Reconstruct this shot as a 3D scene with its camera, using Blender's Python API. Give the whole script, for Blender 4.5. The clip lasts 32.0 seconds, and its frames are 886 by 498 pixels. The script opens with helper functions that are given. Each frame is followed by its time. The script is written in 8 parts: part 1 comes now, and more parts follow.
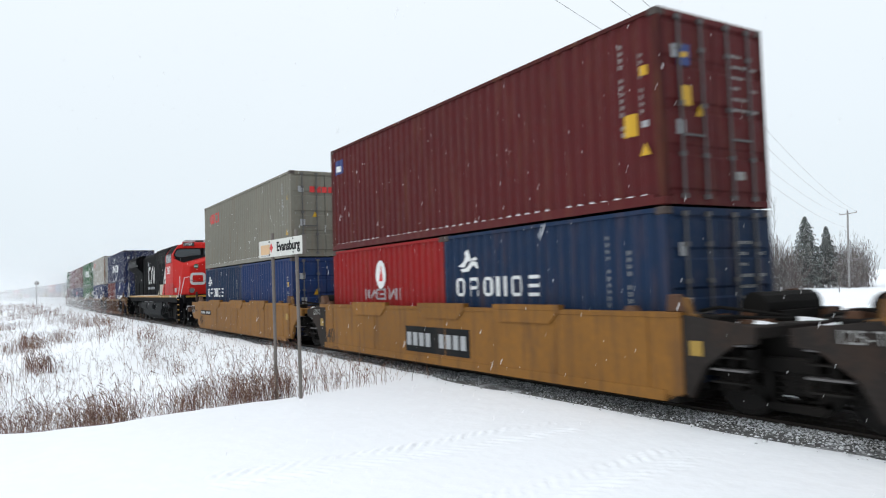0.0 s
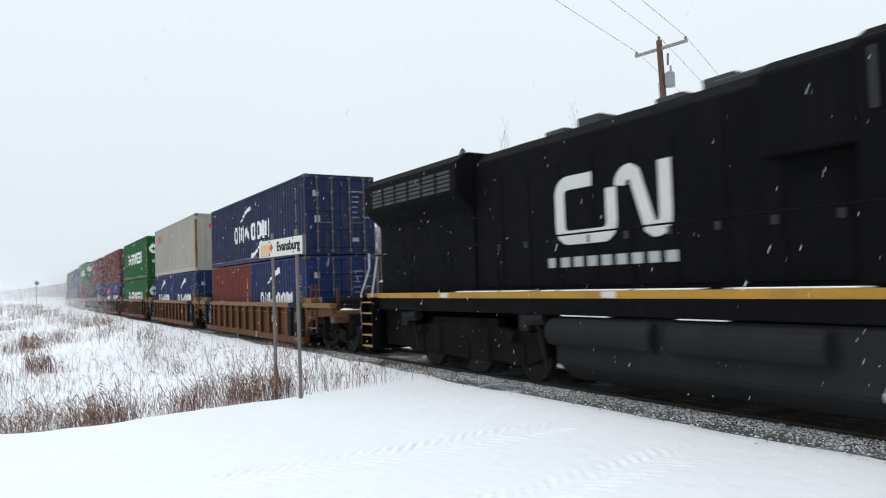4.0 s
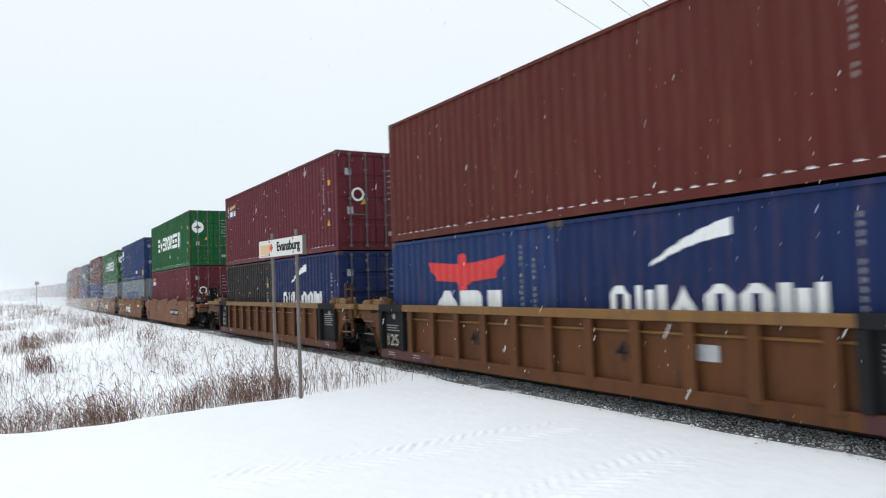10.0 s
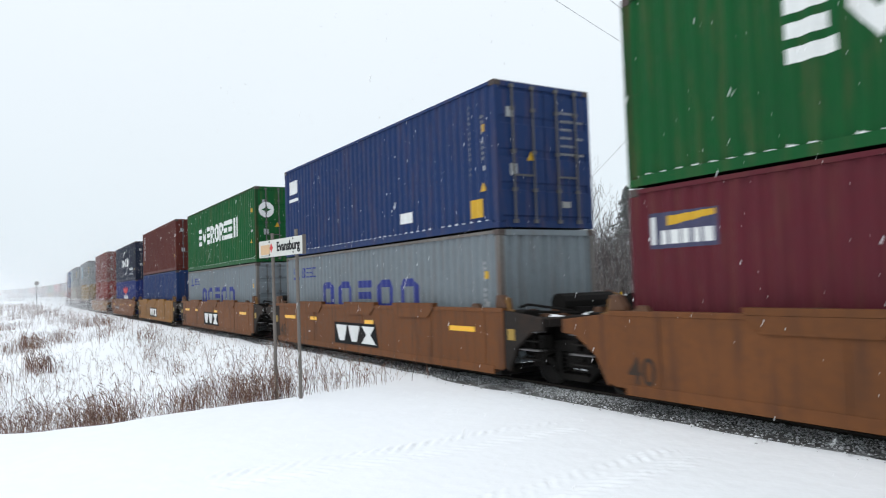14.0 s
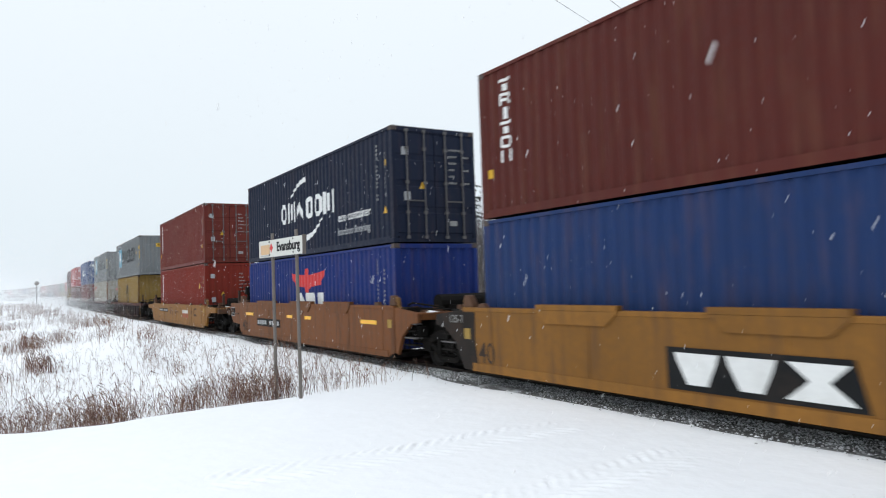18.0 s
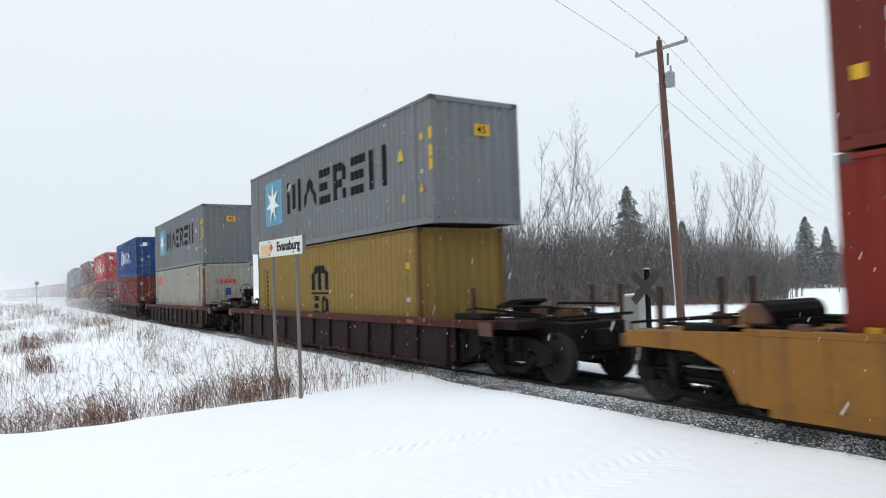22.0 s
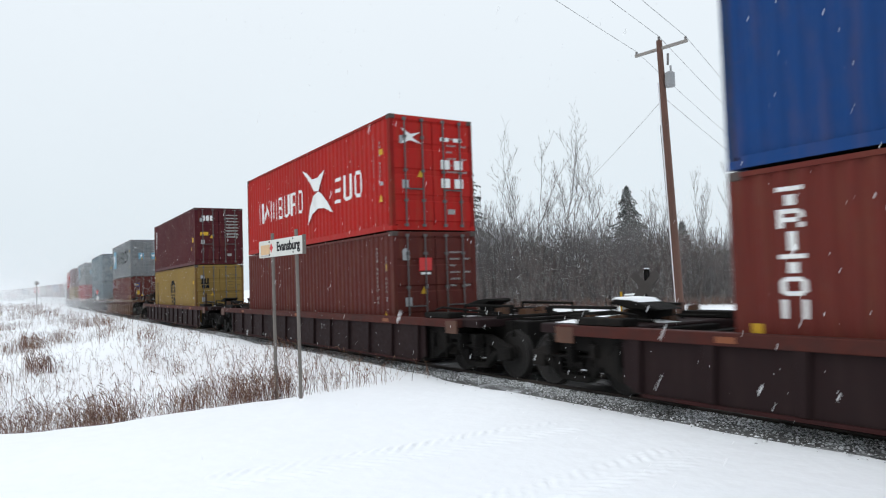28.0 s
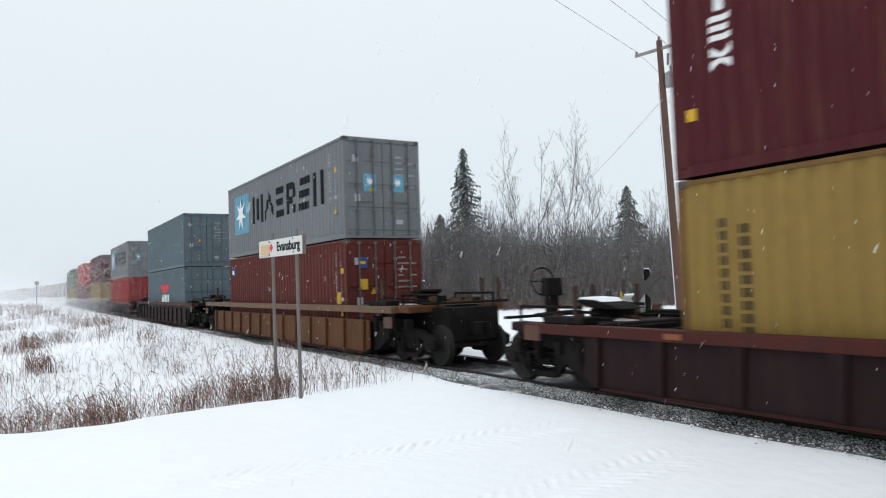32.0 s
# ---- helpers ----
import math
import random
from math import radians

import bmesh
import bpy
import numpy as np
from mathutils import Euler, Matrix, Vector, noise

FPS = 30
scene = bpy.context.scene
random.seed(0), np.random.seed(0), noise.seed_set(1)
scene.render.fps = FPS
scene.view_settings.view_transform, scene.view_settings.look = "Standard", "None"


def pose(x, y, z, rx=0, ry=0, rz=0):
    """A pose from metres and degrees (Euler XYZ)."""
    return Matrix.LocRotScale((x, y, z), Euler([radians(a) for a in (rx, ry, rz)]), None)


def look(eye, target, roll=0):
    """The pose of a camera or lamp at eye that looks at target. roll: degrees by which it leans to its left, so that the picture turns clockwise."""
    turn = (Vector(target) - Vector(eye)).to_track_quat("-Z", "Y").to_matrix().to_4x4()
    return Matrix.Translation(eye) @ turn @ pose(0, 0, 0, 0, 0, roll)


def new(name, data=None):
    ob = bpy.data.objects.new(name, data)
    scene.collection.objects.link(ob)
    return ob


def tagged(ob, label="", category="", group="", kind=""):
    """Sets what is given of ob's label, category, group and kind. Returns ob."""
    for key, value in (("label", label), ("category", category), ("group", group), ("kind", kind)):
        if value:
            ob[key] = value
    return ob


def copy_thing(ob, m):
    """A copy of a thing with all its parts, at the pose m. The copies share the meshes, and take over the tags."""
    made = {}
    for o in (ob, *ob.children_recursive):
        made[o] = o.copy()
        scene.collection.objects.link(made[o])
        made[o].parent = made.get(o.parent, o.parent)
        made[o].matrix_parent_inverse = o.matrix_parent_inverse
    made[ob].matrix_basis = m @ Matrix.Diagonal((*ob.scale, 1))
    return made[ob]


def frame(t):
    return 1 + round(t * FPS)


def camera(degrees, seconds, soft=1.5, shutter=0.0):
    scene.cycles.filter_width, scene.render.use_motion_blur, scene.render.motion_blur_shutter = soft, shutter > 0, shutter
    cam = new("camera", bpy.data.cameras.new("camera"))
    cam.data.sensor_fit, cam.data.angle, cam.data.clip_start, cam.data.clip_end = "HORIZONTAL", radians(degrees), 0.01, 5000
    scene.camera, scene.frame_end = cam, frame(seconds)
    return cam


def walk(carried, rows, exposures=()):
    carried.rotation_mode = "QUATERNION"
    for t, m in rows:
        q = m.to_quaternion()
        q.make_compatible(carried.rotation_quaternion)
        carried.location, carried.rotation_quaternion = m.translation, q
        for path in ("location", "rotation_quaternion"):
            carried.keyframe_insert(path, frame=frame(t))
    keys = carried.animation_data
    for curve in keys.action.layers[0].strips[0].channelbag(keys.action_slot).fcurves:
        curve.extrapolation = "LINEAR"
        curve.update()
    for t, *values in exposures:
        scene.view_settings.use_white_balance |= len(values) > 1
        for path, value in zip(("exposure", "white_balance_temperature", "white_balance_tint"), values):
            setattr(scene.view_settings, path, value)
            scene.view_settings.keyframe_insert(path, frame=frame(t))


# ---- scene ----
# Camera: a tripod beside the grade crossing; X runs along the track (the train moves to +X), z = 0 is the rail head.
cam = camera(63.85, 32.0, soft=1.15, shutter=0.3)
YAW, PITCH, ROLL, EYE_Z = radians(58.463), radians(2.730), -1.870, 1.90
eye = Vector((0.0, 0.0, EYE_Z))
ahead = Vector((-math.sin(YAW) * math.cos(PITCH), math.cos(YAW) * math.cos(PITCH), math.sin(PITCH)))
stand = look(eye, eye + ahead * 10.0, ROLL)
walk(cam, [(0.0, stand), (32.0, stand)], exposures=[(0.0, 0.05), (2.0, 0.03), (3.0, -0.03), (4.5, 0.0), (6.0, 0.05), (14.0, 0.05), (20.0, 0.03), (22.0, -0.02), (24.0, -0.08), (25.0, -0.10), (26.5, -0.06), (28.0, -0.03), (32.0, -0.06)])

# ---- world and light: a bright overcast sky in light snowfall ----
world = bpy.data.worlds.new("overcast_sky")
scene.world = world
world.use_nodes = True
wn, wl = world.node_tree.nodes, world.node_tree.links
wn.clear()
w_out = wn.new("ShaderNodeOutputWorld")
w_sky = wn.new("ShaderNodeTexSky")
w_sky.sky_type = "NISHITA"
w_sky.sun_disc = False
w_sky.sun_elevation, w_sky.sun_rotation = radians(38), radians(200)
w_sky.dust_density, w_sky.air_density = 6.0, 1.0
w_bg1 = wn.new("ShaderNodeBackground")
w_bg1.inputs[1].default_value = 0.05
wl.new(w_sky.outputs[0], w_bg1.inputs[0])
w_tc = wn.new("ShaderNodeTexCoord")
w_sep = wn.new("ShaderNodeSeparateXYZ")
wl.new(w_tc.outputs["Generated"], w_sep.inputs[0])
w_ramp = wn.new("ShaderNodeValToRGB")
cr = w_ramp.color_ramp
cr.elements[0].position, cr.elements[0].color = 0.0, (0.825, 0.915, 0.98, 1)
cr.elements[1].position, cr.elements[1].color = 1.0, (1.20, 1.29, 1.38, 1)
e = cr.elements.new(0.10)
e.color = (0.845, 0.935, 1.0, 1)
e = cr.elements.new(0.42)
e.color = (0.945, 1.02, 1.085, 1)
wl.new(w_sep.outputs[2], w_ramp.inputs[0])
w_noise = wn.new("ShaderNodeTexNoise")
w_noise.inputs["Scale"].default_value = 1.4
w_noise.inputs["Detail"].default_value = 3
wl.new(w_tc.outputs["Generated"], w_noise.inputs["Vector"])
w_map = wn.new("ShaderNodeMapRange")
w_map.inputs["To Min"].default_value, w_map.inputs["To Max"].default_value = 0.93, 1.03
wl.new(w_noise.outputs[0], w_map.inputs[0])
w_bg2 = wn.new("ShaderNodeBackground")
wl.new(w_ramp.outputs[0], w_bg2.inputs[0])
wl.new(w_map.outputs[0], w_bg2.inputs[1])
w_mix = wn.new("ShaderNodeMixShader")
w_mix.inputs[0].default_value = 0.94
wl.new(w_bg1.outputs[0], w_mix.inputs[1])
wl.new(w_bg2.outputs[0], w_mix.inputs[2])
wl.new(w_mix.outputs[0], w_out.inputs[0])

sun_data = bpy.data.lights.new("sun", "SUN")
sun_data.energy, sun_data.angle, sun_data.color = 0.7, radians(40), (1.0, 0.97, 0.93)
sun = new("sun", sun_data)
sun.matrix_world = look((0, 0, 40), (14, 22, 0))

# ---- materials ----
MATS = {}


def material(name, color, rough=0.6, metal=0.0, vary=0.12, scale=3.0, dirt=None, dirt_amount=0.0, bump=0.0, bump_scale=40.0, spec=0.4, streak=False, random_tint=0.0, chips=0.0):
    """Principled material: two scales of colour variation, an optional layer of dirt or rust, fine relief."""
    if name in MATS:
        return MATS[name]
    m = bpy.data.materials.new(name)
    m.use_nodes = True
    n, l = m.node_tree.nodes, m.node_tree.links
    b = n["Principled BSDF"]
    b.inputs["Metallic"].default_value = metal
    b.inputs["Specular IOR Level"].default_value = spec
    tc = n.new("ShaderNodeTexCoord")
    big = n.new("ShaderNodeTexNoise")
    big.inputs["Scale"].default_value, big.inputs["Detail"].default_value = scale * 0.3, 4
    small = n.new("ShaderNodeTexNoise")
    small.inputs["Scale"].default_value, small.inputs["Detail"].default_value = scale * 6, 5
    for k in (big, small):
        l.new(tc.outputs["Object"], k.inputs["Vector"])
    add = n.new("ShaderNodeMath")
    add.operation = "ADD"
    l.new(big.outputs[0], add.inputs[0])
    l.new(small.outputs[0], add.inputs[1])
    rng = n.new("ShaderNodeMapRange")
    rng.inputs["From Min"].default_value, rng.inputs["From Max"].default_value = 0.6, 1.4
    rng.inputs["To Min"].default_value, rng.inputs["To Max"].default_value = 1 - vary, 1 + vary
    l.new(add.outputs[0], rng.inputs[0])
    last = rng.outputs[0]
    if random_tint:
        info = n.new("ShaderNodeObjectInfo")
        r2 = n.new("ShaderNodeMapRange")
        r2.inputs["To Min"].default_value, r2.inputs["To Max"].default_value = 1 - random_tint, 1 + random_tint
        l.new(info.outputs["Random"], r2.inputs[0])
        mul = n.new("ShaderNodeMath")
        mul.operation = "MULTIPLY"
        l.new(last, mul.inputs[0])
        l.new(r2.outputs[0], mul.inputs[1])
        last = mul.outputs[0]
    scale_col = n.new("ShaderNodeVectorMath")
    scale_col.operation = "SCALE"
    scale_col.inputs[0].default_value = color
    l.new(last, scale_col.inputs["Scale"])
    col = scale_col.outputs[0]
    if dirt_amount:
        mapping = n.new("ShaderNodeMapping")
        mapping.inputs["Scale"].default_value = (3.2, 3.2, 0.35) if streak else (1, 1, 1)
        l.new(tc.outputs["Object"], mapping.inputs[0])
        dn = n.new("ShaderNodeTexNoise")
        dn.inputs["Scale"].default_value, dn.inputs["Detail"].default_value, dn.inputs["Roughness"].default_value = 1.6, 8, 0.65
        l.new(mapping.outputs[0], dn.inputs["Vector"])
        dr = n.new("ShaderNodeMapRange")
        dr.inputs["From Min"].default_value, dr.inputs["From Max"].default_value = 0.5, 0.78
        dr.inputs["To Min"].default_value, dr.inputs["To Max"].default_value = 0.0, dirt_amount
        l.new(dn.outputs[0], dr.inputs[0])
        mix = n.new("ShaderNodeMix")
        mix.data_type = "RGBA"
        l.new(dr.outputs[0], mix.inputs["Factor"])
        l.new(col, mix.inputs["A"])
        mix.inputs["B"].default_value = (*(dirt or (0.2, 0.17, 0.14)), 1)
        col = mix.outputs["Result"]
    if chips:
        cn = n.new("ShaderNodeTexNoise")
        cn.inputs["Scale"].default_value, cn.inputs["Detail"].default_value, cn.inputs["Roughness"].default_value = 7.0, 6, 0.7
        l.new(tc.outputs["Object"], cn.inputs["Vector"])
        ck = n.new("ShaderNodeMapRange")
        ck.inputs["From Min"].default_value, ck.inputs["From Max"].default_value = 0.66, 0.74
        ck.inputs["To Min"].default_value, ck.inputs["To Max"].default_value = 0.0, chips
        l.new(cn.outputs[0], ck.inputs[0])
        mx = n.new("ShaderNodeMix")
        mx.data_type = "RGBA"
        l.new(ck.outputs[0], mx.inputs["Factor"])
        l.new(col, mx.inputs["A"])
        mx.inputs["B"].default_value = (0.09, 0.05, 0.035, 1)
        col = mx.outputs["Result"]
    l.new(col, b.inputs["Base Color"])
    rr = n.new("ShaderNodeMapRange")
    rr.inputs["From Min"].default_value, rr.inputs["From Max"].default_value = 0.3, 0.7
    rr.inputs["To Min"].default_value, rr.inputs["To Max"].default_value = max(0.05, rough - 0.1), min(1.0, rough + 0.12)
    l.new(small.outputs[0], rr.inputs[0])
    l.new(rr.outputs[0], b.inputs["Roughness"])
    if bump:
        bn = n.new("ShaderNodeTexNoise")
        bn.inputs["Scale"].default_value, bn.inputs["Detail"].default_value = bump_scale, 6
        l.new(tc.outputs["Object"], bn.inputs["Vector"])
        bp = n.new("ShaderNodeBump")
        bp.inputs["Strength"].default_value, bp.inputs["Distance"].default_value = bump, 0.05
        l.new(bn.outputs[0], bp.inputs["Height"])
        l.new(bp.outputs[0], b.inputs["Normal"])
    MATS[name] = m
    return m


def paint(name, color, dirt=0.35, rust=(0.16, 0.08, 0.04)):
    """Weathered container paint with dull streaks of road dirt and rust."""
    return material("paint_" + name, color, rough=0.62, vary=0.13, scale=1.2, dirt=rust, dirt_amount=dirt, bump=0.06, bump_scale=9.0, spec=0.18, streak=True, random_tint=0.06, chips=0.55)


SNOW = material("snow", (0.84, 0.86, 0.885), rough=0.85, vary=0.03, scale=0.8, bump=0.30, bump_scale=5.0, spec=0.2)
FLAKE = material("snowflake", (0.95, 0.96, 0.97), rough=0.9, vary=0.0, spec=0.0)
STEEL_DARK = material("grimy_steel", (0.010, 0.0092, 0.0085), rough=0.8, vary=0.35, scale=4.0, spec=0.08, dirt=(0.03, 0.025, 0.022), dirt_amount=0.6, bump=0.2)
WHEEL_STEEL = material("wheel_steel", (0.014, 0.012, 0.011), rough=0.75, metal=0.1, vary=0.3, scale=6.0)
WHITE = material("white_lettering", (0.72, 0.73, 0.72), rough=0.55, vary=0.08, scale=4.0, dirt=(0.3, 0.28, 0.26), dirt_amount=0.35)
BLACK = material("black_lettering", (0.0085, 0.0095, 0.012), rough=0.65, vary=0.2, spec=0.12)
YELLOW = material("yellow_decal", (0.55, 0.32, 0.015), rough=0.5, vary=0.1)
RED_DECAL = material("red_decal", (0.55, 0.03, 0.03), rough=0.5, vary=0.1)
BLUE_DECAL = material("blue_decal", (0.02, 0.04, 0.16), rough=0.5, vary=0.1)
SKY_DECAL = material("sky_blue_decal", (0.10, 0.28, 0.39), rough=0.5, vary=0.06)
SMALL_WHITE = material("worn_small_print", (0.27, 0.27, 0.26), rough=0.6, vary=0.25, scale=9.0, dirt=(0.15, 0.13, 0.12), dirt_amount=0.5)
GREY_DECAL = material("grey_decal", (0.35, 0.36, 0.37), rough=0.6, vary=0.15)
CASTING = material("worn_casting", (0.06, 0.045, 0.04), rough=0.7, vary=0.3, scale=8.0, dirt=(0.14, 0.07, 0.04), dirt_amount=0.7)
BAR_STEEL = material("galvanised_bar", (0.105, 0.10, 0.10), rough=0.6, metal=0.1, vary=0.2)


# ---- geometry helpers ----
class Geo:
    """Collects vertices and faces, then makes one mesh."""

    def __init__(self):
        self.v, self.f = [], []

    def add(self, verts, faces):
        o = len(self.v)
        self.v.extend(verts)
        self.f.extend([tuple(i + o for i in q) for q in faces])
        return self

    def box(self, x0, x1, y0, y1, z0, z1):
        return self.add([(x0, y0, z0), (x1, y0, z0), (x1, y1, z0), (x0, y1, z0), (x0, y0, z1), (x1, y0, z1), (x1, y1, z1), (x0, y1, z1)],
                        [(0, 3, 2, 1), (4, 5, 6, 7), (0, 1, 5, 4), (1, 2, 6, 5), (2, 3, 7, 6), (3, 0, 4, 7)])

    def prism(self, poly, a, b, axis="y"):
        """poly: (u, w) points, extruded from a to b along the axis; u, w are x, z (axis y), y, z (axis x) or x, y (axis z)."""
        n = len(poly)
        place = {"y": lambda u, w, k: (u, k, w), "x": lambda u, w, k: (k, u, w), "z": lambda u, w, k: (u, w, k)}[axis]
        verts = [place(u, w, a) for u, w in poly] + [place(u, w, b) for u, w in poly]
        faces = [tuple(range(n)), tuple(range(2 * n - 1, n - 1, -1))]
        faces += [(i, i + n, (i + 1) % n + n, (i + 1) % n) for i in range(n)]
        return self.add(verts, faces)

    def tube(self, p0, p1, r0, r1=None, n=8, caps=True):
        p0, p1 = Vector(p0), Vector(p1)
        r1 = r0 if r1 is None else r1
        d = (p1 - p0).normalized()
        u = d.orthogonal().normalized()
        w = d.cross(u)
        ring = [(math.cos(2 * math.pi * i / n), math.sin(2 * math.pi * i / n)) for i in range(n)]
        verts = [tuple(p0 + (u * c + w * s) * r0) for c, s in ring] + [tuple(p1 + (u * c + w * s) * r1) for c, s in ring]
        faces = [(i, (i + 1) % n, (i + 1) % n + n, i + n) for i in range(n)]
        if caps:
            faces += [tuple(range(n - 1, -1, -1)), tuple(range(n, 2 * n))]
        return self.add(verts, faces)

    def path(self, pts, r, n=6):
        """A bent tube through the points, in one piece."""
        pts = [Vector(q) for q in pts]
        rings = []
        u = None
        for i, q in enumerate(pts):
            d = (pts[min(i + 1, len(pts) - 1)] - pts[max(i - 1, 0)]).normalized()
            u = d.orthogonal().normalized() if u is None else (u - d * u.dot(d)).normalized()
            w = d.cross(u)
            rings += [tuple(q + (u * math.cos(2 * math.pi * k / n) + w * math.sin(2 * math.pi * k / n)) * r) for k in range(n)]
        m = len(pts)
        faces = [(i * n + k, i * n + (k + 1) % n, (i + 1) * n + (k + 1) % n, (i + 1) * n + k) for i in range(m - 1) for k in range(n)]
        faces += [tuple(range(n - 1, -1, -1)), tuple(range((m - 1) * n, m * n))]
        return self.add(rings, faces)

    def lathe(self, profile, n=24, axis_y=0.0):
        """profile: (radius, y) pairs, turned about the Y axis."""
        k = len(profile)
        verts = []
        for i in range(n):
            c, s = math.cos(2 * math.pi * i / n), math.sin(2 * math.pi * i / n)
            verts += [(r * c, y, r * s) for r, y in profile]
        faces = [(i * k + j, i * k + j + 1, ((i + 1) % n) * k + j + 1, ((i + 1) % n) * k + j) for i in range(n) for j in range(k - 1)]
        return self.add(verts, faces)

    def mesh(self, name, bevel=0.0, smooth=False, weld=False):
        me = bpy.data.meshes.new(name)
        me.from_pydata(self.v, [], self.f)
        if bevel:
            bm = bmesh.new()
            bm.from_mesh(me)
            bmesh.ops.recalc_face_normals(bm, faces=bm.faces)
            edges = [ed for ed in bm.edges if len(ed.link_faces) == 2 and ed.calc_face_angle(0) > 0.5]
            bmesh.ops.bevel(bm, geom=edges, offset=bevel, segments=1, affect="EDGES", clamp_overlap=True)
            bm.to_mesh(me)
            bm.free()
        else:
            bm = bmesh.new()
            bm.from_mesh(me)
            if weld:
                bmesh.ops.remove_doubles(bm, verts=bm.verts, dist=0.0005)
            bmesh.ops.recalc_face_normals(bm, faces=bm.faces)
            bm.to_mesh(me)
            bm.free()
        if smooth:
            me.polygons.foreach_set("use_smooth", [True] * len(me.polygons))
        me.materials.append(None)
        return me


MESHES = {}


def cached(key, build, bevel=0.0, smooth=False):
    """One mesh for all alike pieces: build(geo) runs the first time only."""
    if key not in MESHES:
        g = Geo()
        build(g)
        MESHES[key] = g.mesh(str(key[0] if isinstance(key, tuple) else key), bevel, smooth)
    return MESHES[key]


def part(name, me, mat, parent, label="", at=None):
    """Links a mesh as one object under a thing or a part."""
    ob = new(name, me)
    ob.parent = parent
    if at is not None:
        ob.location = at
    ob.material_slots[0].link = "OBJECT"
    ob.material_slots[0].material = mat
    if label:
        ob["label"] = label
    return ob


def quick(name, build, mat, parent, label="", bevel=0.0, smooth=False, key=None):
    g = Geo()
    if key is None:
        build(g)
        me = g.mesh(name, bevel, smooth)
    else:
        me = cached(key, build, bevel, smooth)
    return part(name, me, mat, parent, label)


def thing(name, label, category, group="", kind=""):
    return tagged(new(name), label, category, group, kind)


def text_mesh(name, words, size, bold=0.004):
    cu = bpy.data.curves.new(name, "FONT")
    cu.body, cu.size, cu.align_x, cu.align_y, cu.extrude, cu.offset = words, size, "CENTER", "CENTER", 0.002, size * bold
    tmp = bpy.data.objects.new(name, cu)
    scene.collection.objects.link(tmp)
    bpy.context.view_layer.update()
    me = bpy.data.meshes.new_from_object(tmp.evaluated_get(bpy.context.evaluated_depsgraph_get()))
    bpy.data.objects.remove(tmp)
    me.materials.clear()
    me.materials.append(None)
    return me


def text_part(words, size, mat, parent, x, y, z, stretch=1.0, name="number", bold=0.004):
    """Writing on a side that faces -Y."""
    key = ("text", words, size)
    if key not in MESHES:
        MESHES[key] = text_mesh(name, words, size, bold)
    ob = part(name, MESHES[key], mat, parent)
    ob.matrix_basis = Matrix.Translation((x, y, z)) @ pose(0, 0, 0, 90) @ Matrix.Diagonal((stretch, 1, 1, 1))
    return ob


# ---- the line of the track: straight past the crossing, then a long gentle S far off ----
TRACK_Y = 9.24
LINE_X = [60, 20, -20, -35, -50, -70, -100, -139, -165, -190, -220, -260, -300, -350, -400, -460, -540, -640, -760, -900]
LINE_Y = [0, 0, 0, 0.02, 0.18, 0.36, 0.66, 1.10, 2.3, 4.3, 6.7, 8.3, 7.8, 4.8, 0.8, -5.0, -13.5, -24, -36, -50]
_xs = np.arange(60, -900.1, -1.0)
_ys = np.interp(-_xs, [-a for a in LINE_X], LINE_Y)
for _ in range(6):
    _ys[3:-3] = sum(_ys[3 + k:len(_ys) - 3 + k] for k in range(-3, 4)) / 7.0


def line_y(x):
    return TRACK_Y + float(np.interp(-x, -_xs, _ys))


def on_track(x, span):
    """Pose of a rigid vehicle centred at x whose two pivots are span apart."""
    ya, yb = line_y(x - span / 2), line_y(x + span / 2)
    return Matrix.Translation((x, (ya + yb) / 2, 0)) @ Matrix.Rotation(math.atan2(yb - ya, span), 4, "Z")


# distance that the train has gone at a time
TIMES = [0, 3, 6.5, 13, 20, 30, 32]
SPEEDS = [10.95, 10.88, 10.76, 10.71, 10.67, 10.64, 10.63]


def gone(t):
    s = 0.0
    for (t0, v0), (t1, v1) in zip(zip(TIMES, SPEEDS), zip(TIMES[1:], SPEEDS[1:])):
        k = min(t, t1)
        if k > t0:
            vk = v0 + (v1 - v0) * (k - t0) / (t1 - t0)
            s += (v0 + vk) / 2 * (k - t0)
    return s


MOVING = []  # (thing, place along the train, pivot distance, height)
WHEELSETS = []


# ---- containers ----
BOX_W = 2.438
PITCH_C, DEPTH_C = 0.278, 0.036


def wave(u):
    """Inward depth of the corrugated sheet at u metres from its edge."""
    k = (u % PITCH_C) / PITCH_C
    if k < 0.26:
        return 0.0
    if k < 0.5:
        return DEPTH_C * (k - 0.26) / 0.24
    if k < 0.76:
        return DEPTH_C
    return DEPTH_C * (1 - (k - 0.76) / 0.24)


def wave_knots(u0, u1):
    ks = {u0, u1}
    i = math.floor(u0 / PITCH_C)
    while i * PITCH_C < u1:
        for q in (0, 0.26, 0.5, 0.76):
            u = (i + q) * PITCH_C
            if u0 < u < u1:
                ks.add(u)
        i += 1
    return sorted(ks)


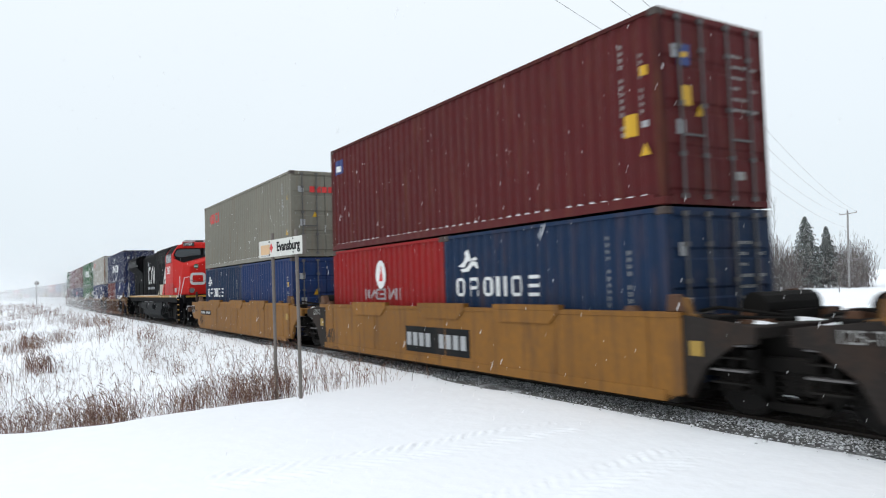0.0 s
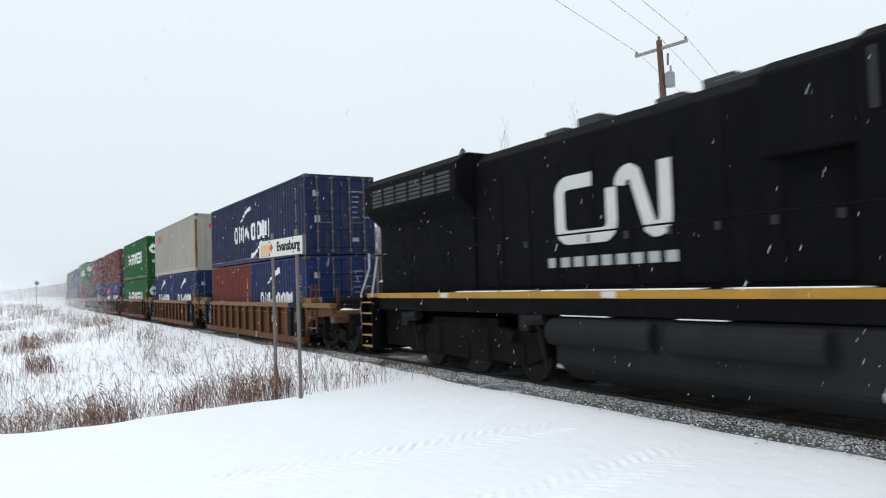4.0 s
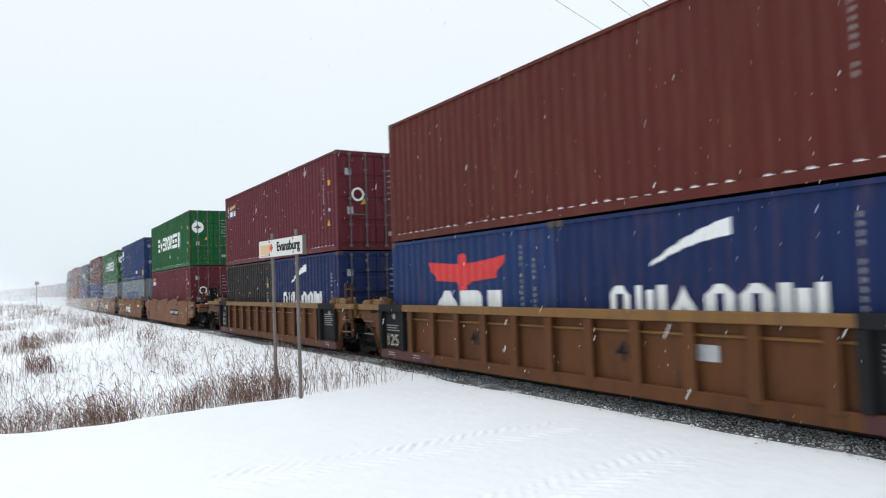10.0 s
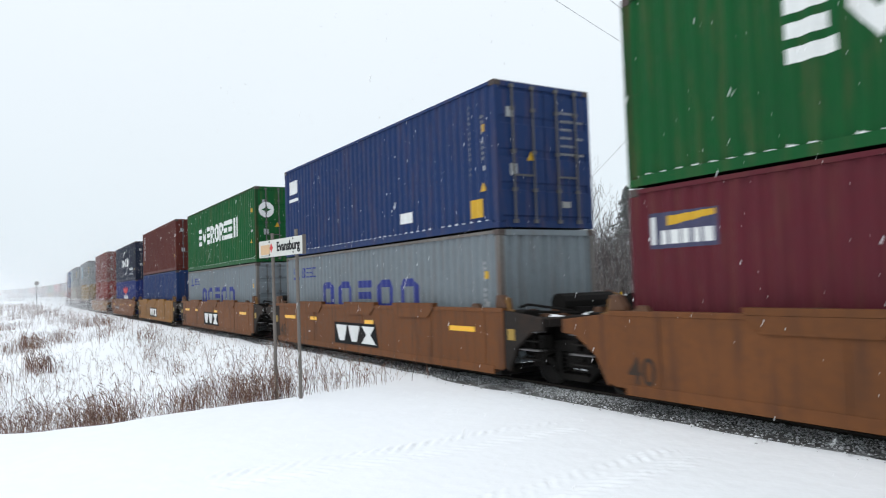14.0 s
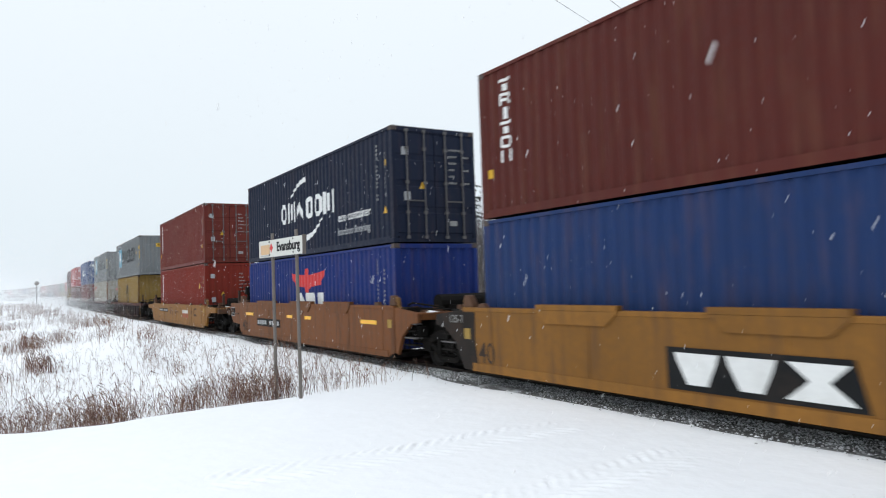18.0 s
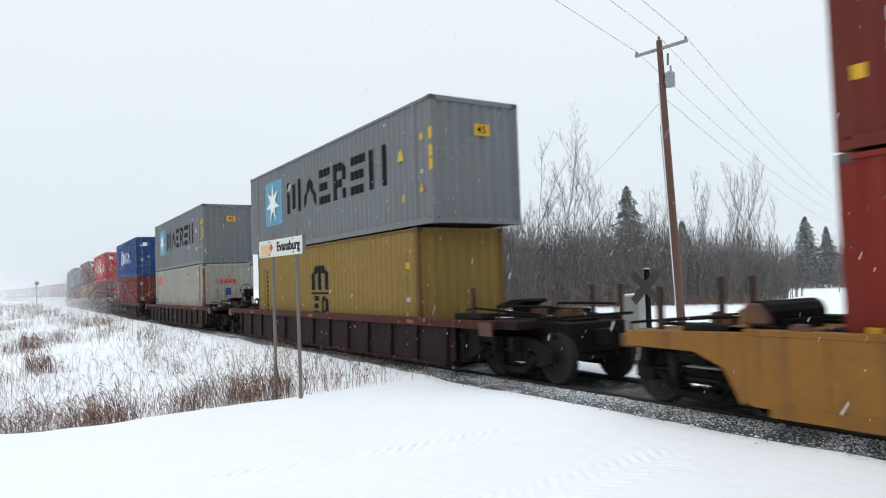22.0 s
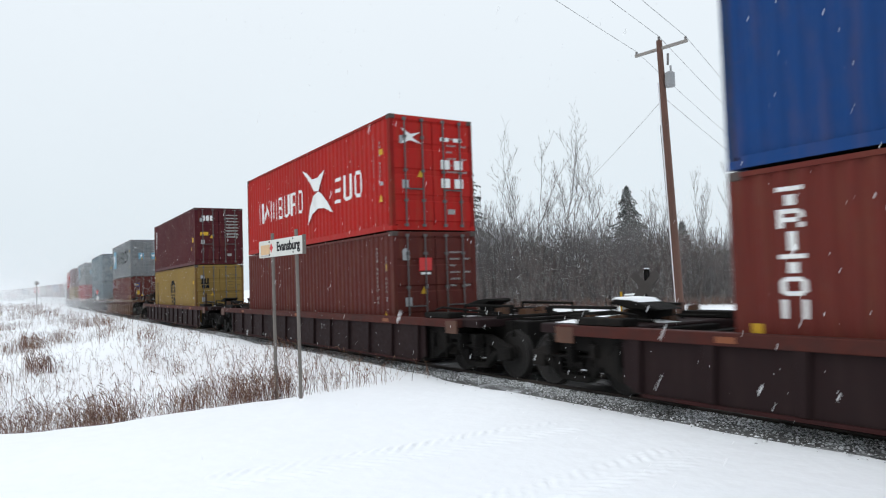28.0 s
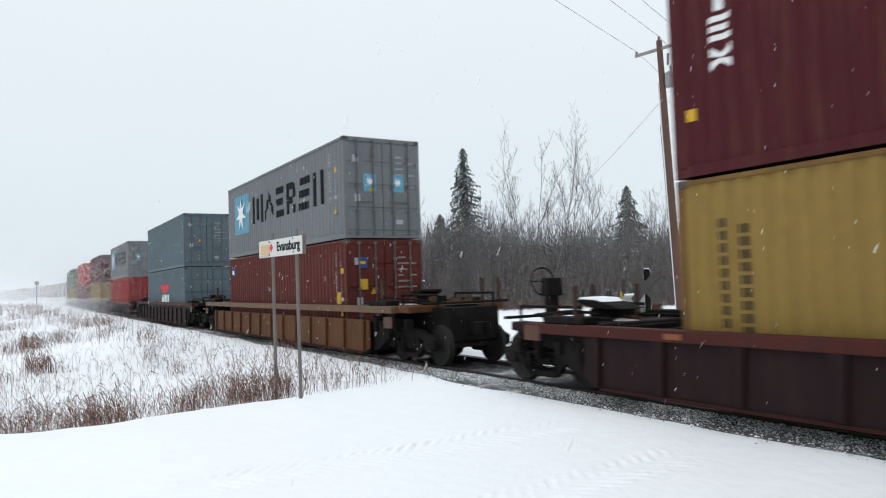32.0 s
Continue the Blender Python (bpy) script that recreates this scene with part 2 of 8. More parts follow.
def corrugated(g, length, z0, z1, out, sign=-1):
    """A corrugated sheet along x, centred, whose outer face stands at y = sign * out; 2 mm of steel is closed at the back."""
    a = length / 2
    us = wave_knots(0, length)
    n = len(us)
    front = [(-a + u, sign * (out - wave(u)), z) for z in (z0, z1) for u in us]
    back = [(-a + u, sign * (out - wave(u) - 0.006), z) for z in (z0, z1) for u in us]
    faces = []
    for i in range(n - 1):
        faces += [(i, i + 1, n + i + 1, n + i), (2 * n + i, 3 * n + i, 3 * n + i + 1, 2 * n + i + 1)]
        faces += [(i, 2 * n + i, 2 * n + i + 1, i + 1), (n + i, n + i + 1, 3 * n + i + 1, 3 * n + i)]
    faces += [(0, n, 3 * n, 2 * n), (n - 1, 3 * n - 1, 4 * n - 1, 2 * n - 1)]
    g.add(front + back, faces)


def painted(g, L, rects, lift=0.004):
    """Paint on the near side that follows the corrugation: rects are x0, x1, z0, z1 in the box's space, or x0, x1, then z at the four corners."""
    a = L / 2 - 0.13
    out = BOX_W / 2 - 0.014
    for r in rects:
        x0, x1 = r[0], r[1]
        lo0, hi0, lo1, hi1 = (r[2], r[3], r[2], r[3]) if len(r) == 4 else r[2:]
        us = wave_knots(x0 + a, x1 + a)
        verts, n = [], len(us)
        for u in us:
            k = (u - a - x0) / (x1 - x0)
            y = -(out - wave(u)) - lift
            verts += [(u - a, y, lo0 + (lo1 - lo0) * k), (u - a, y, hi0 + (hi1 - hi0) * k)]
        g.add(verts, [(2 * i, 2 * i + 2, 2 * i + 3, 2 * i + 1) for i in range(n - 1)])


def end_rects(g, L, rects, lift=0.004):
    """Paint on the +X end: rects are y0, y1, z0, z1."""
    for y0, y1, z0, z1 in rects:
        x = L / 2 + lift
        g.add([(x, y0, z0), (x, y1, z0), (x, y1, z1), (x, y0, z1)], [(0, 1, 2, 3)])


def container(L, H, mat, name, label, doors=True, snow=False):
    """A steel shipping container: origin at the middle of its underside, +X end is the one that is seen."""
    c = thing(name, label, "shipping container", "containers on the train")
    hw, hl = BOX_W / 2, L / 2
    kp = ("corner_post", H)
    post_mat = WORN_POSTS.get(mat.name, mat)
    for sx in (-1, 1):
        for sy in (-1, 1):
            def post(g, sx=sx, sy=sy):
                x, y = sx * hl, sy * hw
                g.prism([(x, y - sy * 0.004), (x - sx * 0.13, y - sy * 0.004), (x - sx * 0.13, y - sy * 0.05), (x - sx * 0.05, y - sy * 0.11), (x, y - sy * 0.11)], 0.118, H - 0.118, "z")
            quick("corner_post", post, post_mat, c, key=kp + (L, sx, sy))
            for top in (0, 1):
                def cast(g, sx=sx, sy=sy, top=top):
                    x, y, z = sx * hl, sy * hw, top * (H - 0.118)
                    g.box(min(x, x - sx * 0.178) - 0.003, max(x, x - sx * 0.178) + 0.003, min(y, y - sy * 0.162) - 0.003, max(y, y - sy * 0.162) + 0.003, z, z + 0.118)
                quick("corner_casting", cast, CASTING if top else mat, c, key=("corner_casting", L, H, sx, sy, top), bevel=0.012)
    for sy in (-1, 1):
        def top_rail(g, sy=sy):
            g.box(-hl + 0.178, hl - 0.178, min(sy * hw, sy * (hw - 0.06)), max(sy * hw, sy * (hw - 0.06)), H - 0.075, H - 0.012)
        quick("top_rail", top_rail, post_mat, c, key=("top_rail", L, H, sy))

        def bottom_rail(g, sy=sy):
            g.box(-hl + 0.178, hl - 0.178, min(sy * hw, sy * (hw - 0.05)), max(sy * hw, sy * (hw - 0.05)), 0.012, 0.165)
        quick("bottom_rail", bottom_rail, mat, c, key=("bottom_rail", L, sy))

        def side(g, sy=sy):
            corrugated(g, L - 0.26, 0.16, H - 0.07, hw - 0.014, sy)
        quick("side_panel", side, mat, c, key=("side_panel", L, H, sy))
    for sx in (-1, 1):
        def sill(g, sx=sx):
            g.box(min(sx * hl, sx * (hl - 0.1)), max(sx * hl, sx * (hl - 0.1)), -hw + 0.162, hw - 0.162, 0.012, 0.15)
        quick("end_sill", sill, mat, c, key=("end_sill", L, sx))

        def header(g, sx=sx):
            g.box(min(sx * hl, sx * (hl - 0.1)), max(sx * hl, sx * (hl - 0.1)), -hw + 0.162, hw - 0.162, H - 0.118, H - 0.006)
        quick("end_header", header, mat, c, key=("end_header", L, H, sx))

    def roof(g):
        n = 24
        for i in range(n):
            x0 = -hl + 0.1 + (L - 0.2) * i / n
            x1 = x0 + (L - 0.2) / n
            g.box(x0 + 0.03, x1 - 0.03, -hw + 0.055, hw - 0.055, H - 0.045, H - 0.010)
        g.box(-hl + 0.1, hl - 0.1, -hw + 0.055, hw - 0.055, H - 0.05, H - 0.028)
    quick("roof", roof, mat, c, key=("roof", L, H))
    quick("floor_frame", lambda g: g.box(-hl + 0.1, hl - 0.1, -hw + 0.05, hw - 0.05, 0.02, 0.15), STEEL_DARK, c, key=("floor_frame", L))

    def blank(g, sx):
        wv = BOX_W - 0.22
        us = wave_knots(0, wv)
        verts = []
        for u in us:
            x = sx * (hl - 0.02 - wave(u) * 1.2)
            verts += [(x, -wv / 2 + u, 0.14), (x, -wv / 2 + u, H - 0.11)]
        n = len(us)
        b = [(x - sx * 0.006, y, z) for x, y, z in verts]
        faces = [(2 * i, 2 * i + 2, 2 * i + 3, 2 * i + 1) for i in range(n - 1)]
        faces += [(2 * n + 2 * i, 2 * n + 2 * i + 1, 2 * n + 2 * i + 3, 2 * n + 2 * i + 2) for i in range(n - 1)]
        g.add(verts + b, faces)
    quick("end_panel", lambda g: blank(g, -1), mat, c, key=("end_panel", L, H, -1))
    if not doors:
        quick("end_panel", lambda g: blank(g, 1), mat, c, key=("end_panel", L, H, 1))
    else:
        for sy in (-1, 1):
            def leaf(g, sy=sy):
                y0, y1 = (-hw + 0.11, -0.012) if sy < 0 else (0.012, hw - 0.11)
                z0, z1 = 0.15, H - 0.118
                rows = 4
                hh = (z1 - z0) / rows
                poly = [(hl - 0.085, z1), (hl - 0.085, z0), (hl - 0.03, z0)]
                for i in range(rows):
                    a_, b_ = z0 + i * hh + 0.07, z0 + (i + 1) * hh - 0.05
                    poly += [(hl - 0.03, a_), (hl - 0.006, a_ + 0.035), (hl - 0.006, b_ - 0.035), (hl - 0.03, b_)]
                poly.append((hl - 0.03, z1))
                g.prism(poly, y0, y1)
            door = quick("door", leaf, mat, c, key=("door", L, H, sy))
            for k in (0.27, 0.73):
                def bar(g, k=k, sy=sy):
                    y0, y1 = (-hw + 0.11, -0.012) if sy < 0 else (0.012, hw - 0.11)
                    y = y0 + (y1 - y0) * k
                    g.tube((hl + 0.028, y, 0.10), (hl + 0.028, y, H - 0.07), 0.019, n=8)
                    for z in (0.13, 0.75, 1.5, H - 0.55, H - 0.1):
                        g.box(hl - 0.004, hl + 0.05, y - 0.045, y + 0.045, z - 0.035, z + 0.035)
                    yk = y + (0.33 if k < 0.5 else -0.33)
                    g.box(hl + 0.03, hl + 0.05, min(y, yk), max(y, yk), 1.02, 1.055)
                quick("locking_bar", bar, BAR_STEEL, door, "galvanised door bar with its handle", key=("locking_bar", L, H, sy, k))
    if L > 13:
        for s in (-1, 1):
            quick("stacking_post", lambda g, s=s: g.box(s * 6.05 - 0.09, s * 6.05 + 0.09, -hw + 0.001, -hw + 0.05, 0.02, H - 0.02), mat, c, key=("stacking_post", H, s))
    if snow:
        def lumps(g):
            rnd = random.Random(7)
            a = hl - 0.13
            u = 0.1
            while u < L - 0.5:
                w = 0.055
                k = u + PITCH_C * 0.63
                if rnd.random() < 0.93:
                    hgt = rnd.uniform(0.025, 0.06)
                    y = -(hw - 0.012)
                    g.add([(k - w - a, y + 0.03, 0.166), (k + w - a, y + 0.03, 0.166), (k + w - a, y - 0.006, 0.166), (k - w - a, y - 0.006, 0.166), (k - w * 0.4 - a, y + 0.025, 0.166 + hgt), (k + w * 0.5 - a, y + 0.02, 0.166 + hgt * 0.8)],
                          [(0, 1, 5, 4), (1, 2, 5), (2, 3, 4, 5), (3, 0, 4)])
                u += PITCH_C
        s = quick("snow_pocket", lumps, SNOW, c, "small drifts of snow in the pockets above the rail", key=("snow_pocket", L))
        s["kind"] = "stuff"
    return c


# ---- rail trucks ----
def wheelset_mesh(g, r=0.46):
    prof = [(0.10, -0.86), (0.10, -0.80), (0.20, -0.80), (0.20, -0.775), (r - 0.07, -0.77), (r - 0.02, -0.795), (r, -0.785), (r + 0.002, -0.71), (r + 0.028, -0.70), (r + 0.028, -0.67), (r - 0.06, -0.665), (r - 0.07, -0.69), (0.18, -0.70), (0.12, -0.66), (0.085, -0.6), (0.085, 0.0)]
    prof2 = [(a, -b) for a, b in prof[::-1]]
    g.lathe(prof + prof2, n=18)
    for sy in (-1, 1):
        for k in range(3):
            a = 2 * math.pi * k / 3
            g.tube((0.05 * math.cos(a), sy * 0.86, 0.05 * math.sin(a)), (0.05 * math.cos(a), sy * 0.885, 0.05 * math.sin(a)), 0.016, n=6)
        g.tube((0, sy * 0.80, 0), (0, sy * 1.02, 0), 0.075, n=12)


def truck(parent, x, r=0.46, base=1.78, axles=2):
    """A freight truck with cast side frames, springs, bolster and wheelsets under a car; x is its middle."""
    t = new("truck")
    t.parent = parent
    t.location = (x, 0, 0)
    tk = part("bolster", cached("bolster", lambda g: g.prism([(-0.2, 0.38), (0.2, 0.38), (0.22, 0.75), (-0.22, 0.75)], -1.05, 1.05), 0.02), STEEL_DARK, t)
    for sy in (-1, 1):
        def frame_side(g, sy=sy):
            h = base / 2
            y0, y1 = sorted((sy * 0.93, sy * 1.08))
            g.prism([(-h - 0.22, 0.40), (-h - 0.22, 0.62), (-0.42, 0.84), (0.42, 0.84), (h + 0.22, 0.62), (h + 0.22, 0.40), (h - 0.12, 0.40), (h - 0.2, 0.56), (0.42, 0.66), (-0.42, 0.66), (-h + 0.2, 0.56), (-h + 0.12, 0.40)], y0, y1)
            g.prism([(-h + 0.15, 0.5), (-0.34, 0.17), (0.34, 0.17), (h - 0.15, 0.5), (h - 0.3, 0.55), (0.26, 0.28), (-0.26, 0.28), (-h + 0.3, 0.55)], y0, y1)
            for s in (-1, 1):
                g.box(s * 0.38 - 0.07, s * 0.38 + 0.07, y0, y1, 0.26, 0.70)
                g.box(s * h - 0.15, s * h + 0.15, y0 - 0.02, y1 + 0.02, 0.36, 0.60)
        part("side_frame", cached(("side_frame", base, sy), frame_side, 0.015), STEEL_DARK, t, "cast steel side frame")

        def springs(g, sy=sy):
            for k in (-0.2, 0.0, 0.2):
                g.path([(k + 0.07 * math.cos(j * 1.257), sy * 1.0 + 0.07 * math.sin(j * 1.257), 0.28 + j * 0.0145) for j in range(26)], 0.016, 4)
        part("spring", cached(("spring", sy), springs), STEEL_DARK, t, "coil spring group")
    for s in (-1, 1):
        w = part("wheelset", cached(("wheelset", r), lambda g: wheelset_mesh(g, r), 0, False), WHEEL_STEEL, t, "steel wheelset with bright worn treads")
        w.matrix_parent_inverse = Matrix.Translation((s * base / 2, 0, r))
        WHEELSETS.append(w)
    return t


def coupler(parent, x, s):
    def knuckle(g):
        g.box(min(x, x + s * 0.7), max(x, x + s * 0.7), -0.12, 0.12, 0.72, 0.96)
        x1 = x + s * 0.7
        g.prism([(x1, -0.16), (x1 + s * 0.28, -0.17), (x1 + s * 0.34, -0.06), (x1 + s * 0.16, 0.0), (x1 + s * 0.3, 0.1), (x1 + s * 0.18, 0.18), (x1, 0.16)], 0.70, 0.99, "z")
        g.path([(x, 0.4, 0.8), (x + s * 0.4, 0.42, 0.55), (x + s * 0.9, 0.2, 0.5)], 0.03)
    return quick("coupler", knuckle, STEEL_DARK, parent, "black knuckle coupler with air hose", bevel=0.015)


# ---- well cars ----
OCHRE = material("ochre_car_paint", (0.215, 0.098, 0.021), rough=0.65, vary=0.22, scale=1.6, dirt=(0.075, 0.042, 0.026), dirt_amount=0.95, chips=0.75, spec=0.18, bump=0.10, bump_scale=6.0, streak=True, random_tint=0.1)
RUSTY = material("rust_brown_car_paint", (0.092, 0.0365, 0.0135), rough=0.7, vary=0.25, scale=1.6, dirt=(0.034, 0.018, 0.014), dirt_amount=0.95, chips=0.75, spec=0.18, bump=0.10, bump_scale=6.0, streak=True, random_tint=0.08)
CHORD = material("yellow_ochre_chord_paint", (0.160, 0.076, 0.017), rough=0.65, vary=0.25, scale=2.0, dirt=(0.06, 0.034, 0.022), dirt_amount=0.8, streak=True)
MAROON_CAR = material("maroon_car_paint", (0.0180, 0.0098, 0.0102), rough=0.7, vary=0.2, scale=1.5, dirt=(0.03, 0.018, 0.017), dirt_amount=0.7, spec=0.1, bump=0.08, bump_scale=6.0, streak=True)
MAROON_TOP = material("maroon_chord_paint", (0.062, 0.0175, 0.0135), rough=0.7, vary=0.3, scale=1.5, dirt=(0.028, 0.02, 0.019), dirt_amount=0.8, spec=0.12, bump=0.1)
PANEL_BLACK = material("black_stencil_panel", (0.014, 0.015, 0.016), rough=0.8, vary=0.3, scale=4.0, spec=0.1, dirt=(0.05, 0.035, 0.028), dirt_amount=0.6)
REFLECTOR = material("yellow_reflector", (0.85, 0.45, 0.02), rough=0.35, vary=0.05)
HALF = 1.50
END_DARK = material("sooty_end_paint", (0.026, 0.022, 0.020), rough=0.8, vary=0.4, scale=3.0, dirt=(0.07, 0.04, 0.026), dirt_amount=0.8, spec=0.1, bump=0.1)
GUIDE = material('rusty_guide', (0.085, 0.038, 0.018), rough=0.75, vary=0.35, scale=4.0, dirt=(0.03, 0.025, 0.02), dirt_amount=0.8)


def end_platform(car, s, x_in, x_out, z_deck, mat, raised=True):
    """Deck, bolster and hardware over one truck."""
    a, b = sorted((s * x_in, s * x_out))
    quick("end_deck", lambda g: g.box(a, b, -1.35, 1.35, z_deck - 0.16, z_deck), mat, car, bevel=0.02)

    xm = s * (x_in + x_out) / 2
    for y in (-1.42, 1.05):
        quick("side_bracket", lambda g: g.box(min(s * x_in, xm), max(s * x_in, xm), y, y + 0.37, z_deck, z_deck + 0.12), STEEL_DARK, car, bevel=0.015)
    x0 = s * (x_in + 0.45)
    raised and quick("air_reservoir", lambda g: g.tube((x0, -0.55, z_deck + 0.2), (x0, 0.75, z_deck + 0.2), 0.2, n=12).box(x0 - 0.3, x0 + 0.3, -0.35, 0.5, z_deck, z_deck + 0.14), STEEL_DARK, car, "black air reservoir")

    def gear(g):
        for y in (-0.75, 0.8):
            g.tube((s * x_in, y, z_deck + 0.06), (s * x_out, y * 0.8, z_deck + 0.05), 0.03, n=6)
        g.path([(s * x_in, -1.1, z_deck + 0.16), (s * (x_in + 0.4), -1.2, z_deck + 0.22), (s * x_out, -0.77, z_deck + 0.1)], 0.025)
        g.box(xm - 0.2, xm + 0.2, -1.3, -0.9, z_deck - 0.42, z_deck - 0.16)
        g.tube((xm, -1.0, z_deck - 0.45), (xm, 1.0, z_deck - 0.45), 0.13, n=10)
    quick("brake_gear", gear, STEEL_DARK, car, "black brake rigging and hoses")["kind"] = "stuff"

    def piping(g):
        for k, y in enumerate((-1.30, -1.18, -0.95, 0.95, 1.2)):
            g.path([(s * (x_in + 0.06), y, z_deck - 0.25 - 0.04 * k), (s * (x_in + 0.3 + 0.1 * k), y, z_deck - 0.30), (s * (x_in + 0.5 + 0.1 * k), y * 0.97, z_deck - 0.5 - 0.05 * k), (s * (x_out - 0.1), y * 0.9, z_deck - 0.56)], 0.022 + 0.006 * (k % 2), 5)
        for k in range(4):
            x = s * (x_in + 0.2 + k * max(0.15, (x_out - x_in - 0.4) / 3))
            g.box(x - 0.07, x + 0.07, -1.34, -1.16, z_deck - 0.62 + 0.1 * (k % 2), z_deck - 0.30)
            g.tube((x + 0.05, -1.36, z_deck - 0.36), (x + 0.05, -1.36, z_deck - 0.85), 0.017, n=5)
        g.box(min(s * (x_in + 0.05), xm), max(s * (x_in + 0.05), xm), -1.1, 1.1, z_deck - 0.62, z_deck - 0.17)
    quick("end_piping", piping, STEEL_DARK, car, "black pipes, valves and brackets under the deck")["kind"] = "stuff"

    def clutter(g):
        rnd = random.Random(int(x_in * 7) + s * 3 + 50)
        for k in range(9):
            x = s * (x_in + 0.08 + rnd.random() * max(0.2, x_out - x_in - 0.2))
            y = -1.38 + 2.7 * (k + rnd.random()) / 9
            w, d, h = rnd.uniform(0.05, 0.16), rnd.uniform(0.04, 0.12), rnd.uniform(0.05, 0.24)
            g.prism([(x - w, z_deck - 0.02), (x + w, z_deck - 0.02), (x + w * 0.8, z_deck + h), (x - w * 0.5, z_deck + h * rnd.uniform(0.7, 1.0))], y - d, y + d)
    quick("deck_fitting", clutter, GUIDE, car, "small rusty fittings on the deck")["kind"] = "stuff"

    def drift(g):
        rnd = random.Random(int(x_in * 10) + s)
        for k in range(5):
            x = s * (x_in + 0.25 + rnd.random() * (x_out - x_in - 0.5))
            y = rnd.uniform(-1.1, 1.1)
            w, d = rnd.uniform(0.15, 0.4), rnd.uniform(0.1, 0.3)
            g.add([(x - w, y - d, z_deck + 0.003), (x + w, y - d, z_deck + 0.003), (x + w, y + d, z_deck + 0.003), (x - w, y + d, z_deck + 0.003), (x - w * 0.5, y, z_deck + 0.05), (x + w * 0.5, y, z_deck + 0.04)],
                  [(0, 1, 5, 4), (1, 2, 5), (2, 3, 4, 5), (3, 0, 4)])
    d = quick("snow_patch", drift, SNOW, car, "patches of snow on the deck")
    d["kind"] = "stuff"
    if raised:
        for y in (-1.46, 1.28):
            x = s * (x_in - 0.12)
            gd = quick("container_guide", lambda g: g.prism([(x - 0.17, z_deck + 0.15), (x + 0.17, z_deck + 0.15), (x + 0.15, z_deck + 0.22), (x + 0.02, z_deck + 0.40), (x - 0.13, z_deck + 0.40)], y, y + 0.16), GUIDE, car, "rusty corner guide", bevel=0.02)
            quick("guide_hook", lambda g: g.prism([(x + s * 0.10, z_deck), (x + s * 0.42, z_deck), (x + s * 0.42, z_deck + 0.10), (x + s * 0.24, z_deck + 0.14), (x + s * 0.20, z_deck + 0.34), (x + s * 0.10, z_deck + 0.36)], y + 0.04, y + 0.12), CHORD, gd, "ochre hook", bevel=0.008)
        for k in range(4):
            quick("step", lambda g: g.box(min(s * (x_in + 0.42), s * (x_in + 0.95)), max(s * (x_in + 0.42), s * (x_in + 0.95)), -1.45, -1.28, 0.50 + k * 0.16, 0.525 + k * 0.16), BAR_STEEL if k % 2 else STEEL_DARK, car, "steel ladder step with snow")


def pack_end(car, s, x, z=1.24, brake=False):
    """Hand brake, stakes and crossover rails at the outer end of a car."""
    if brake:
        hand_brake(car, s, x, z)
    for y in (-1.05, 0.35, 1.15):
        quick("stake", lambda g: g.box(x - 0.045, x + 0.045, y - 0.045, y + 0.045, z - 0.1, z + 0.62 + 0.12 * (y > 0)), material("rusty_stake", (0.045, 0.024, 0.016), rough=0.8, vary=0.35, scale=5.0), car, "rusty upright stake", bevel=0.008)
    quick("crossover_rail", lambda g: g.path([(x + s * 0.35, -1.3, z - 0.4), (x + s * 0.35, -1.3, z + 0.1), (x + s * 0.35, 1.3, z + 0.1), (x + s * 0.35, 1.3, z - 0.4)], 0.022), STEEL_DARK, car)
    quick("end_sill_beam", lambda g: g.box(min(x + s * 0.2, x + s * 0.5), max(x + s * 0.2, x + s * 0.5), -1.4, 1.4, 0.86, 1.06), GUIDE, car, "rusty orange end beam", bevel=0.02)


def hand_brake(car, s, x, z):
    def stand(g):
        g.box(x - 0.09, x + 0.09, -0.72, -0.5, z - 0.1, z + 0.6)
        g.prism([(x - 0.13, z + 0.45), (x + 0.13, z + 0.45), (x + 0.09, z + 0.78), (x - 0.09, z + 0.78)], -0.78, -0.42)
    quick("hand_brake", stand, STEEL_DARK, car, "black hand brake housing", bevel=0.02)

    def ring(g):
        n = 20
        pts = [(x + s * 0.26, -0.6 + 0.26 * math.cos(2 * math.pi * k / n), z + 0.72 + 0.26 * math.sin(2 * math.pi * k / n)) for k in range(n + 1)]
        g.path(pts, 0.016, 5)
        for k in range(0, n, 5):
            g.tube(pts[k], (x + s * 0.22, -0.6, z + 0.72), 0.013, n=5)
    quick("brake_wheel", ring, STEEL_DARK, car, "spoked hand brake wheel")


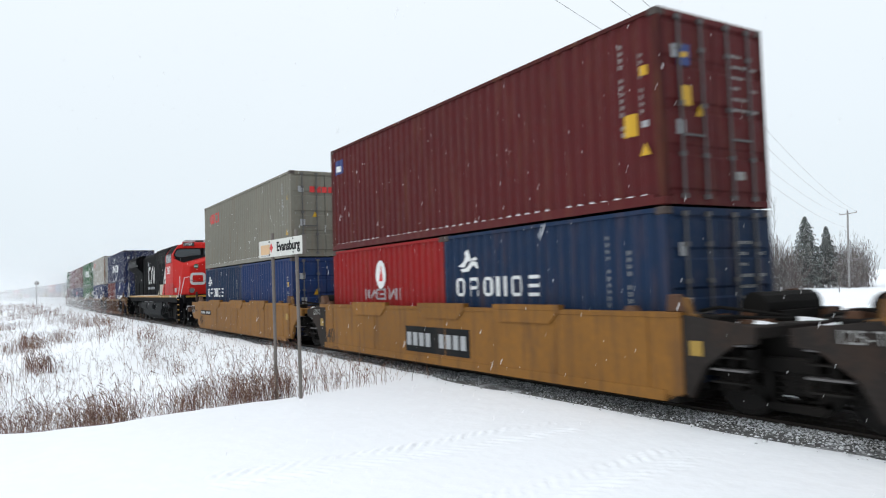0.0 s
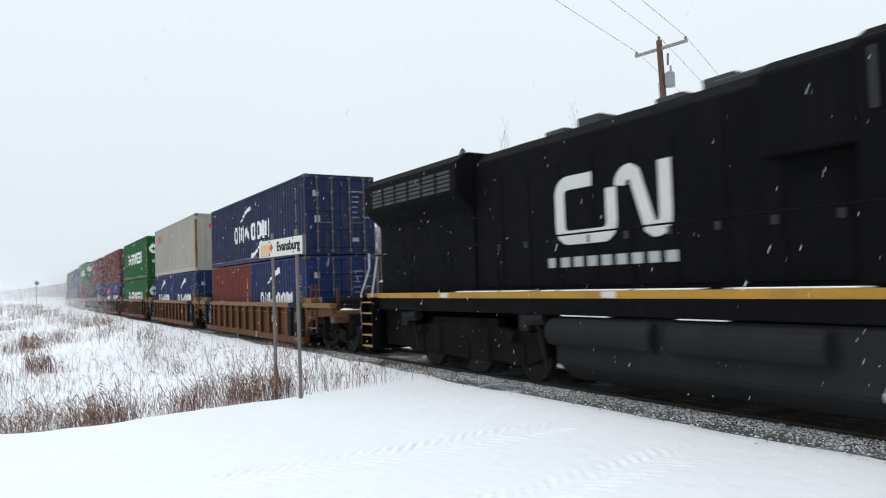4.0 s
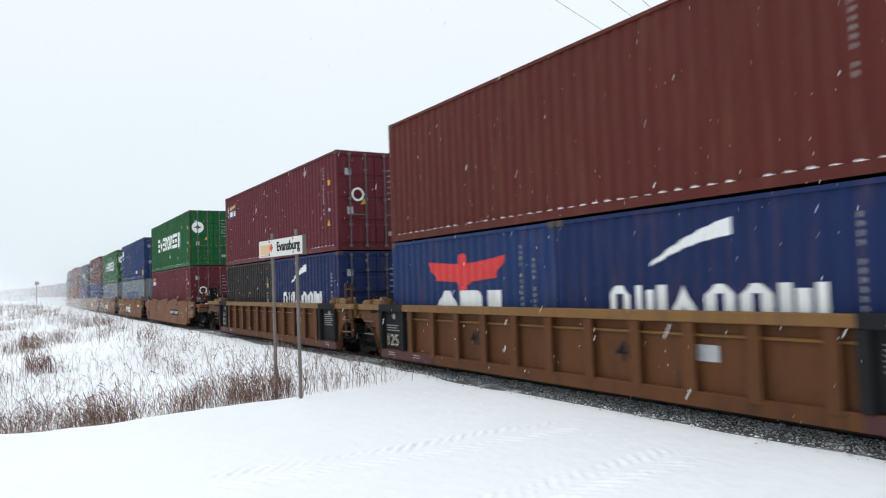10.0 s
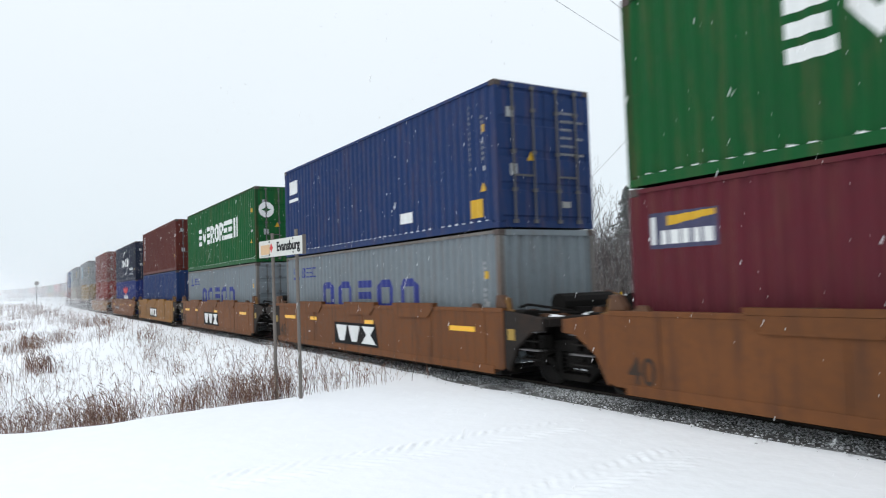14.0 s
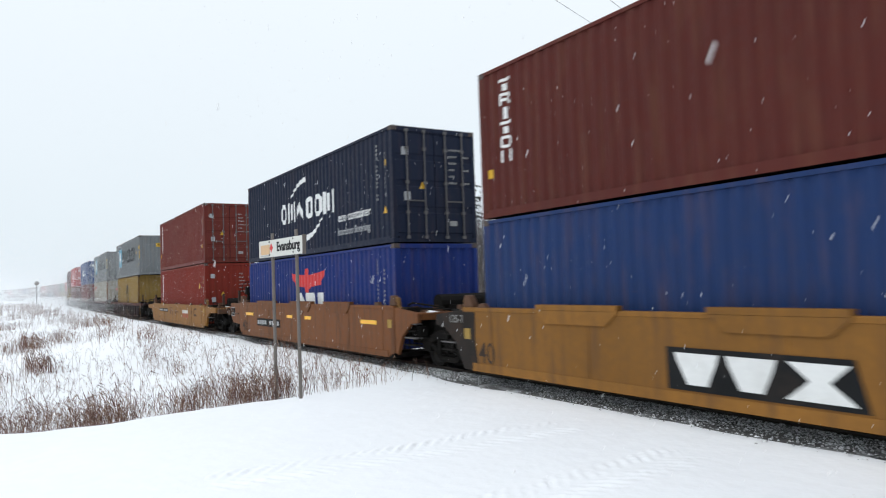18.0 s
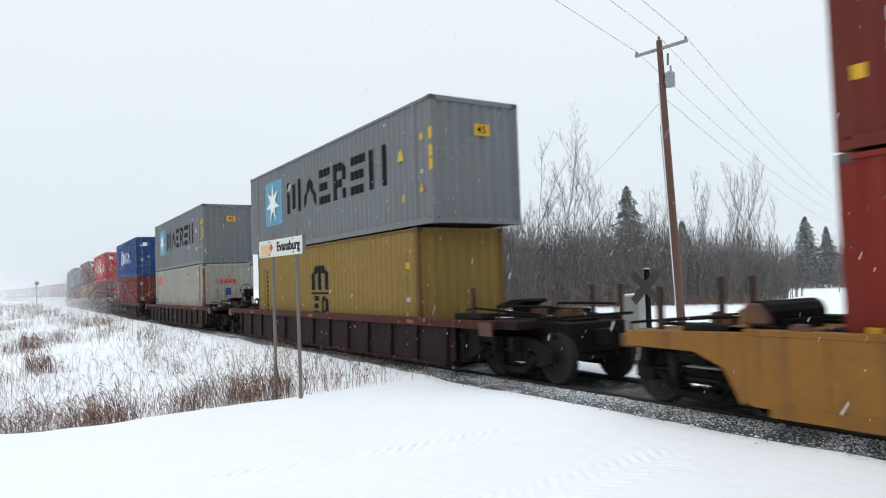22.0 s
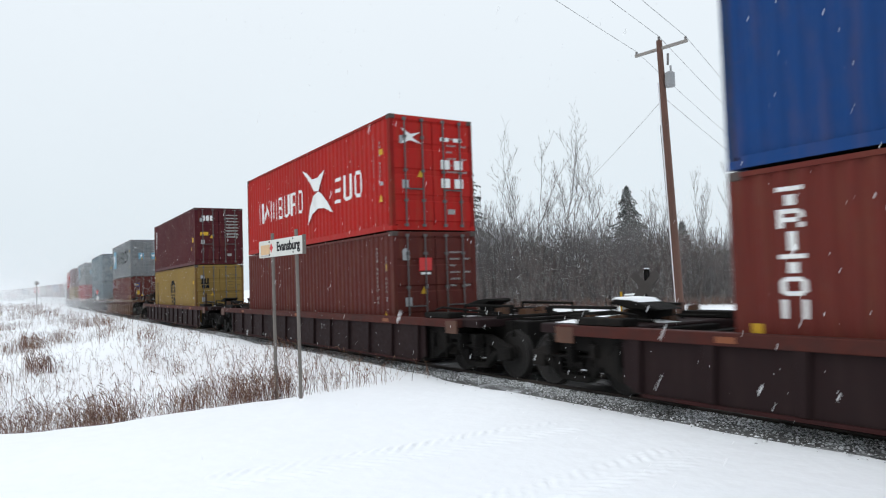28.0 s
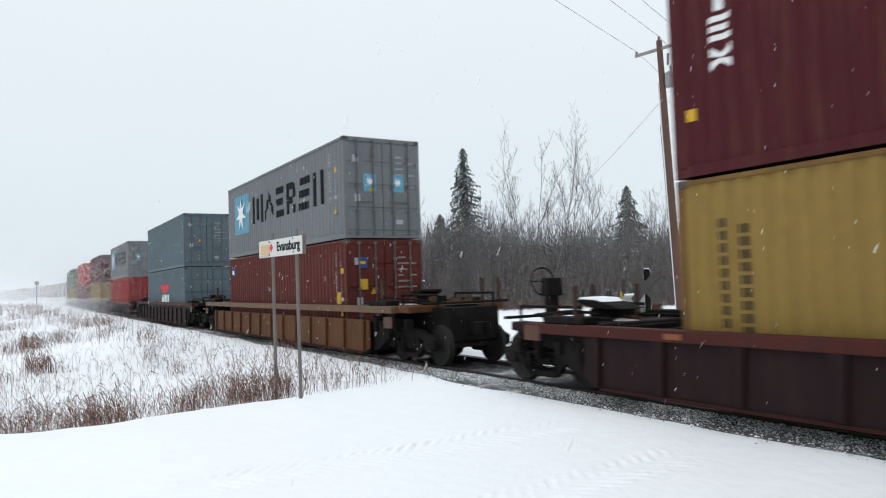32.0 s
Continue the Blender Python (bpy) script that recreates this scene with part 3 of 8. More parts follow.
def smooth_car(label, mat=OCHRE, trucks=(7.8,), ends=(7.6, 7.6), half=6.5, dark_ends=True, plate=(1.83, 4.12, 0.62, 0.92), couplers=(), reflectors=((-5.52, 0.95), (-3.25, 0.5), (0.56, 0.5), (4.65, 0.92)), name="well_car", brake=False, deep_ends=(), z_top=1.36):
    """Well car with smooth plate sides."""
    z_end = min(1.24, z_top - 0.05)
    car = thing(name, label, "well car", "cars of the train")
    for sy in (-1, 1):
        y0, y1 = sorted((sy * HALF, sy * (HALF - 0.05)))

        def wall(g):
            g.prism([(-half, 0.30), (-half + 0.3, 0.17), (half - 0.3, 0.17), (half, 0.30), (half, z_top), (-half, z_top)], y0, y1)
        quick("side_sill", wall, mat, car, bevel=0.012, key=("smooth_wall", half, sy))
        sy < 0 and quick("bottom_strake", lambda g: g.box(-half + 0.31, half - 0.31, -HALF - 0.012, -HALF, 0.172, 0.33), mat, car, bevel=0.004, key=("bottom_strake", half))

        def chord(g):
            g.box(-half, half, min(sy * (HALF + 0.012), sy * (HALF - 0.14)), max(sy * (HALF + 0.012), sy * (HALF - 0.14)), z_top - 0.04, z_top + 0.04)
        quick("top_chord", chord, mat, car, bevel=0.01, key=("smooth_chord", half, sy))
        for x, w in ((-4.2, 1.95), (-0.7, 1.9), (2.15, 1.9)) if z_top > 1.3 else ():
            quick("guide_plate", lambda g: g.prism([(x, 1.38), (x + w, 1.38), (x + w - 0.28, 1.16), (x + 0.28, 1.16)], sy * HALF, sy * (HALF + 0.03)).box(x + 0.02, x + w - 0.02, min(sy * (HALF + 0.03), sy * (HALF - 0.10)), max(sy * (HALF + 0.03), sy * (HALF - 0.10)), 1.385, 1.475), mat, car, key=("guide_plate", x, sy))
    for k in (-half + 0.4, -3, 0, 3, half - 0.4):
        quick("cross_bearer", lambda g: g.box(k - 0.3, k + 0.3, -HALF, HALF, 0.17, 0.27), STEEL_DARK, car, key=("cross_bearer", k, HALF, 0.17))
    emat = END_DARK if dark_ends else mat
    for s in (1, -1):
        quick("centre_sill", lambda g: g.box(min(s * (half - 0.1), s * (ends[0 if s > 0 else 1] + 0.25)), max(s * (half - 0.1), s * (ends[0 if s > 0 else 1] + 0.25)), -0.95, 0.95, 0.50, 1.10), STEEL_DARK, car, "dark centre sill over the truck", bevel=0.02)
    for i, s in enumerate((1, -1)):
        xo = ends[i]
        tall = i in deep_ends
        outline = [(s * half, 0.24), (s * (half + 0.07), 0.27), (s * (half + 0.21), 0.55), (s * (half + 1.1), 0.59), (s * (half + 1.25), 0.73), (s * (half + 1.4), 0.92), (s * (half + 1.42), 1.36), (s * half, 1.36)] if tall else [(s * half, 0.32), (s * (half + 0.1), 0.25), (s * (half + 0.35), 0.7), (s * (half + 0.8), z_end - 0.24), (s * xo, z_end - 0.22), (s * xo, z_end), (s * half, z_top)]
        for y in (-HALF + 0.02, HALF - 0.12):
            quick("end_bulkhead", lambda g: g.prism(outline, y, y + 0.10), emat, car, bevel=0.012)
        if tall:
            a, b = sorted((s * (half + 0.83), s * (half + 1.31)))
            pan = quick("stencil_panel", lambda g: g.box(a, b, -HALF + 0.005, -HALF + 0.02, 0.87, 1.19), PANEL_BLACK, car, "black panel in a white frame")
            quick("panel_frame", lambda g: g.box(a - 0.02, b + 0.02, -HALF + 0.001, -HALF + 0.02, 1.17, 1.195).box(a - 0.02, b + 0.02, -HALF + 0.001, -HALF + 0.02, 0.955, 0.975).box(a - 0.02, b + 0.02, -HALF + 0.001, -HALF + 0.02, 0.86, 0.885), GREY_DECAL, pan)
            quick("panel_divider", lambda g: g.box((a + b) / 2 - 0.04, (a + b) / 2 + 0.04, -HALF + 0.001, -HALF + 0.02, 0.98, 1.17), mat, pan)
            quick("handle", lambda g: g.box(min(s * (half + 0.3), s * (half + 0.65)), max(s * (half + 0.3), s * (half + 0.65)), -HALF - 0.01, -HALF + 0.02, 0.93, 0.98), GUIDE, car)
            quick("weld_seam", lambda g: g.box(min(s * half, s * (half + 1.3)), max(s * half, s * (half + 1.3)), -HALF + 0.008, -HALF + 0.02, 0.80, 0.815), mat, car)
        end_platform(car, s, half, xo, z_end, emat)
    if plate:
        px0, px1, pz0, pz1 = plate
        quick("stencil_panel", lambda g: g.box(px0, px1, -HALF - 0.006, -HALF, pz0, pz1), PANEL_BLACK, car)
        pn = 9
        pw = (px1 - px0 - 0.12) / pn
        quick("stencil", lambda g: [g.box(px0 + 0.07 + k * pw, px0 + 0.07 + (k + 0.68) * pw, -HALF - 0.010, -HALF - 0.006, pz0 + (pz1 - pz0) * 0.24, pz1 - (pz1 - pz0) * 0.24) for k in range(pn) if k != 4], GREY_DECAL, car, "worn stencilled reporting mark")["kind"] = "stuff"
    if reflectors:
        for x, w in reflectors:
            quick("reflector", lambda g: g.box(x, x + w, -HALF - 0.006, -HALF, 0.93, 1.03), REFLECTOR, car, "yellow reflective strip")
    for x in (-half * 0.9, -half * 0.5, 0.1, half * 0.55, half * 0.86):
        quick("cleat", lambda g: g.prism([(x - 0.14, z_top + 0.04), (x + 0.14, z_top + 0.04), (x + 0.07, z_top + 0.12), (x - 0.07, z_top + 0.12)], -HALF, -HALF + 0.1), GUIDE, car, "small rusty cleat")
        quick("weld_seam", lambda g: g.box(x + 0.3, x + 0.325, -HALF - 0.008, -HALF, 0.33, z_top - 0.06), mat, car)
    shift = 0.44 if dark_ends else 0.0
    if half < 7:
        text_part("40", 0.56, material("faded_black_stencil", (0.032, 0.019, 0.012), rough=0.8, vary=0.4, scale=6.0), car, -5.72 if dark_ends else -5.88, -HALF - 0.004, 0.52, 0.95)
    if dark_ends:
        text_part("125-T", 0.22, SMALL_WHITE, car, -6.78, -HALF + 0.010, 1.16, 1.05, "stencil")
        quick("end_paint", lambda g: g.prism([(-half - 0.02, 0.19), (-half + 0.50, 0.19), (-half + 0.40, 0.80), (-half + 0.42, 1.31), (-half - 0.02, 1.31)], -HALF - 0.005, -HALF - 0.001), END_DARK, car, "sooty black paint at the car's end")
        quick("end_placard", lambda g: g.box(-6.46, -6.26, -HALF - 0.012, -HALF - 0.004, 0.78, 0.99), material("faded_yellow_placard", (0.30, 0.19, 0.035), vary=0.3, scale=9.0), car, "faded yellow placard")
    quick("end_placard", lambda g: g.box(half - 0.32 + shift, half - 0.12 + shift, -HALF - 0.006 + 0.02 * (shift > 0), -HALF + 0.03, 0.87 - shift * 0.1, 1.07 - shift * 0.1), material("faded_yellow_placard", (0.30, 0.19, 0.035), vary=0.3, scale=9.0), car, "faded yellow placard")
    for x in trucks:
        truck(car, x)
    for x, s in couplers:
        coupler(car, x, s)
        pack_end(car, s, x - s * 0.1, z_end, brake=brake)
    return car


def ribbed_car(label, mat=RUSTY, trucks=(7.8,), ends=(7.6, 7.6), couplers=(), half=6.35, number="1251", brake=False):
    """Well car with ribbed sides and a boxed top chord."""
    car = thing("well_car", label, "well car", "cars of the train")
    for sy in (-1, 1):
        quick("side_sheet", lambda g: g.box(-half, half, min(sy * 1.36, sy * 1.32), max(sy * 1.36, sy * 1.32), 0.3, 1.3), mat, car, key=("rib_sheet", sy, half))
        quick("side_pipe", lambda g: g.tube((-5.1, sy * 1.385, 1.10), (5.1, sy * 1.385, 1.10), 0.022, n=6), CHORD, car, "thin air pipe along the side", key=("side_pipe", sy, half))
        quick("top_chord", lambda g: g.box(-half, half, min(sy * HALF, sy * 1.34), max(sy * HALF, sy * 1.34), 1.27, 1.42), CHORD, car, bevel=0.01, key=("rib_chord", sy, half))
        quick("bottom_chord", lambda g: g.box(-half, half, min(sy * 1.46, sy * 1.3), max(sy * 1.46, sy * 1.3), 0.15, 0.36), mat, car, bevel=0.01, key=("rib_bottom", sy, half))
        for k in range(11):
            x = -4.85 + k * 0.97
            def rib(g, sy=sy):
                g.prism([(-0.05, sy * 1.36), (0.05, sy * 1.36), (0.05, sy * 1.455), (0.095, sy * 1.455), (0.095, sy * 1.475), (-0.095, sy * 1.475), (-0.095, sy * 1.455), (-0.05, sy * 1.455)], 0.3, 1.28, "z")
            part("rib", cached(("rib", sy), rib), mat, car, at=(x, 0, 0))
        for s in (-1, 1):
            a, b = sorted((s * 5.15, s * 6.34))
            quick("stencil_panel", lambda g: g.box(a, b, min(sy * 1.39, sy * 1.34), max(sy * 1.39, sy * 1.34), 0.38, 1.27), PANEL_BLACK, car, "black stencilled end panel", key=("rib_panel", s, sy))
            for k, (p0, p1) in enumerate(((a - 0.02, a + 0.13), (b - 0.13, b + 0.02))):
                quick("panel_post", lambda g: g.box(p0, p1, min(sy * 1.50, sy * 1.36), max(sy * 1.50, sy * 1.36), 0.36, 1.268), PANEL_BLACK, car, bevel=0.01, key=("panel_post", s, sy, k))
            quick("panel_cap", lambda g: g.box(a, b, min(sy * 1.508, sy * 1.34), max(sy * 1.508, sy * 1.34), 1.264, 1.428), PANEL_BLACK, car, key=("panel_cap", s, sy))
            xo = ends[0 if s > 0 else 1]
            up = 0.07 if s > 0 else 0.0
            quick("end_frame", lambda g: g.prism([(s * half, 0.2), (s * (half + 0.10), 0.2), (s * (half + 0.24), 0.48 + up), (s * (half + 0.48), 0.76 + up), (s * (half + 0.82), 0.93 + up), (s * (xo - 0.16), 0.98 + up), (s * xo, 1.06 + up), (s * xo, 1.275), (s * half, 1.275)], sy * 1.30, sy * 1.39), mat, car, "rust-brown curved end web", bevel=0.012)
            quick("end_chord", lambda g: g.box(min(s * half, s * xo), max(s * half, s * xo), min(sy * 1.47, sy * 1.28), max(sy * 1.47, sy * 1.28), 1.28, 1.42), CHORD, car, "ochre end chord", bevel=0.012)
            sy < 0 and quick("web_flange", lambda g: [g.prism([(s * (half + u0), z0), (s * (half + u1), z1), (s * (half + u1), z1 + 0.035), (s * (half + u0), z0 + 0.035)], sy * 1.38, sy * 1.46) for u0, z0, u1, z1 in ((0.10, 0.2, 0.24, 0.48 + up), (0.24, 0.48 + up, 0.48, 0.76 + up), (0.48, 0.76 + up, 0.82, 0.93 + up))], mat, car)
            for u0, u1, zt in ((-0.10, 0.42, 1.55), (0.56, 1.04, 1.53)) if s < 0 else ((-0.42, -0.20, 1.52), (0.28, 0.74, 1.58)):
                quick("end_guide", lambda g: g.prism([(s * (half + u0), 1.42), (s * (half + u1), 1.42), (s * (half + u1 - 0.03), zt - 0.05), (s * (half + u1 - 0.14), zt), (s * (half + u0 + 0.02), zt)], sy * 1.46, sy * 1.14), CHORD, car, "ochre end guide", bevel=0.015)
            if s > 0:
                ld = quick("end_ladder", lambda g: g.box(half + 0.62, half + 0.67, min(sy * 1.44, sy * 1.38), max(sy * 1.44, sy * 1.38), 0.55, 1.98).box(half + 1.02, half + 1.07, min(sy * 1.44, sy * 1.38), max(sy * 1.44, sy * 1.38), 0.55, 1.98), mat, car, "rust-brown upright ladder", bevel=0.006)
                [quick("rung", lambda g: g.box(half + 0.67, half + 1.02, min(sy * 1.43, sy * 1.40), max(sy * 1.43, sy * 1.40), zz, zz + 0.03), mat, ld) for zz in (0.66, 0.92, 1.18, 1.5, 1.8)]
    for s in (-1, 1):
        a = s * 5.75
        quick("stencil", lambda g: [g.box(a - 0.36 + q * 0.085, a - 0.30 + q * 0.085, -1.396, -1.39, 0.80 + j * 0.058, 0.822 + j * 0.058) for j in range(6 if s > 0 else 3) for q in range(8 - (j * 5) % 3)], SMALL_WHITE, car, "rows of small stencilling")["kind"] = "stuff"
        quick("stencil_disc", lambda g: g.tube((a, -1.39, 1.14), (a, -1.396, 1.14), 0.07, n=12), SMALL_WHITE, car, "small worn round stencil")
        quick("stencil_band", lambda g: g.box(a - 0.58, a + 0.58 + (1.3 if s < 0 else 0.0), -1.466, -1.44, 0.165, 0.345), material("faded_maroon_band", (0.062, 0.016, 0.022), rough=0.75, vary=0.3, scale=3.0, dirt=(0.05, 0.03, 0.02), dirt_amount=0.7), car, "faded maroon band along the bottom chord")
        quick("stencil_line", lambda g: [g.box(a + q - 0.18, a + q + 0.12, -1.470, -1.466, zz, zz + 0.018) for q in ((0.0, 1.2) if s < 0 else (0.0,)) for zz in (0.24, 0.29)], SMALL_WHITE, car)
    text_part(number, 0.38, material("cream_stencil", (0.40, 0.37, 0.28), rough=0.7, vary=0.2, dirt=(0.1, 0.09, 0.08), dirt_amount=0.5), car, -5.74, -1.396, 0.57, 1.12)
    text_part("40", 0.42, PANEL_BLACK, car, -2.30, -1.366, 0.78, 1.1)
    text_part("40", 0.42, PANEL_BLACK, car, 1.69, -1.366, 0.78, 1.1)
    quick("data_plate", lambda g: g.box(2.75, 3.3, -1.366, -1.355, 0.75, 0.97), GREY_DECAL, car)
    for k in (-half + 0.4, -3, 0, 3, half - 0.4):
        quick("cross_bearer", lambda g: g.box(k - 0.3, k + 0.3, -1.4, 1.4, 0.17, 0.27), STEEL_DARK, car, key=("cross_bearer", k, 1.4, 0.17))
    for s in (1, -1):
        quick("centre_sill", lambda g: g.box(min(s * (half - 0.1), s * (ends[0 if s > 0 else 1] + 0.25)), max(s * (half - 0.1), s * (ends[0 if s > 0 else 1] + 0.25)), -0.95, 0.95, 0.50, 1.10), STEEL_DARK, car, "dark centre sill over the truck", bevel=0.02)
    for i, s in enumerate((1, -1)):
        end_platform(car, s, half, ends[i], 1.2, CHORD if i == 0 else STEEL_DARK)
    for x in trucks:
        truck(car, x)
    for x, s in couplers:
        coupler(car, x, s)
        pack_end(car, s, x - s * 0.1, brake=brake)
    return car


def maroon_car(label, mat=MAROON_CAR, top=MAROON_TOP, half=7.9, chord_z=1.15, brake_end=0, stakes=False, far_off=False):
    """Stand-alone well car with a wide flat chord, deep ribbed sides and a truck under each end."""
    car = thing("well_car", label, "well car", "cars of the train")
    for sy in (-1, 1):
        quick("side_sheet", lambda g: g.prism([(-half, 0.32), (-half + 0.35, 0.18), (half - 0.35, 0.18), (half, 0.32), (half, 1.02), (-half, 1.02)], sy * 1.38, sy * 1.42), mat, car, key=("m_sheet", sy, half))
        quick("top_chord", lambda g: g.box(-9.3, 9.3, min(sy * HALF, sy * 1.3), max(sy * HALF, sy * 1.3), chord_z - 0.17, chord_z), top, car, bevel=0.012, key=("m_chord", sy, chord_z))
        for k in range(13):
            x = -half + 0.3 + k * (2 * half - 0.6) / 12
            def rib(g, sy=sy):
                g.prism([(-0.10, 1.0), (0.10, 1.0), (0.05, 0.22), (-0.05, 0.22)], sy * 1.42, sy * 1.49)
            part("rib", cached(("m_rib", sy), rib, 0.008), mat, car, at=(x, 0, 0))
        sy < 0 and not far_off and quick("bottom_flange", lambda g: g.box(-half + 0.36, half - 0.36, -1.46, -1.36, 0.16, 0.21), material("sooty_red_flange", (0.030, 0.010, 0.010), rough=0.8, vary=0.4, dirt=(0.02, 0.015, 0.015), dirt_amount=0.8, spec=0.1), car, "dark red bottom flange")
        for x in (-6.2, -0.2, 6.0) if sy < 0 else ():
            quick("reflector", lambda g: g.box(x, x + 0.3, -1.506, -1.5, chord_z - 0.13, chord_z - 0.05), material("dull_orange_mark", (0.20, 0.06, 0.02), vary=0.2), car, "dull orange reflector", key=("m_reflector", x, chord_z))
    for k in (-half + 0.4, -3, 0, 3, half - 0.4):
        quick("cross_bearer", lambda g: g.box(k - 0.3, k + 0.3, -1.4, 1.4, 0.19, 0.29), STEEL_DARK, car, key=("cross_bearer", k, 1.4, 0.19))
    for s in (1, -1):
        quick("end_sill_plate", lambda g: g.box(min(s * 8.9, s * 9.32), max(s * 8.9, s * 9.32), -HALF - 0.004, -HALF + 0.02, 0.86, 1.12), material("rust_end_plate", (0.075, 0.028, 0.014), vary=0.3, dirt=(0.1, 0.05, 0.03), dirt_amount=0.6), car, "rusty orange end plate")
        end_platform(car, s, half, 9.9, chord_z, mat, False)

        def hitch(g, s=s):
            g.box(min(s * 8.4, s * 8.9), max(s * 8.4, s * 8.9), -0.3, 0.3, chord_z, chord_z + 0.2)
            for y in (-0.8, 0.75):
                g.path([(s * 8.6, y, chord_z), (s * 8.6, y, chord_z + 0.25), (s * 10.3, y, chord_z + 0.25), (s * 10.3, y, chord_z - 0.35)], 0.03)
            g.path([(s * 10.3, -1.2, chord_z + 0.05), (s * 10.3, 1.2, chord_z + 0.05)], 0.03)
            g.box(min(s * 9.8, s * 10.25), max(s * 9.8, s * 10.25), -0.35, 0.35, 0.6, chord_z)
        hand_brake(car, s, s * 9.6, chord_z) if s == brake_end else None
        quick("end_hardware", hitch, STEEL_DARK, car, "black crossover platform and grab irons")
        truck(car, s * 9.4)
        quick("centre_sill", lambda g: g.box(min(s * 7.8, s * 10.6), max(s * 7.8, s * 10.6), -0.7, 0.7, 0.55, chord_z - 0.05), STEEL_DARK, car, "dark centre sill over the truck", bevel=0.02)
        [quick("stake", lambda g: g.box(s * k - 0.04, s * k + 0.04, y - 0.04, y + 0.04, chord_z, chord_z + 0.62), material("rusty_stake", (0.045, 0.024, 0.016)), car, "rusty upright stake", bevel=0.008) for k, y in ((8.3, -1.2), (9.2, 1.2), (10.2, 1.0))] if stakes else None
        cap = [(s * 8.0, 1.38), (s * 8.25, 1.36), (s * 8.75, 1.40), (s * 9.06, 1.50), (s * 9.0, 1.55), (s * 8.6, 1.53), (s * 8.2, 1.44)]
        hp = quick("hitch_plate", lambda g: g.prism([(x, z + chord_z - 1.17) for x, z in cap], -0.48, 0.12), STEEL_DARK, car, "black tilted hitch plate", bevel=0.02)
        s < 0 and quick("snow_cap", lambda g: g.prism([(x, z + chord_z - 1.135) for x, z in cap[1:6]], -0.46, 0.10), SNOW, hp, "snow lying on the plate", bevel=0.02)
        quick("end_floor", lambda g: g.prism([(s * 7.6, 0.2), (s * 8.15, 0.3), (s * 8.75, 0.62), (s * 8.75, 1.0), (s * 7.6, 1.0)], -1.28, 1.28), STEEL_DARK, car, "dark sloping end floor")
        coupler(car, s * 10.0, s)
    return car


# ---- the train, from front to rear; places are metres along it ----
C_MAROON = paint("maroon", (0.082, 0.0112, 0.0122))
C_BROWN = paint("brown_red", (0.0810, 0.0157, 0.0119))
C_OXIDE = paint("oxide_red", (0.1074, 0.0191, 0.0139))
C_BRICK = paint("brick_red", (0.152, 0.0172, 0.0098), dirt=0.22)
C_RED = paint("bright_red", (0.2394, 0.0094, 0.0101))
C_HRED = paint("signal_red", (0.345, 0.0125, 0.0095))
C_WINE = paint("wine_red", (0.0898, 0.0133, 0.0210))
C_DEEP = paint("deep_wine", (0.0580, 0.0072, 0.0105))
C_NAVY = paint("navy", (0.0100, 0.0164, 0.0510))
C_BLUE = paint("blue", (0.0085, 0.0195, 0.076))
C_DKNAVY = paint("dark_navy", (0.0076, 0.0125, 0.030), dirt=0.12)
C_SLATE = paint("slate_blue", (0.0084, 0.0236, 0.0598))
C_MID = paint("mid_blue", (0.0115, 0.031, 0.104))
C_ROYAL = paint("royal_blue", (0.0082, 0.0240, 0.135))
C_AZURE = paint("azure", (0.0054, 0.0423, 0.1619))
C_GREEN = paint("green", (0.003, 0.076, 0.0185))
C_TAUPE = paint("taupe_grey", (0.1795, 0.1719, 0.1403))
C_OFFWHITE = paint("off_white", (0.300, 0.290, 0.252), dirt=0.5, rust=(0.25, 0.11, 0.04))
C_GREY = paint("pale_grey", (0.152, 0.164, 0.170))
C_CGREY = paint("cool_grey", (0.178, 0.207, 0.226))
C_TEAL = paint("teal_grey", (0.0943, 0.1286, 0.1470))
C_MUSTARD = paint("mustard", (0.220, 0.142, 0.038))
C_DARK = paint("charcoal", (0.014, 0.012, 0.0125))
WORN_POSTS = {m.name: material(name, col, rough=0.75, vary=0.3, scale=3.0, dirt=(0.11, 0.045, 0.02), dirt_amount=0.95, bump=0.15, spec=0.15, streak=True, chips=0.8) for m, name, col in (
    (C_MUSTARD, "rusted_mustard_post", (0.15, 0.085, 0.028)), (C_GREEN, "rusted_green_post", (0.012, 0.055, 0.018)), (C_CGREY, "rusted_grey_post", (0.16, 0.15, 0.14)), (C_AZURE, "worn_azure_post", (0.010, 0.036, 0.10)), (C_HRED, "worn_red_post", (0.22, 0.012, 0.010)), (C_MAROON, "worn_maroon_post", (0.06, 0.012, 0.012)))}
HC, STD = 2.896, 2.591
FT40, FT20, FT45 = 12.192, 6.058, 13.716
BASE = 0.31


def load(c, x, z, span=12.0):
    MOVING.append((c, x, span, z))
    return c


def roll_in(car, x, span=15.0):
    MOVING.append((car, x, span, 0.0))
    return car


# ---- paint marks on the containers: plain shapes in the colours of the liveries ----
def mark(c, L, rects, mat, name="lettering", label="", lift=0.004):
    """One part for each block of a word; small print and emblems stay one part."""
    groups = [[r] for r in rects] if name == "lettering" else [rects]
    for rr in groups:
        g = Geo()
        painted(g, L, rr, lift)
        ob = part(name, g.mesh(name, weld=True), mat, c, label)
    return ob


def end_mark(c, L, rects, mat, name="decal", label="", lift=0.004):
    if name in ("lettering", "placard") and len(rects) > 1:
        return [end_mark(c, L, [r], mat, name, label, lift) for r in rects][-1]
    return quick(name, lambda g: end_rects(g, L, rects, lift), mat, c, label)


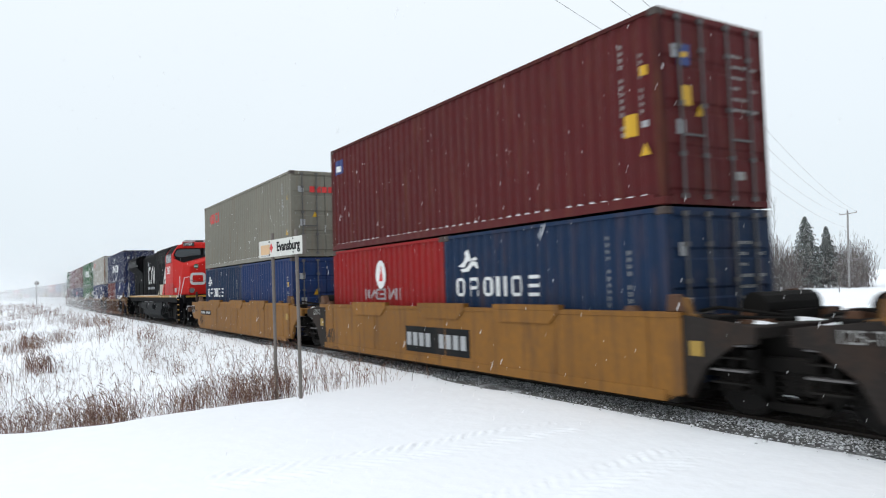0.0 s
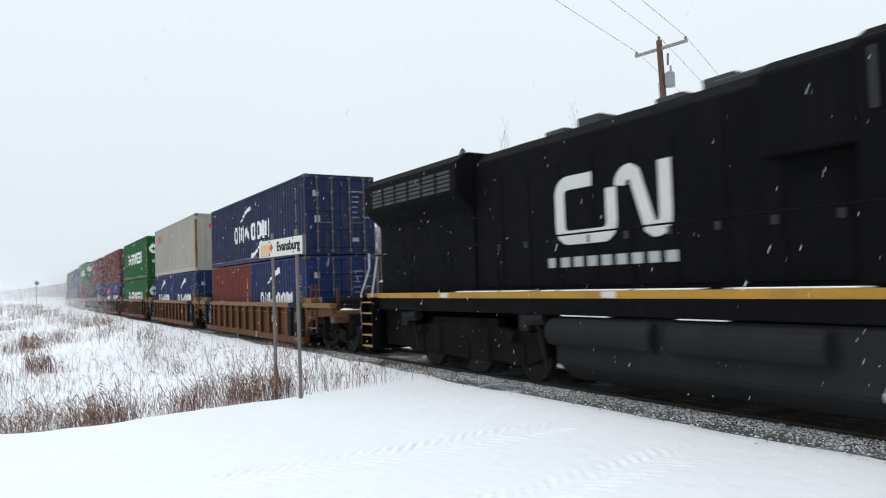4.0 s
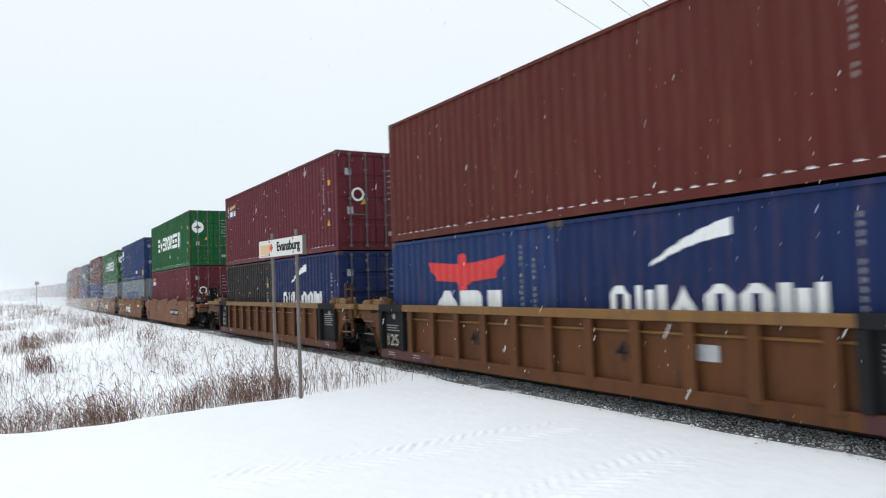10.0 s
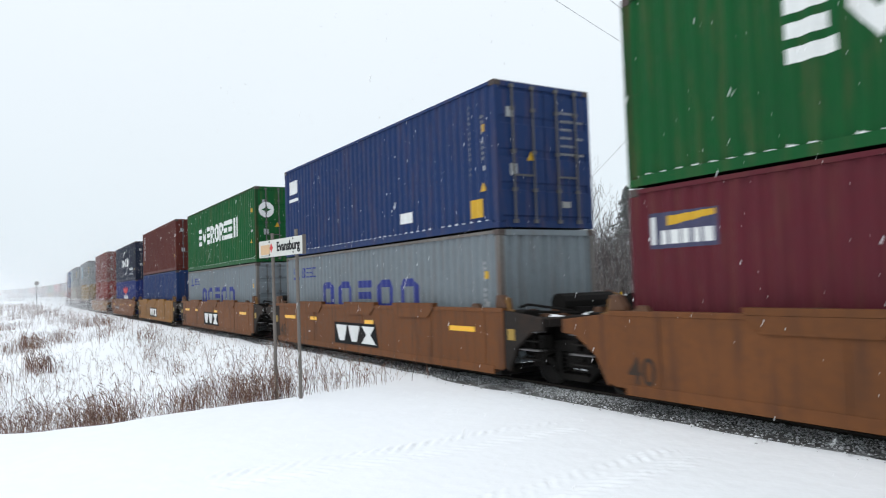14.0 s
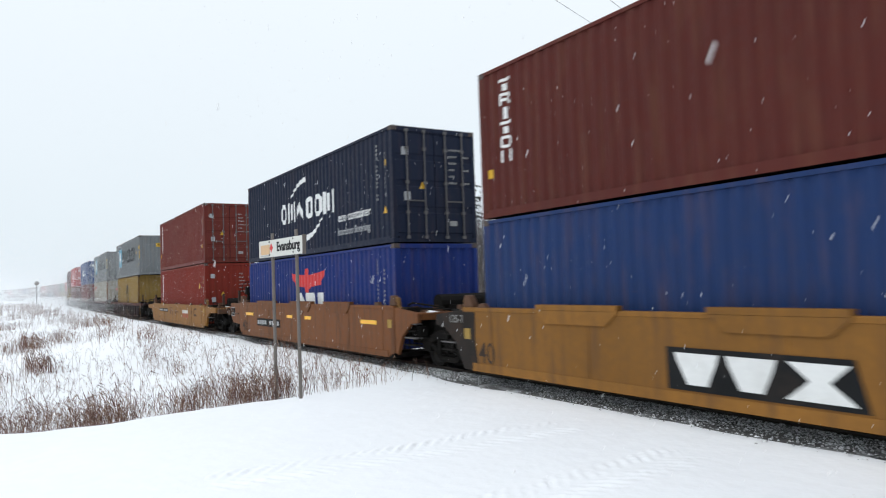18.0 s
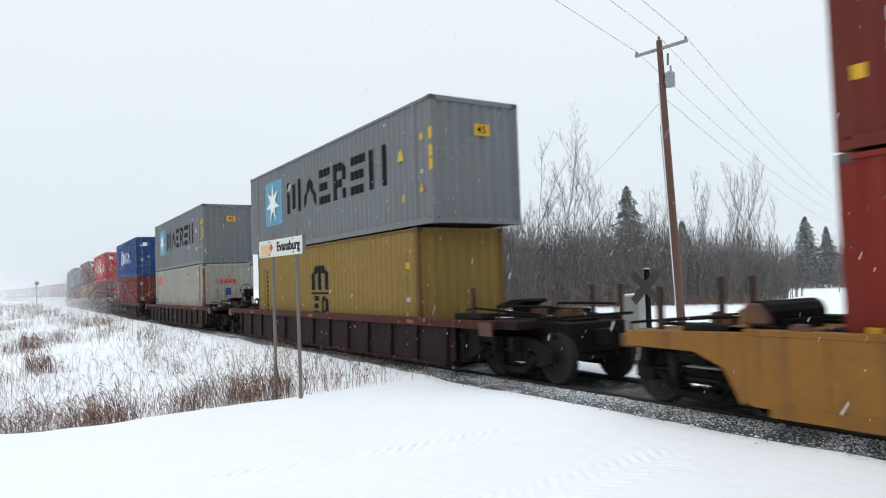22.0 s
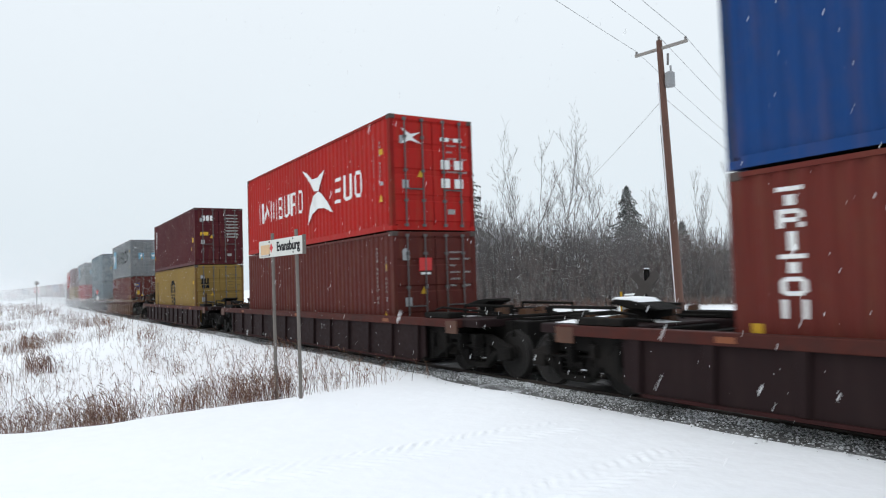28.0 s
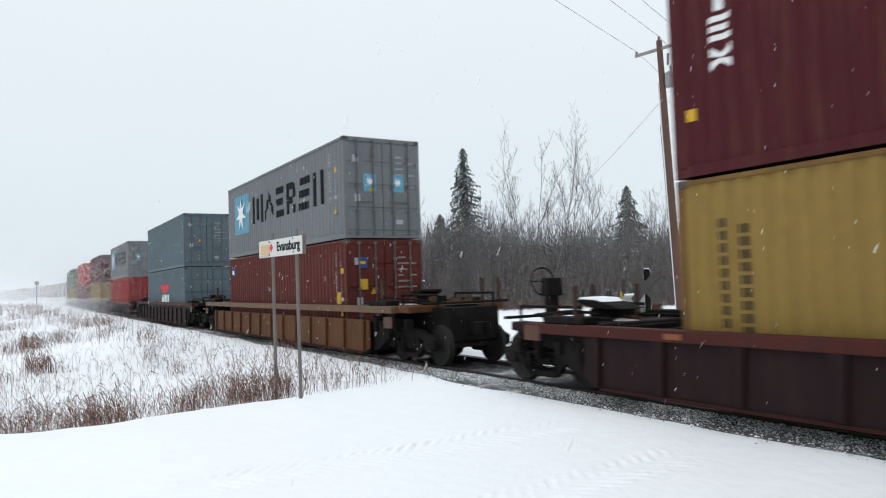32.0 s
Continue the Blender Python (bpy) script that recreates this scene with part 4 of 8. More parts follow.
def glyph(code, x, w, z0, z1, s):
    """One plain figure of bars for one place of a word: s is the stroke."""
    h, v, r = z1 - z0, min(s * 0.85, (z1 - z0) * 0.24), x + w
    zm, xm, k = (z0 + z1) / 2, x + w / 2, min(s, (z1 - z0) * 0.22)
    q = min(h * 0.5, h * s / (w / 2) * 0.62)
    if code == "o":
        return [(x, x + s, z0 + k, z1 - k, z0, z1), (x + s, r - s, z0, z0 + v), (x + s, r - s, z1 - v, z1), (r - s, r, z0, z1, z0 + k, z1 - k)]
    if code == "e":
        return [(x, r, z0, z0 + v), (x, r - s * 0.4, zm - v / 2, zm + v / 2), (x, r, z1 - v, z1)]
    if code == "s":
        return [(x, r - s * 0.3, z0, z0 + v), (x + s * 0.2, r - s * 0.2, zm - v / 2, zm + v / 2), (x + s * 0.3, r, z1 - v, z1)]
    if code == "n":
        return [(x, x + s, z0, z1), (r - s, r, z0, z1)]
    if code == "m":
        return [(x, x + s, z0, z1), (xm - s * 0.55, xm + s * 0.55, z0 + h * 0.12, z1 - h * 0.1), (r - s, r, z0, z1)]
    if code == "a":
        return [(x, xm, z0, z0 + q, z1 - q, z1), (xm, r, z1 - q, z1, z0, z0 + q)]
    if code == "v":
        return [(x, xm, z1 - q, z1, z0, z0 + q), (xm, r, z0, z0 + q, z1 - q, z1)]
    if code == "r":
        return [(x, x + s, z0, z1), (x + s, r - s, z1 - v, z1), (x + s, r - s, zm - v * 0.8, zm + v * 0.2), (r - s, r, zm, z1, zm, z1 - k), (r - s, r, z0, zm - v)]
    if code == "u":
        return [(x, x + s, z0 + k, z1, z0, z1), (x + s, r - s, z0, z0 + v), (r - s, r, z0, z1, z0 + k, z1)]
    if code == "b":
        return [(x, x + s, z0, z1), (x + s, r - s, z0, z0 + v), (x + s, r - s, zm - v / 2, zm + v / 2), (x + s, r - s, z1 - v, z1), (r - s, r, z0, zm - v * 0.4), (r - s, r, zm + v * 0.4, z1)]
    if code == "t":
        return [(x, r, z1 - v, z1), (xm - s * 0.6, xm + s * 0.6, z0, z1 - v * 1.8)]
    if code == "x":
        return [(x, xm, z1 - q, z1, zm, zm + q / 2), (xm, r, zm, zm + q / 2, z1 - q, z1), (x, xm, z0, z0 + q, zm - q / 2 - 0.004, zm - 0.004), (xm, r, zm - q / 2 - 0.004, zm - 0.004, z0, z0 + q)]
    if code == "l":
        return [(x, x + s, z0, z1)]
    return [(xm - s / 2, xm + s / 2, z0, z1)]


WIDE = {"m": 1.3, "i": 0.5, "l": 0.62, "e": 0.9, "t": 0.9, " ": 0.6}


def word(c, L, codes, x0, x1, z0, z1, stroke, mat, label="", name="lettering", gap=0.18):
    """A row of plain figures over the length of a word, each a part of its own."""
    total = sum(WIDE.get(k, 1.0) for k in codes)
    u = (x1 - x0) / (total - gap)
    x = x0
    for k in codes:
        w = WIDE.get(k, 1.0) * u
        if k != " ":
            g = Geo()
            painted(g, L, glyph(k, x, w - gap * u, z0, z1, stroke))
            part(name, g.mesh(name, weld=True), mat, c, label)
        x += w


def column(c, L, codes, x, w, z0, z1, stroke, mat, label="", gap=0.16):
    """The same from top to bottom."""
    h = (z1 - z0) / len(codes)
    g = Geo()
    for i, k in enumerate(codes):
        z = z1 - (i + 1) * h
        painted(g, L, glyph(k, x, w, z + h * gap, z + h, stroke))
    part("vertical_lettering", g.mesh("vertical_lettering", weld=True), mat, c, label)


def flat_shape(c, polys, mat, y, name="emblem", label=""):
    def build(g):
        for p in polys:
            g.add([(x, y, z) for x, z in p], [tuple(range(len(p)))])
    return quick(name, build, mat, c, label)


def swoosh(x0, z0, x1, z1, w0, w1, bend, n=12):
    out = []
    for i in range(n):
        a, b = i / n, (i + 1) / n
        def pt(k):
            return x0 + (x1 - x0) * k, z0 + (z1 - z0) * k + bend * math.sin(math.pi * k), (w0 + (w1 - w0) * k) / 2
        (xa, za, wa), (xb, zb, wb) = pt(a), pt(b)
        out.append((xa, xb, za - wa, za + wa, zb - wb, zb + wb))
    return out


def star(x, z, r, k=7):
    pts = []
    for i in range(2 * k):
        a = math.pi / 2 + math.pi * i / k
        q = r if i % 2 == 0 else r * 0.36
        pts.append((x + q * math.cos(a), z + q * math.sin(a)))
    return pts


OUT = -(BOX_W / 2 + 0.006)


def ids(c, L, H, mat=WHITE, seed=1, doors=True, warn=True):
    """Rows of unreadable small writing near the seen end, and on the doors."""
    rnd = random.Random(seed)
    x = L / 2 - rnd.uniform(0.8, 1.25)
    rects = []
    for col in range(2):
        z = H - 0.35 - 0.25 * col
        for i in range(14 - 5 * col):
            if i != 4 and i != 11:
                rects += [(x + col * 0.42, x + col * 0.42 + 0.022, z - 0.075, z), (x + col * 0.42 + 0.036, x + col * 0.42 + 0.056, z - 0.06, z - 0.01)]
            z -= 0.105
    mat = SMALL_WHITE if mat is WHITE else mat
    mark(c, L, rects, mat, "identification_mark", "small vertical rows of unreadable writing")["kind"] = "stuff"
    if warn:
        z = H * 0.26
        flat_shape(c, [[(x + 0.40, z), (x + 0.60, z), (x + 0.50, z + 0.19)]], YELLOW, OUT, "warning_decal", "yellow triangular warning decal")
        mark(c, L, [(x + 0.44, x + 0.56, H - 0.95, H - 0.80)], YELLOW, "warning_decal", "", 0.006)
        mark(c, L, [(x + 0.44, x + 0.55, H * 0.26 + 0.42, H * 0.26 + 0.52)], GREY_DECAL, "decal", "", 0.006)
    if doors:
        rr = []
        for i in range(6):
            z = H - 0.5 - i * 0.17
            w = rnd.randrange(3, 7)
            rr += [(0.42 + 0.062 * j, 0.42 + 0.062 * j + 0.036, z - 0.05, z) for j in range(w)]
            if i % 2:
                rr += [(0.86 + 0.06 * j, 0.895 + 0.06 * j, z - 0.05, z) for j in range(3)]
        rr.append((0.4, 0.62, 0.42, 0.55))
        end_mark(c, L, rr, mat, "identification_mark", "rows of unreadable writing on the door")["kind"] = "stuff"
        end_mark(c, L, [(-0.95, -0.76, H - 0.72, H - 0.52)], GREY_DECAL, "decal")
        end_mark(c, L, [(-0.9, -0.72, 1.04, 1.26)], GREY_DECAL, "decal")
        if warn:
            x1 = L / 2 + 0.006
            quick("warning_decal", lambda g: g.add([(x1, -0.47, 1.34), (x1, -0.27, 1.34), (x1, -0.37, 1.53)], [(0, 1, 2)]), YELLOW, c)


def m_oocl(c, L, H, end=True):
    word(c, L, "oool", -L / 2 + 1.05, -L / 2 + 2.65, H - 0.87, H - 0.43, 0.10, RED_DECAL, "short red word")
    if end:
        end_mark(c, L, [(-0.55 + k * 0.22, -0.37 + k * 0.22, H - 0.72, H - 0.52) for k in range(4)], RED_DECAL, "lettering", "short red word", 0.012)
    ids(c, L, H, GREY_DECAL, 3, doors=end)


RUST = material("rust_patch", (0.155, 0.060, 0.026), rough=0.9, vary=0.45, scale=5.0, dirt=(0.33, 0.30, 0.25), dirt_amount=0.8, chips=0.8)


RUST_DARK = material("dark_rust_spot", (0.055, 0.034, 0.024), rough=0.9, vary=0.4, scale=9.0)


def m_rusty40(c, L, H):
    m_oocl(c, L, H, False)
    quick("rust_streak", lambda g: g.box(L / 2 - 0.13, L / 2 + 0.002, -BOX_W / 2 - 0.002, -BOX_W / 2 + 0.1, 0.15, H - 0.3), RUST, c, "rusted corner post")
    end_mark(c, L, [(-0.55 + k * 0.22, -0.37 + k * 0.22, H - 0.72, H - 0.52) for k in range(4)], RED_DECAL, "lettering", "short red word", 0.006)
    r_ = random.Random(78)
    mark(c, L, [(x, x + 0.035, z, z + 0.14) for x, z in [(r_.uniform(-5.5, 5.6), r_.uniform(0.2, H - 0.3)) for _ in range(16)]], RUST, "rust_spot", "scattered rust spots", 0.003)["kind"] = "stuff"


def m_rusty45(c, L, H):
    m_oocl(c, L, H, False)
    r_ = random.Random(77)
    mark(c, L, [(L / 2 - 0.62, L / 2 - 0.20, 0.80, 1.28)], BLUE_DECAL, "size_decal", "blue size placard", 0.006)
    text_part("45", 0.33, WHITE, c, L / 2 - 0.41, OUT - 0.006, 1.04, 1.0)
    mark(c, L, [(-L / 2 + 0.2, -L / 2 + 0.5, 0.95, 1.25)], BLUE_DECAL, "size_decal", "small blue placard", 0.006)
    quick("rust_streak", lambda g: g.box(L / 2 - 0.14, L / 2 + 0.002, -BOX_W / 2 - 0.002, -BOX_W / 2 + 0.1, 0.2, H - 0.2), RUST, c, "heavily rusted corner post")
    quick("rust_streak", lambda g: g.box(-L / 2 - 0.002, -L / 2 + 0.12, -BOX_W / 2 - 0.002, -BOX_W / 2 + 0.1, 0.2, H - 0.2), RUST, c, "rusted corner post")
    quick("rust_streak", lambda g: g.box(-6.14, -6.02, -BOX_W / 2 - 0.003, -BOX_W / 2 + 0.01, 0.8, H - 0.1), RUST, c, "rusted intermediate post")
    quick("rust_streak", lambda g: g.box(5.96, 6.14, -BOX_W / 2 - 0.003, -BOX_W / 2 + 0.01, 1.0, H - 0.1), RUST, c, "rusted intermediate post")
    for x in (-4.2, -1.6, 0.5, 2.0):
        z = r_.uniform(0.9, 1.4)
        mark(c, L, [(x, x + 0.05, z - 0.5, z + r_.uniform(0.1, 0.6))], RUST, "rust_streak", "", 0.003)
    mark(c, L, [(0.92, 1.0, 1.25, H - 0.14)], RUST, "rust_streak", "long rust streak", 0.003)
    at_ = [(r_.uniform(-5.4, 6.2), r_.uniform(0.75, H - 0.35)) for _ in range(44)]
    at_ += [(3.1 + 0.42 * k, 2.02 + 0.03 * k) for k in range(3)] + [(1.3 + 0.5 * k, 1.62) for k in range(4)]
    mark(c, L, [(x, x + r_.uniform(0.03, 0.07), z, z + r_.uniform(0.03, 0.06)) for x, z in at_], RUST_DARK, "rust_spot", "scattered small dark rust spots", 0.005)["kind"] = "stuff"
    mark(c, L, [(x + 0.012, x + 0.035, z - r_.uniform(0.06, 0.16), z) for x, z in at_[::3]], RUST, "rust_streak", "thin rust runs below the spots", 0.003)["kind"] = "stuff"
    mark(c, L, [(x, x + 0.025, 0.72, z) for x, z in ((-1.28, 1.6), (2.1, 1.25), (3.75, 1.2), (-4.9, 1.05))], RUST_DARK, "rust_streak", "dark rust streaks near the floor", 0.004)["kind"] = "stuff"
    mark(c, L, [(5.10 + 0.2 * k, 5.26 + 0.2 * k, 2.41 + 0.012 * k, 2.49 + 0.012 * k) for k in range(5)] + [(5.42, 5.62, 2.30, 2.34)], GREY_DECAL, "lettering", "faded grey print", 0.005)
    mark(c, L, [(5.70, 5.86, 1.93, 2.11)], YELLOW, "decal", "small yellow placard", 0.006)
    end_mark(c, L, [(y, y + 0.035, z, z + 0.2) for y, z in [(r_.uniform(-1, 1), r_.uniform(0.9, H - 0.4)) for _ in range(10)]], RUST, "rust_spot")["kind"] = "stuff"
    end_mark(c, L, [(-0.42 + k * 0.2, -0.26 + k * 0.2, H - 0.95, H - 0.78) for k in range(4)], RED_DECAL, "lettering", "short red word", 0.006)
    end_mark(c, L, [(-0.15, 0.1, 1.35, 1.7)], BLUE_DECAL, "size_decal", "", 0.006)


def m_green(c, L, H, z=0.0):
    word(c, L, "everoreen", -3.48, 3.55, 1.16 + z, 1.96 + z, 0.24, WHITE, "long row of white block lettering", gap=0.14)
    ids(c, L, H, WHITE, 5)
    x = L / 2 + 0.014

    def disc(g):
        n = 18
        g.add([(x, -0.80 + 0.3 * math.cos(2 * math.pi * i / n), H - 0.90 + 0.3 * math.sin(2 * math.pi * i / n)) for i in range(n)], [tuple(range(n))])
    quick("emblem", disc, WHITE, c, "round white emblem")
    quick("emblem", lambda g: g.add([(x + 0.004, -0.80 + r * math.cos(math.pi * i / 4), H - 0.90 + r * math.sin(math.pi * i / 4)) for i, r in enumerate((0.2, 0.08) * 4)], [tuple(range(8))]), C_GREEN, c)


def m_cma_big(c, L, H, eco=False):
    e = 0.28 if eco else 0.0
    word(c, L, "oma", -2.25, -0.22, 0.85 + e, 1.52 + e, 0.18, WHITE, "large white block lettering")
    word(c, L, "oom", 0.10, 2.40, 0.85 + e, 1.52 + e, 0.18, WHITE, "large white block lettering")
    mark(c, L, swoosh(-1.3, 1.65 + e, 0.1, 2.12 + e, 0.07, 0.17, 0.12), WHITE, "swoosh", "curved white stroke above the lettering")
    mark(c, L, swoosh(0.05, 0.24 + e, 1.42, 0.76 + e, 0.20, 0.06, -0.12), WHITE, "swoosh", "curved white stroke below the lettering")
    if eco:
        text_part("eco container", 0.36, WHITE, c, 3.8, OUT - 0.002, 0.62 + e, 1.05, "lettering")
        text_part("bamboo flooring", 0.30, GREY_DECAL, c, 3.75, OUT - 0.002, 0.22 + e, 1.05, "lettering")
    ids(c, L, H, WHITE, 8, warn=eco)


def m_cma20(c, L, H):
    word(c, L, "oma", -1.85, -0.2, 0.78, 1.46, 0.15, WHITE, "white block lettering half hidden by the car")
    word(c, L, "oom", -0.05, 1.65, 0.78, 1.46, 0.15, WHITE, "white block lettering half hidden by the car")
    mark(c, L, swoosh(-1.0, 1.75, 0.4, 2.22, 0.05, 0.24, 0.07), WHITE, "swoosh", "tapered white stroke")
    ids(c, L, H, WHITE, 9, warn=False)


def m_apl(c, L, H, s=1.0):
    mark(c, L, [(-1.35, -1.05, 1.98, 2.06, 1.72, 2.03), (-1.05, -0.25, 1.64, 2.03, 1.60, 1.98), (-0.25, -0.08, 1.62, 1.98, 1.52, 1.98), (-0.08, 0.08, 1.44, 2.16, 1.40, 2.20), (0.08, 0.22, 1.40, 2.20, 1.44, 2.14),
                (0.22, 0.40, 1.52, 1.98, 1.62, 1.98), (0.40, 1.25, 1.60, 1.98, 1.66, 2.05), (1.25, 1.55, 1.74, 2.05, 2.02, 2.10)], RED_DECAL, "emblem", "red winged emblem")
    mark(c, L, [(-1.05, -0.72, 0.95, 1.00, 0.95, 1.42), (-0.72, -0.42, 0.95, 1.42), (-0.42, -0.2, 0.95, 1.42, 0.95, 1.1), (-0.05, 0.55, 0.95, 1.42), (0.55, 0.75, 0.95, 1.42, 1.05, 1.32), (0.9, 1.38, 0.95, 1.42)], WHITE, "lettering", "white block lettering cut off by the car")
    ids(c, L, H, WHITE, 10, warn=False, doors=False)


def m_cosco(c, L, H):
    deep = material("deep_blue_lettering", (0.016, 0.028, 0.20), rough=0.55, vary=0.15, dirt=(0.1, 0.1, 0.14), dirt_amount=0.3)
    for k, code in enumerate("oosoo"):
        word(c, L, code, -3.0 + k * 1.24, -2.12 + k * 1.24, 0.94, 1.72, 0.22, deep, "large blue block letter", gap=0.0)
    word(c, L, "bebo", -4.72, -3.48, 1.90, 2.20, 0.045, deep, "small blue writing", "emblem")
    mark(c, L, [(-5.46, -4.98, 1.84, 1.92), (-5.42, -5.36, 2.02, 2.22), (-5.30, -5.24, 1.96, 2.32), (-5.16, -5.10, 2.00, 2.24)], deep, "emblem", "small blue sail emblem")
    ids(c, L, H, GREY_DECAL, 11, doors=False)


def m_maersk(c, L, H, end45=False):
    e = -5.15
    mark(c, L, [(e, e + 1.85, 0.90, 2.45)], SKY_DECAL, "emblem_field", "pale blue square", 0.003)
    flat_shape(c, [star(e + 0.93, 1.67, 0.72)], WHITE, OUT - 0.002, "emblem", "white seven-pointed star")
    z0, z1 = 1.14, 2.18
    word(c, L, "maersn", -2.75, 4.62, z0, z1, 0.28, BLACK, "row of large black block lettering", gap=0.2)
    ids(c, L, H, GREY_DECAL, 12 + int(L), doors=not end45)
    if end45:
        flat_shape(c, [[(5.26, 1.60), (5.58, 1.60), (5.50, 1.80), (5.42, 1.90), (5.34, 1.80)]], YELLOW, OUT, "decal", "yellow warning triangle")
        mark(c, L, [(5.38, 5.54, 0.62, 0.80)], YELLOW, "decal", "small yellow placard", 0.006)
        x = L / 2 + 0.006
        quick("size_decal", lambda g: g.add([(x, -0.05, 2.05), (x, 0.38, 2.05), (x, 0.38, 2.32), (x, -0.05, 2.32)], [(0, 1, 2, 3)]), YELLOW, c)
        n = part("number", text_mesh("number", "45", 0.26), BLACK, c)
        n.matrix_basis = Matrix.Translation((x + 0.004, 0.16, 2.18)) @ pose(0, 0, 0, 90, 0, 90)
        quick("edge_stripe", lambda g: [g.box(L / 2 - 0.1, L / 2 + 0.002, -BOX_W / 2 - 0.002, -BOX_W / 2 + 0.03, z, z + 0.26) for z in (1.2, 1.5, 1.9)], YELLOW, c)
    else:
        x = L / 2 + 0.004
        for y in (-0.62, 0.28):
            end_mark(c, L, [(y, y + 0.4, 1.35, 1.85)], SKY_DECAL, "emblem_field", "", 0.006)
            quick("emblem", lambda g: g.add([(x + 0.006, y + 0.2 + (q - 0) * 0 + r * math.cos(a), 1.63 + r * math.sin(a)) for q, (r, a) in enumerate([((0.15 if i % 2 == 0 else 0.055), math.pi / 2 + math.pi * i / 7) for i in range(14)])], [tuple(range(14))]), WHITE, c, "white star")


def m_msc(c, L, H, doors=True):
    mark(c, L, [(-0.64, -0.34, 1.50, 1.98, 1.50, 2.22), (-0.34, -0.14, 1.98, 2.22, 2.00, 2.24), (-0.14, 0.16, 1.50, 2.24), (0.16, 0.36, 2.00, 2.24, 1.98, 2.22), (0.36, 0.66, 1.50, 2.22, 1.50, 1.98), (-0.68, 0.70, 1.37, 1.43)], BLACK, "emblem", "black emblem of three arched bars over a line")
    word(c, L, "so", -0.58, 0.60, 0.72, 1.32, 0.19, BLACK, "black block lettering")
    mark(c, L, [(-5.47 + dx, -5.42 + dx, z, z + 0.12) for z in np.arange(0.55, 2.35, 0.165) for dx in (0, 0.085)] + [(-5.15 + dx, -5.10 + dx, z, z + 0.12) for z in np.arange(0.62, 2.2, 0.165) for dx in (0, 0.085)], BLACK, "vertical_writing", "vertical rows of small writing")
    ids(c, L, H, material("faded_dark_print", (0.10, 0.072, 0.025), rough=0.7, vary=0.3), 17, doors=doors)
    if doors:
        end_mark(c, L, [(-0.92, -0.84, 1.98, 2.22), (-0.78, -0.70, 1.98, 2.22), (-0.64, -0.56, 1.98, 2.22), (-0.95, -0.53, 1.93, 1.98)], BLACK, "emblem", "black emblem of three bars", 0.03)
        end_mark(c, L, [(-0.90, -0.74, 1.72, 1.88), (-0.70, -0.54, 1.72, 1.88)], BLACK, "lettering", "black blocks", 0.03)


def m_vertical(c, L, H, codes="tritoN", mat=WHITE, w=0.36, z0=0.98, z1=2.62, stroke=0.095):
    column(c, L, codes.lower(), -L / 2 + 0.64, w, z0, z1, stroke, mat, "vertical white lettering")
    mark(c, L, [(-L / 2 + 0.22, -L / 2 + 0.38, 0.78, 0.95)], YELLOW, "decal", "", 0.006)
    ids(c, L, H, mat, 19 + len(codes))


def m_brick(c, L, H):
    m_vertical(c, L, H)
    flat_shape(c, [[(4.78, 1.70), (5.10, 1.70), (5.02, 1.92), (4.95, 2.0), (4.88, 1.92)]], YELLOW, OUT, "decal", "yellow warning triangle")


def m_deep(c, L, H):
    m_vertical(c, L, H, "tex", WHITE, 0.34, 1.3, 2.5, 0.10)
    end_mark(c, L, [(-0.85 + k * 0.2, -0.70 + k * 0.2, H - 0.66, H - 0.40) for k in range(3)], WHITE, "lettering", "short white word", 0.03)
    end_mark(c, L, [(0.35, 0.95, H - 0.40 - k * 0.16, H - 0.34 - k * 0.16) for k in range(8)], SMALL_WHITE, "identification_mark", "rows of unreadable writing", 0.03)["kind"] = "stuff"
    end_mark(c, L, [(-0.95, -0.55, H - 1.42, H - 1.24)], YELLOW, "decal", "yellow sticker", 0.03)
    mark(c, L, [(L / 2 - 0.62, L / 2 - 0.32, 1.15, 1.4)], YELLOW, "decal", "yellow sticker", 0.006)


def m_cronos(c, L, H):
    word(c, L, "oronos", -2.6, 0.10, 1.30, 1.68, 0.075, WHITE, "white block lettering", gap=0.32)
    flat_shape(c, [[(-2.1 + (x + 2.1) * 0.72, 2.0 + (z - 2.0) * 0.8) for x, z in p] for p in [[(-2.62, 1.90), (-2.35, 2.00), (-2.22, 2.14), (-2.28, 2.22), (-2.12, 2.33), (-2.0, 2.18), (-1.96, 2.04), (-2.18, 1.98), (-2.3, 1.86)], [(-2.5, 1.82), (-2.2, 1.84), (-1.92, 2.02), (-1.66, 1.98), (-1.58, 1.82), (-1.72, 1.84), (-1.86, 1.92), (-2.08, 1.76), (-2.4, 1.74)], [(-1.98, 2.06), (-1.72, 2.12), (-1.62, 2.04), (-1.9, 2.02)]]], WHITE, OUT - 0.002, "emblem", "small white emblem")
    ids(c, L, H, WHITE, 23, warn=False)


def m_magellan(c, L, H):
    word(c, L, "maoellan", -0.95, 0.95, 1.22, 1.50, 0.055, GREY_DECAL, "grey block lettering", gap=0.25)
    flat_shape(c, [[(0.28 * math.cos(a), 1.85 + 0.36 * math.sin(a)) for a in np.linspace(0, 2 * math.pi, 15)[:-1]]], WHITE, OUT - 0.002, "emblem", "white oval emblem")
    flat_shape(c, [[(-0.1, 1.68), (0.12, 1.68), (0.04, 2.1)]], RED_DECAL, OUT - 0.004, "emblem")


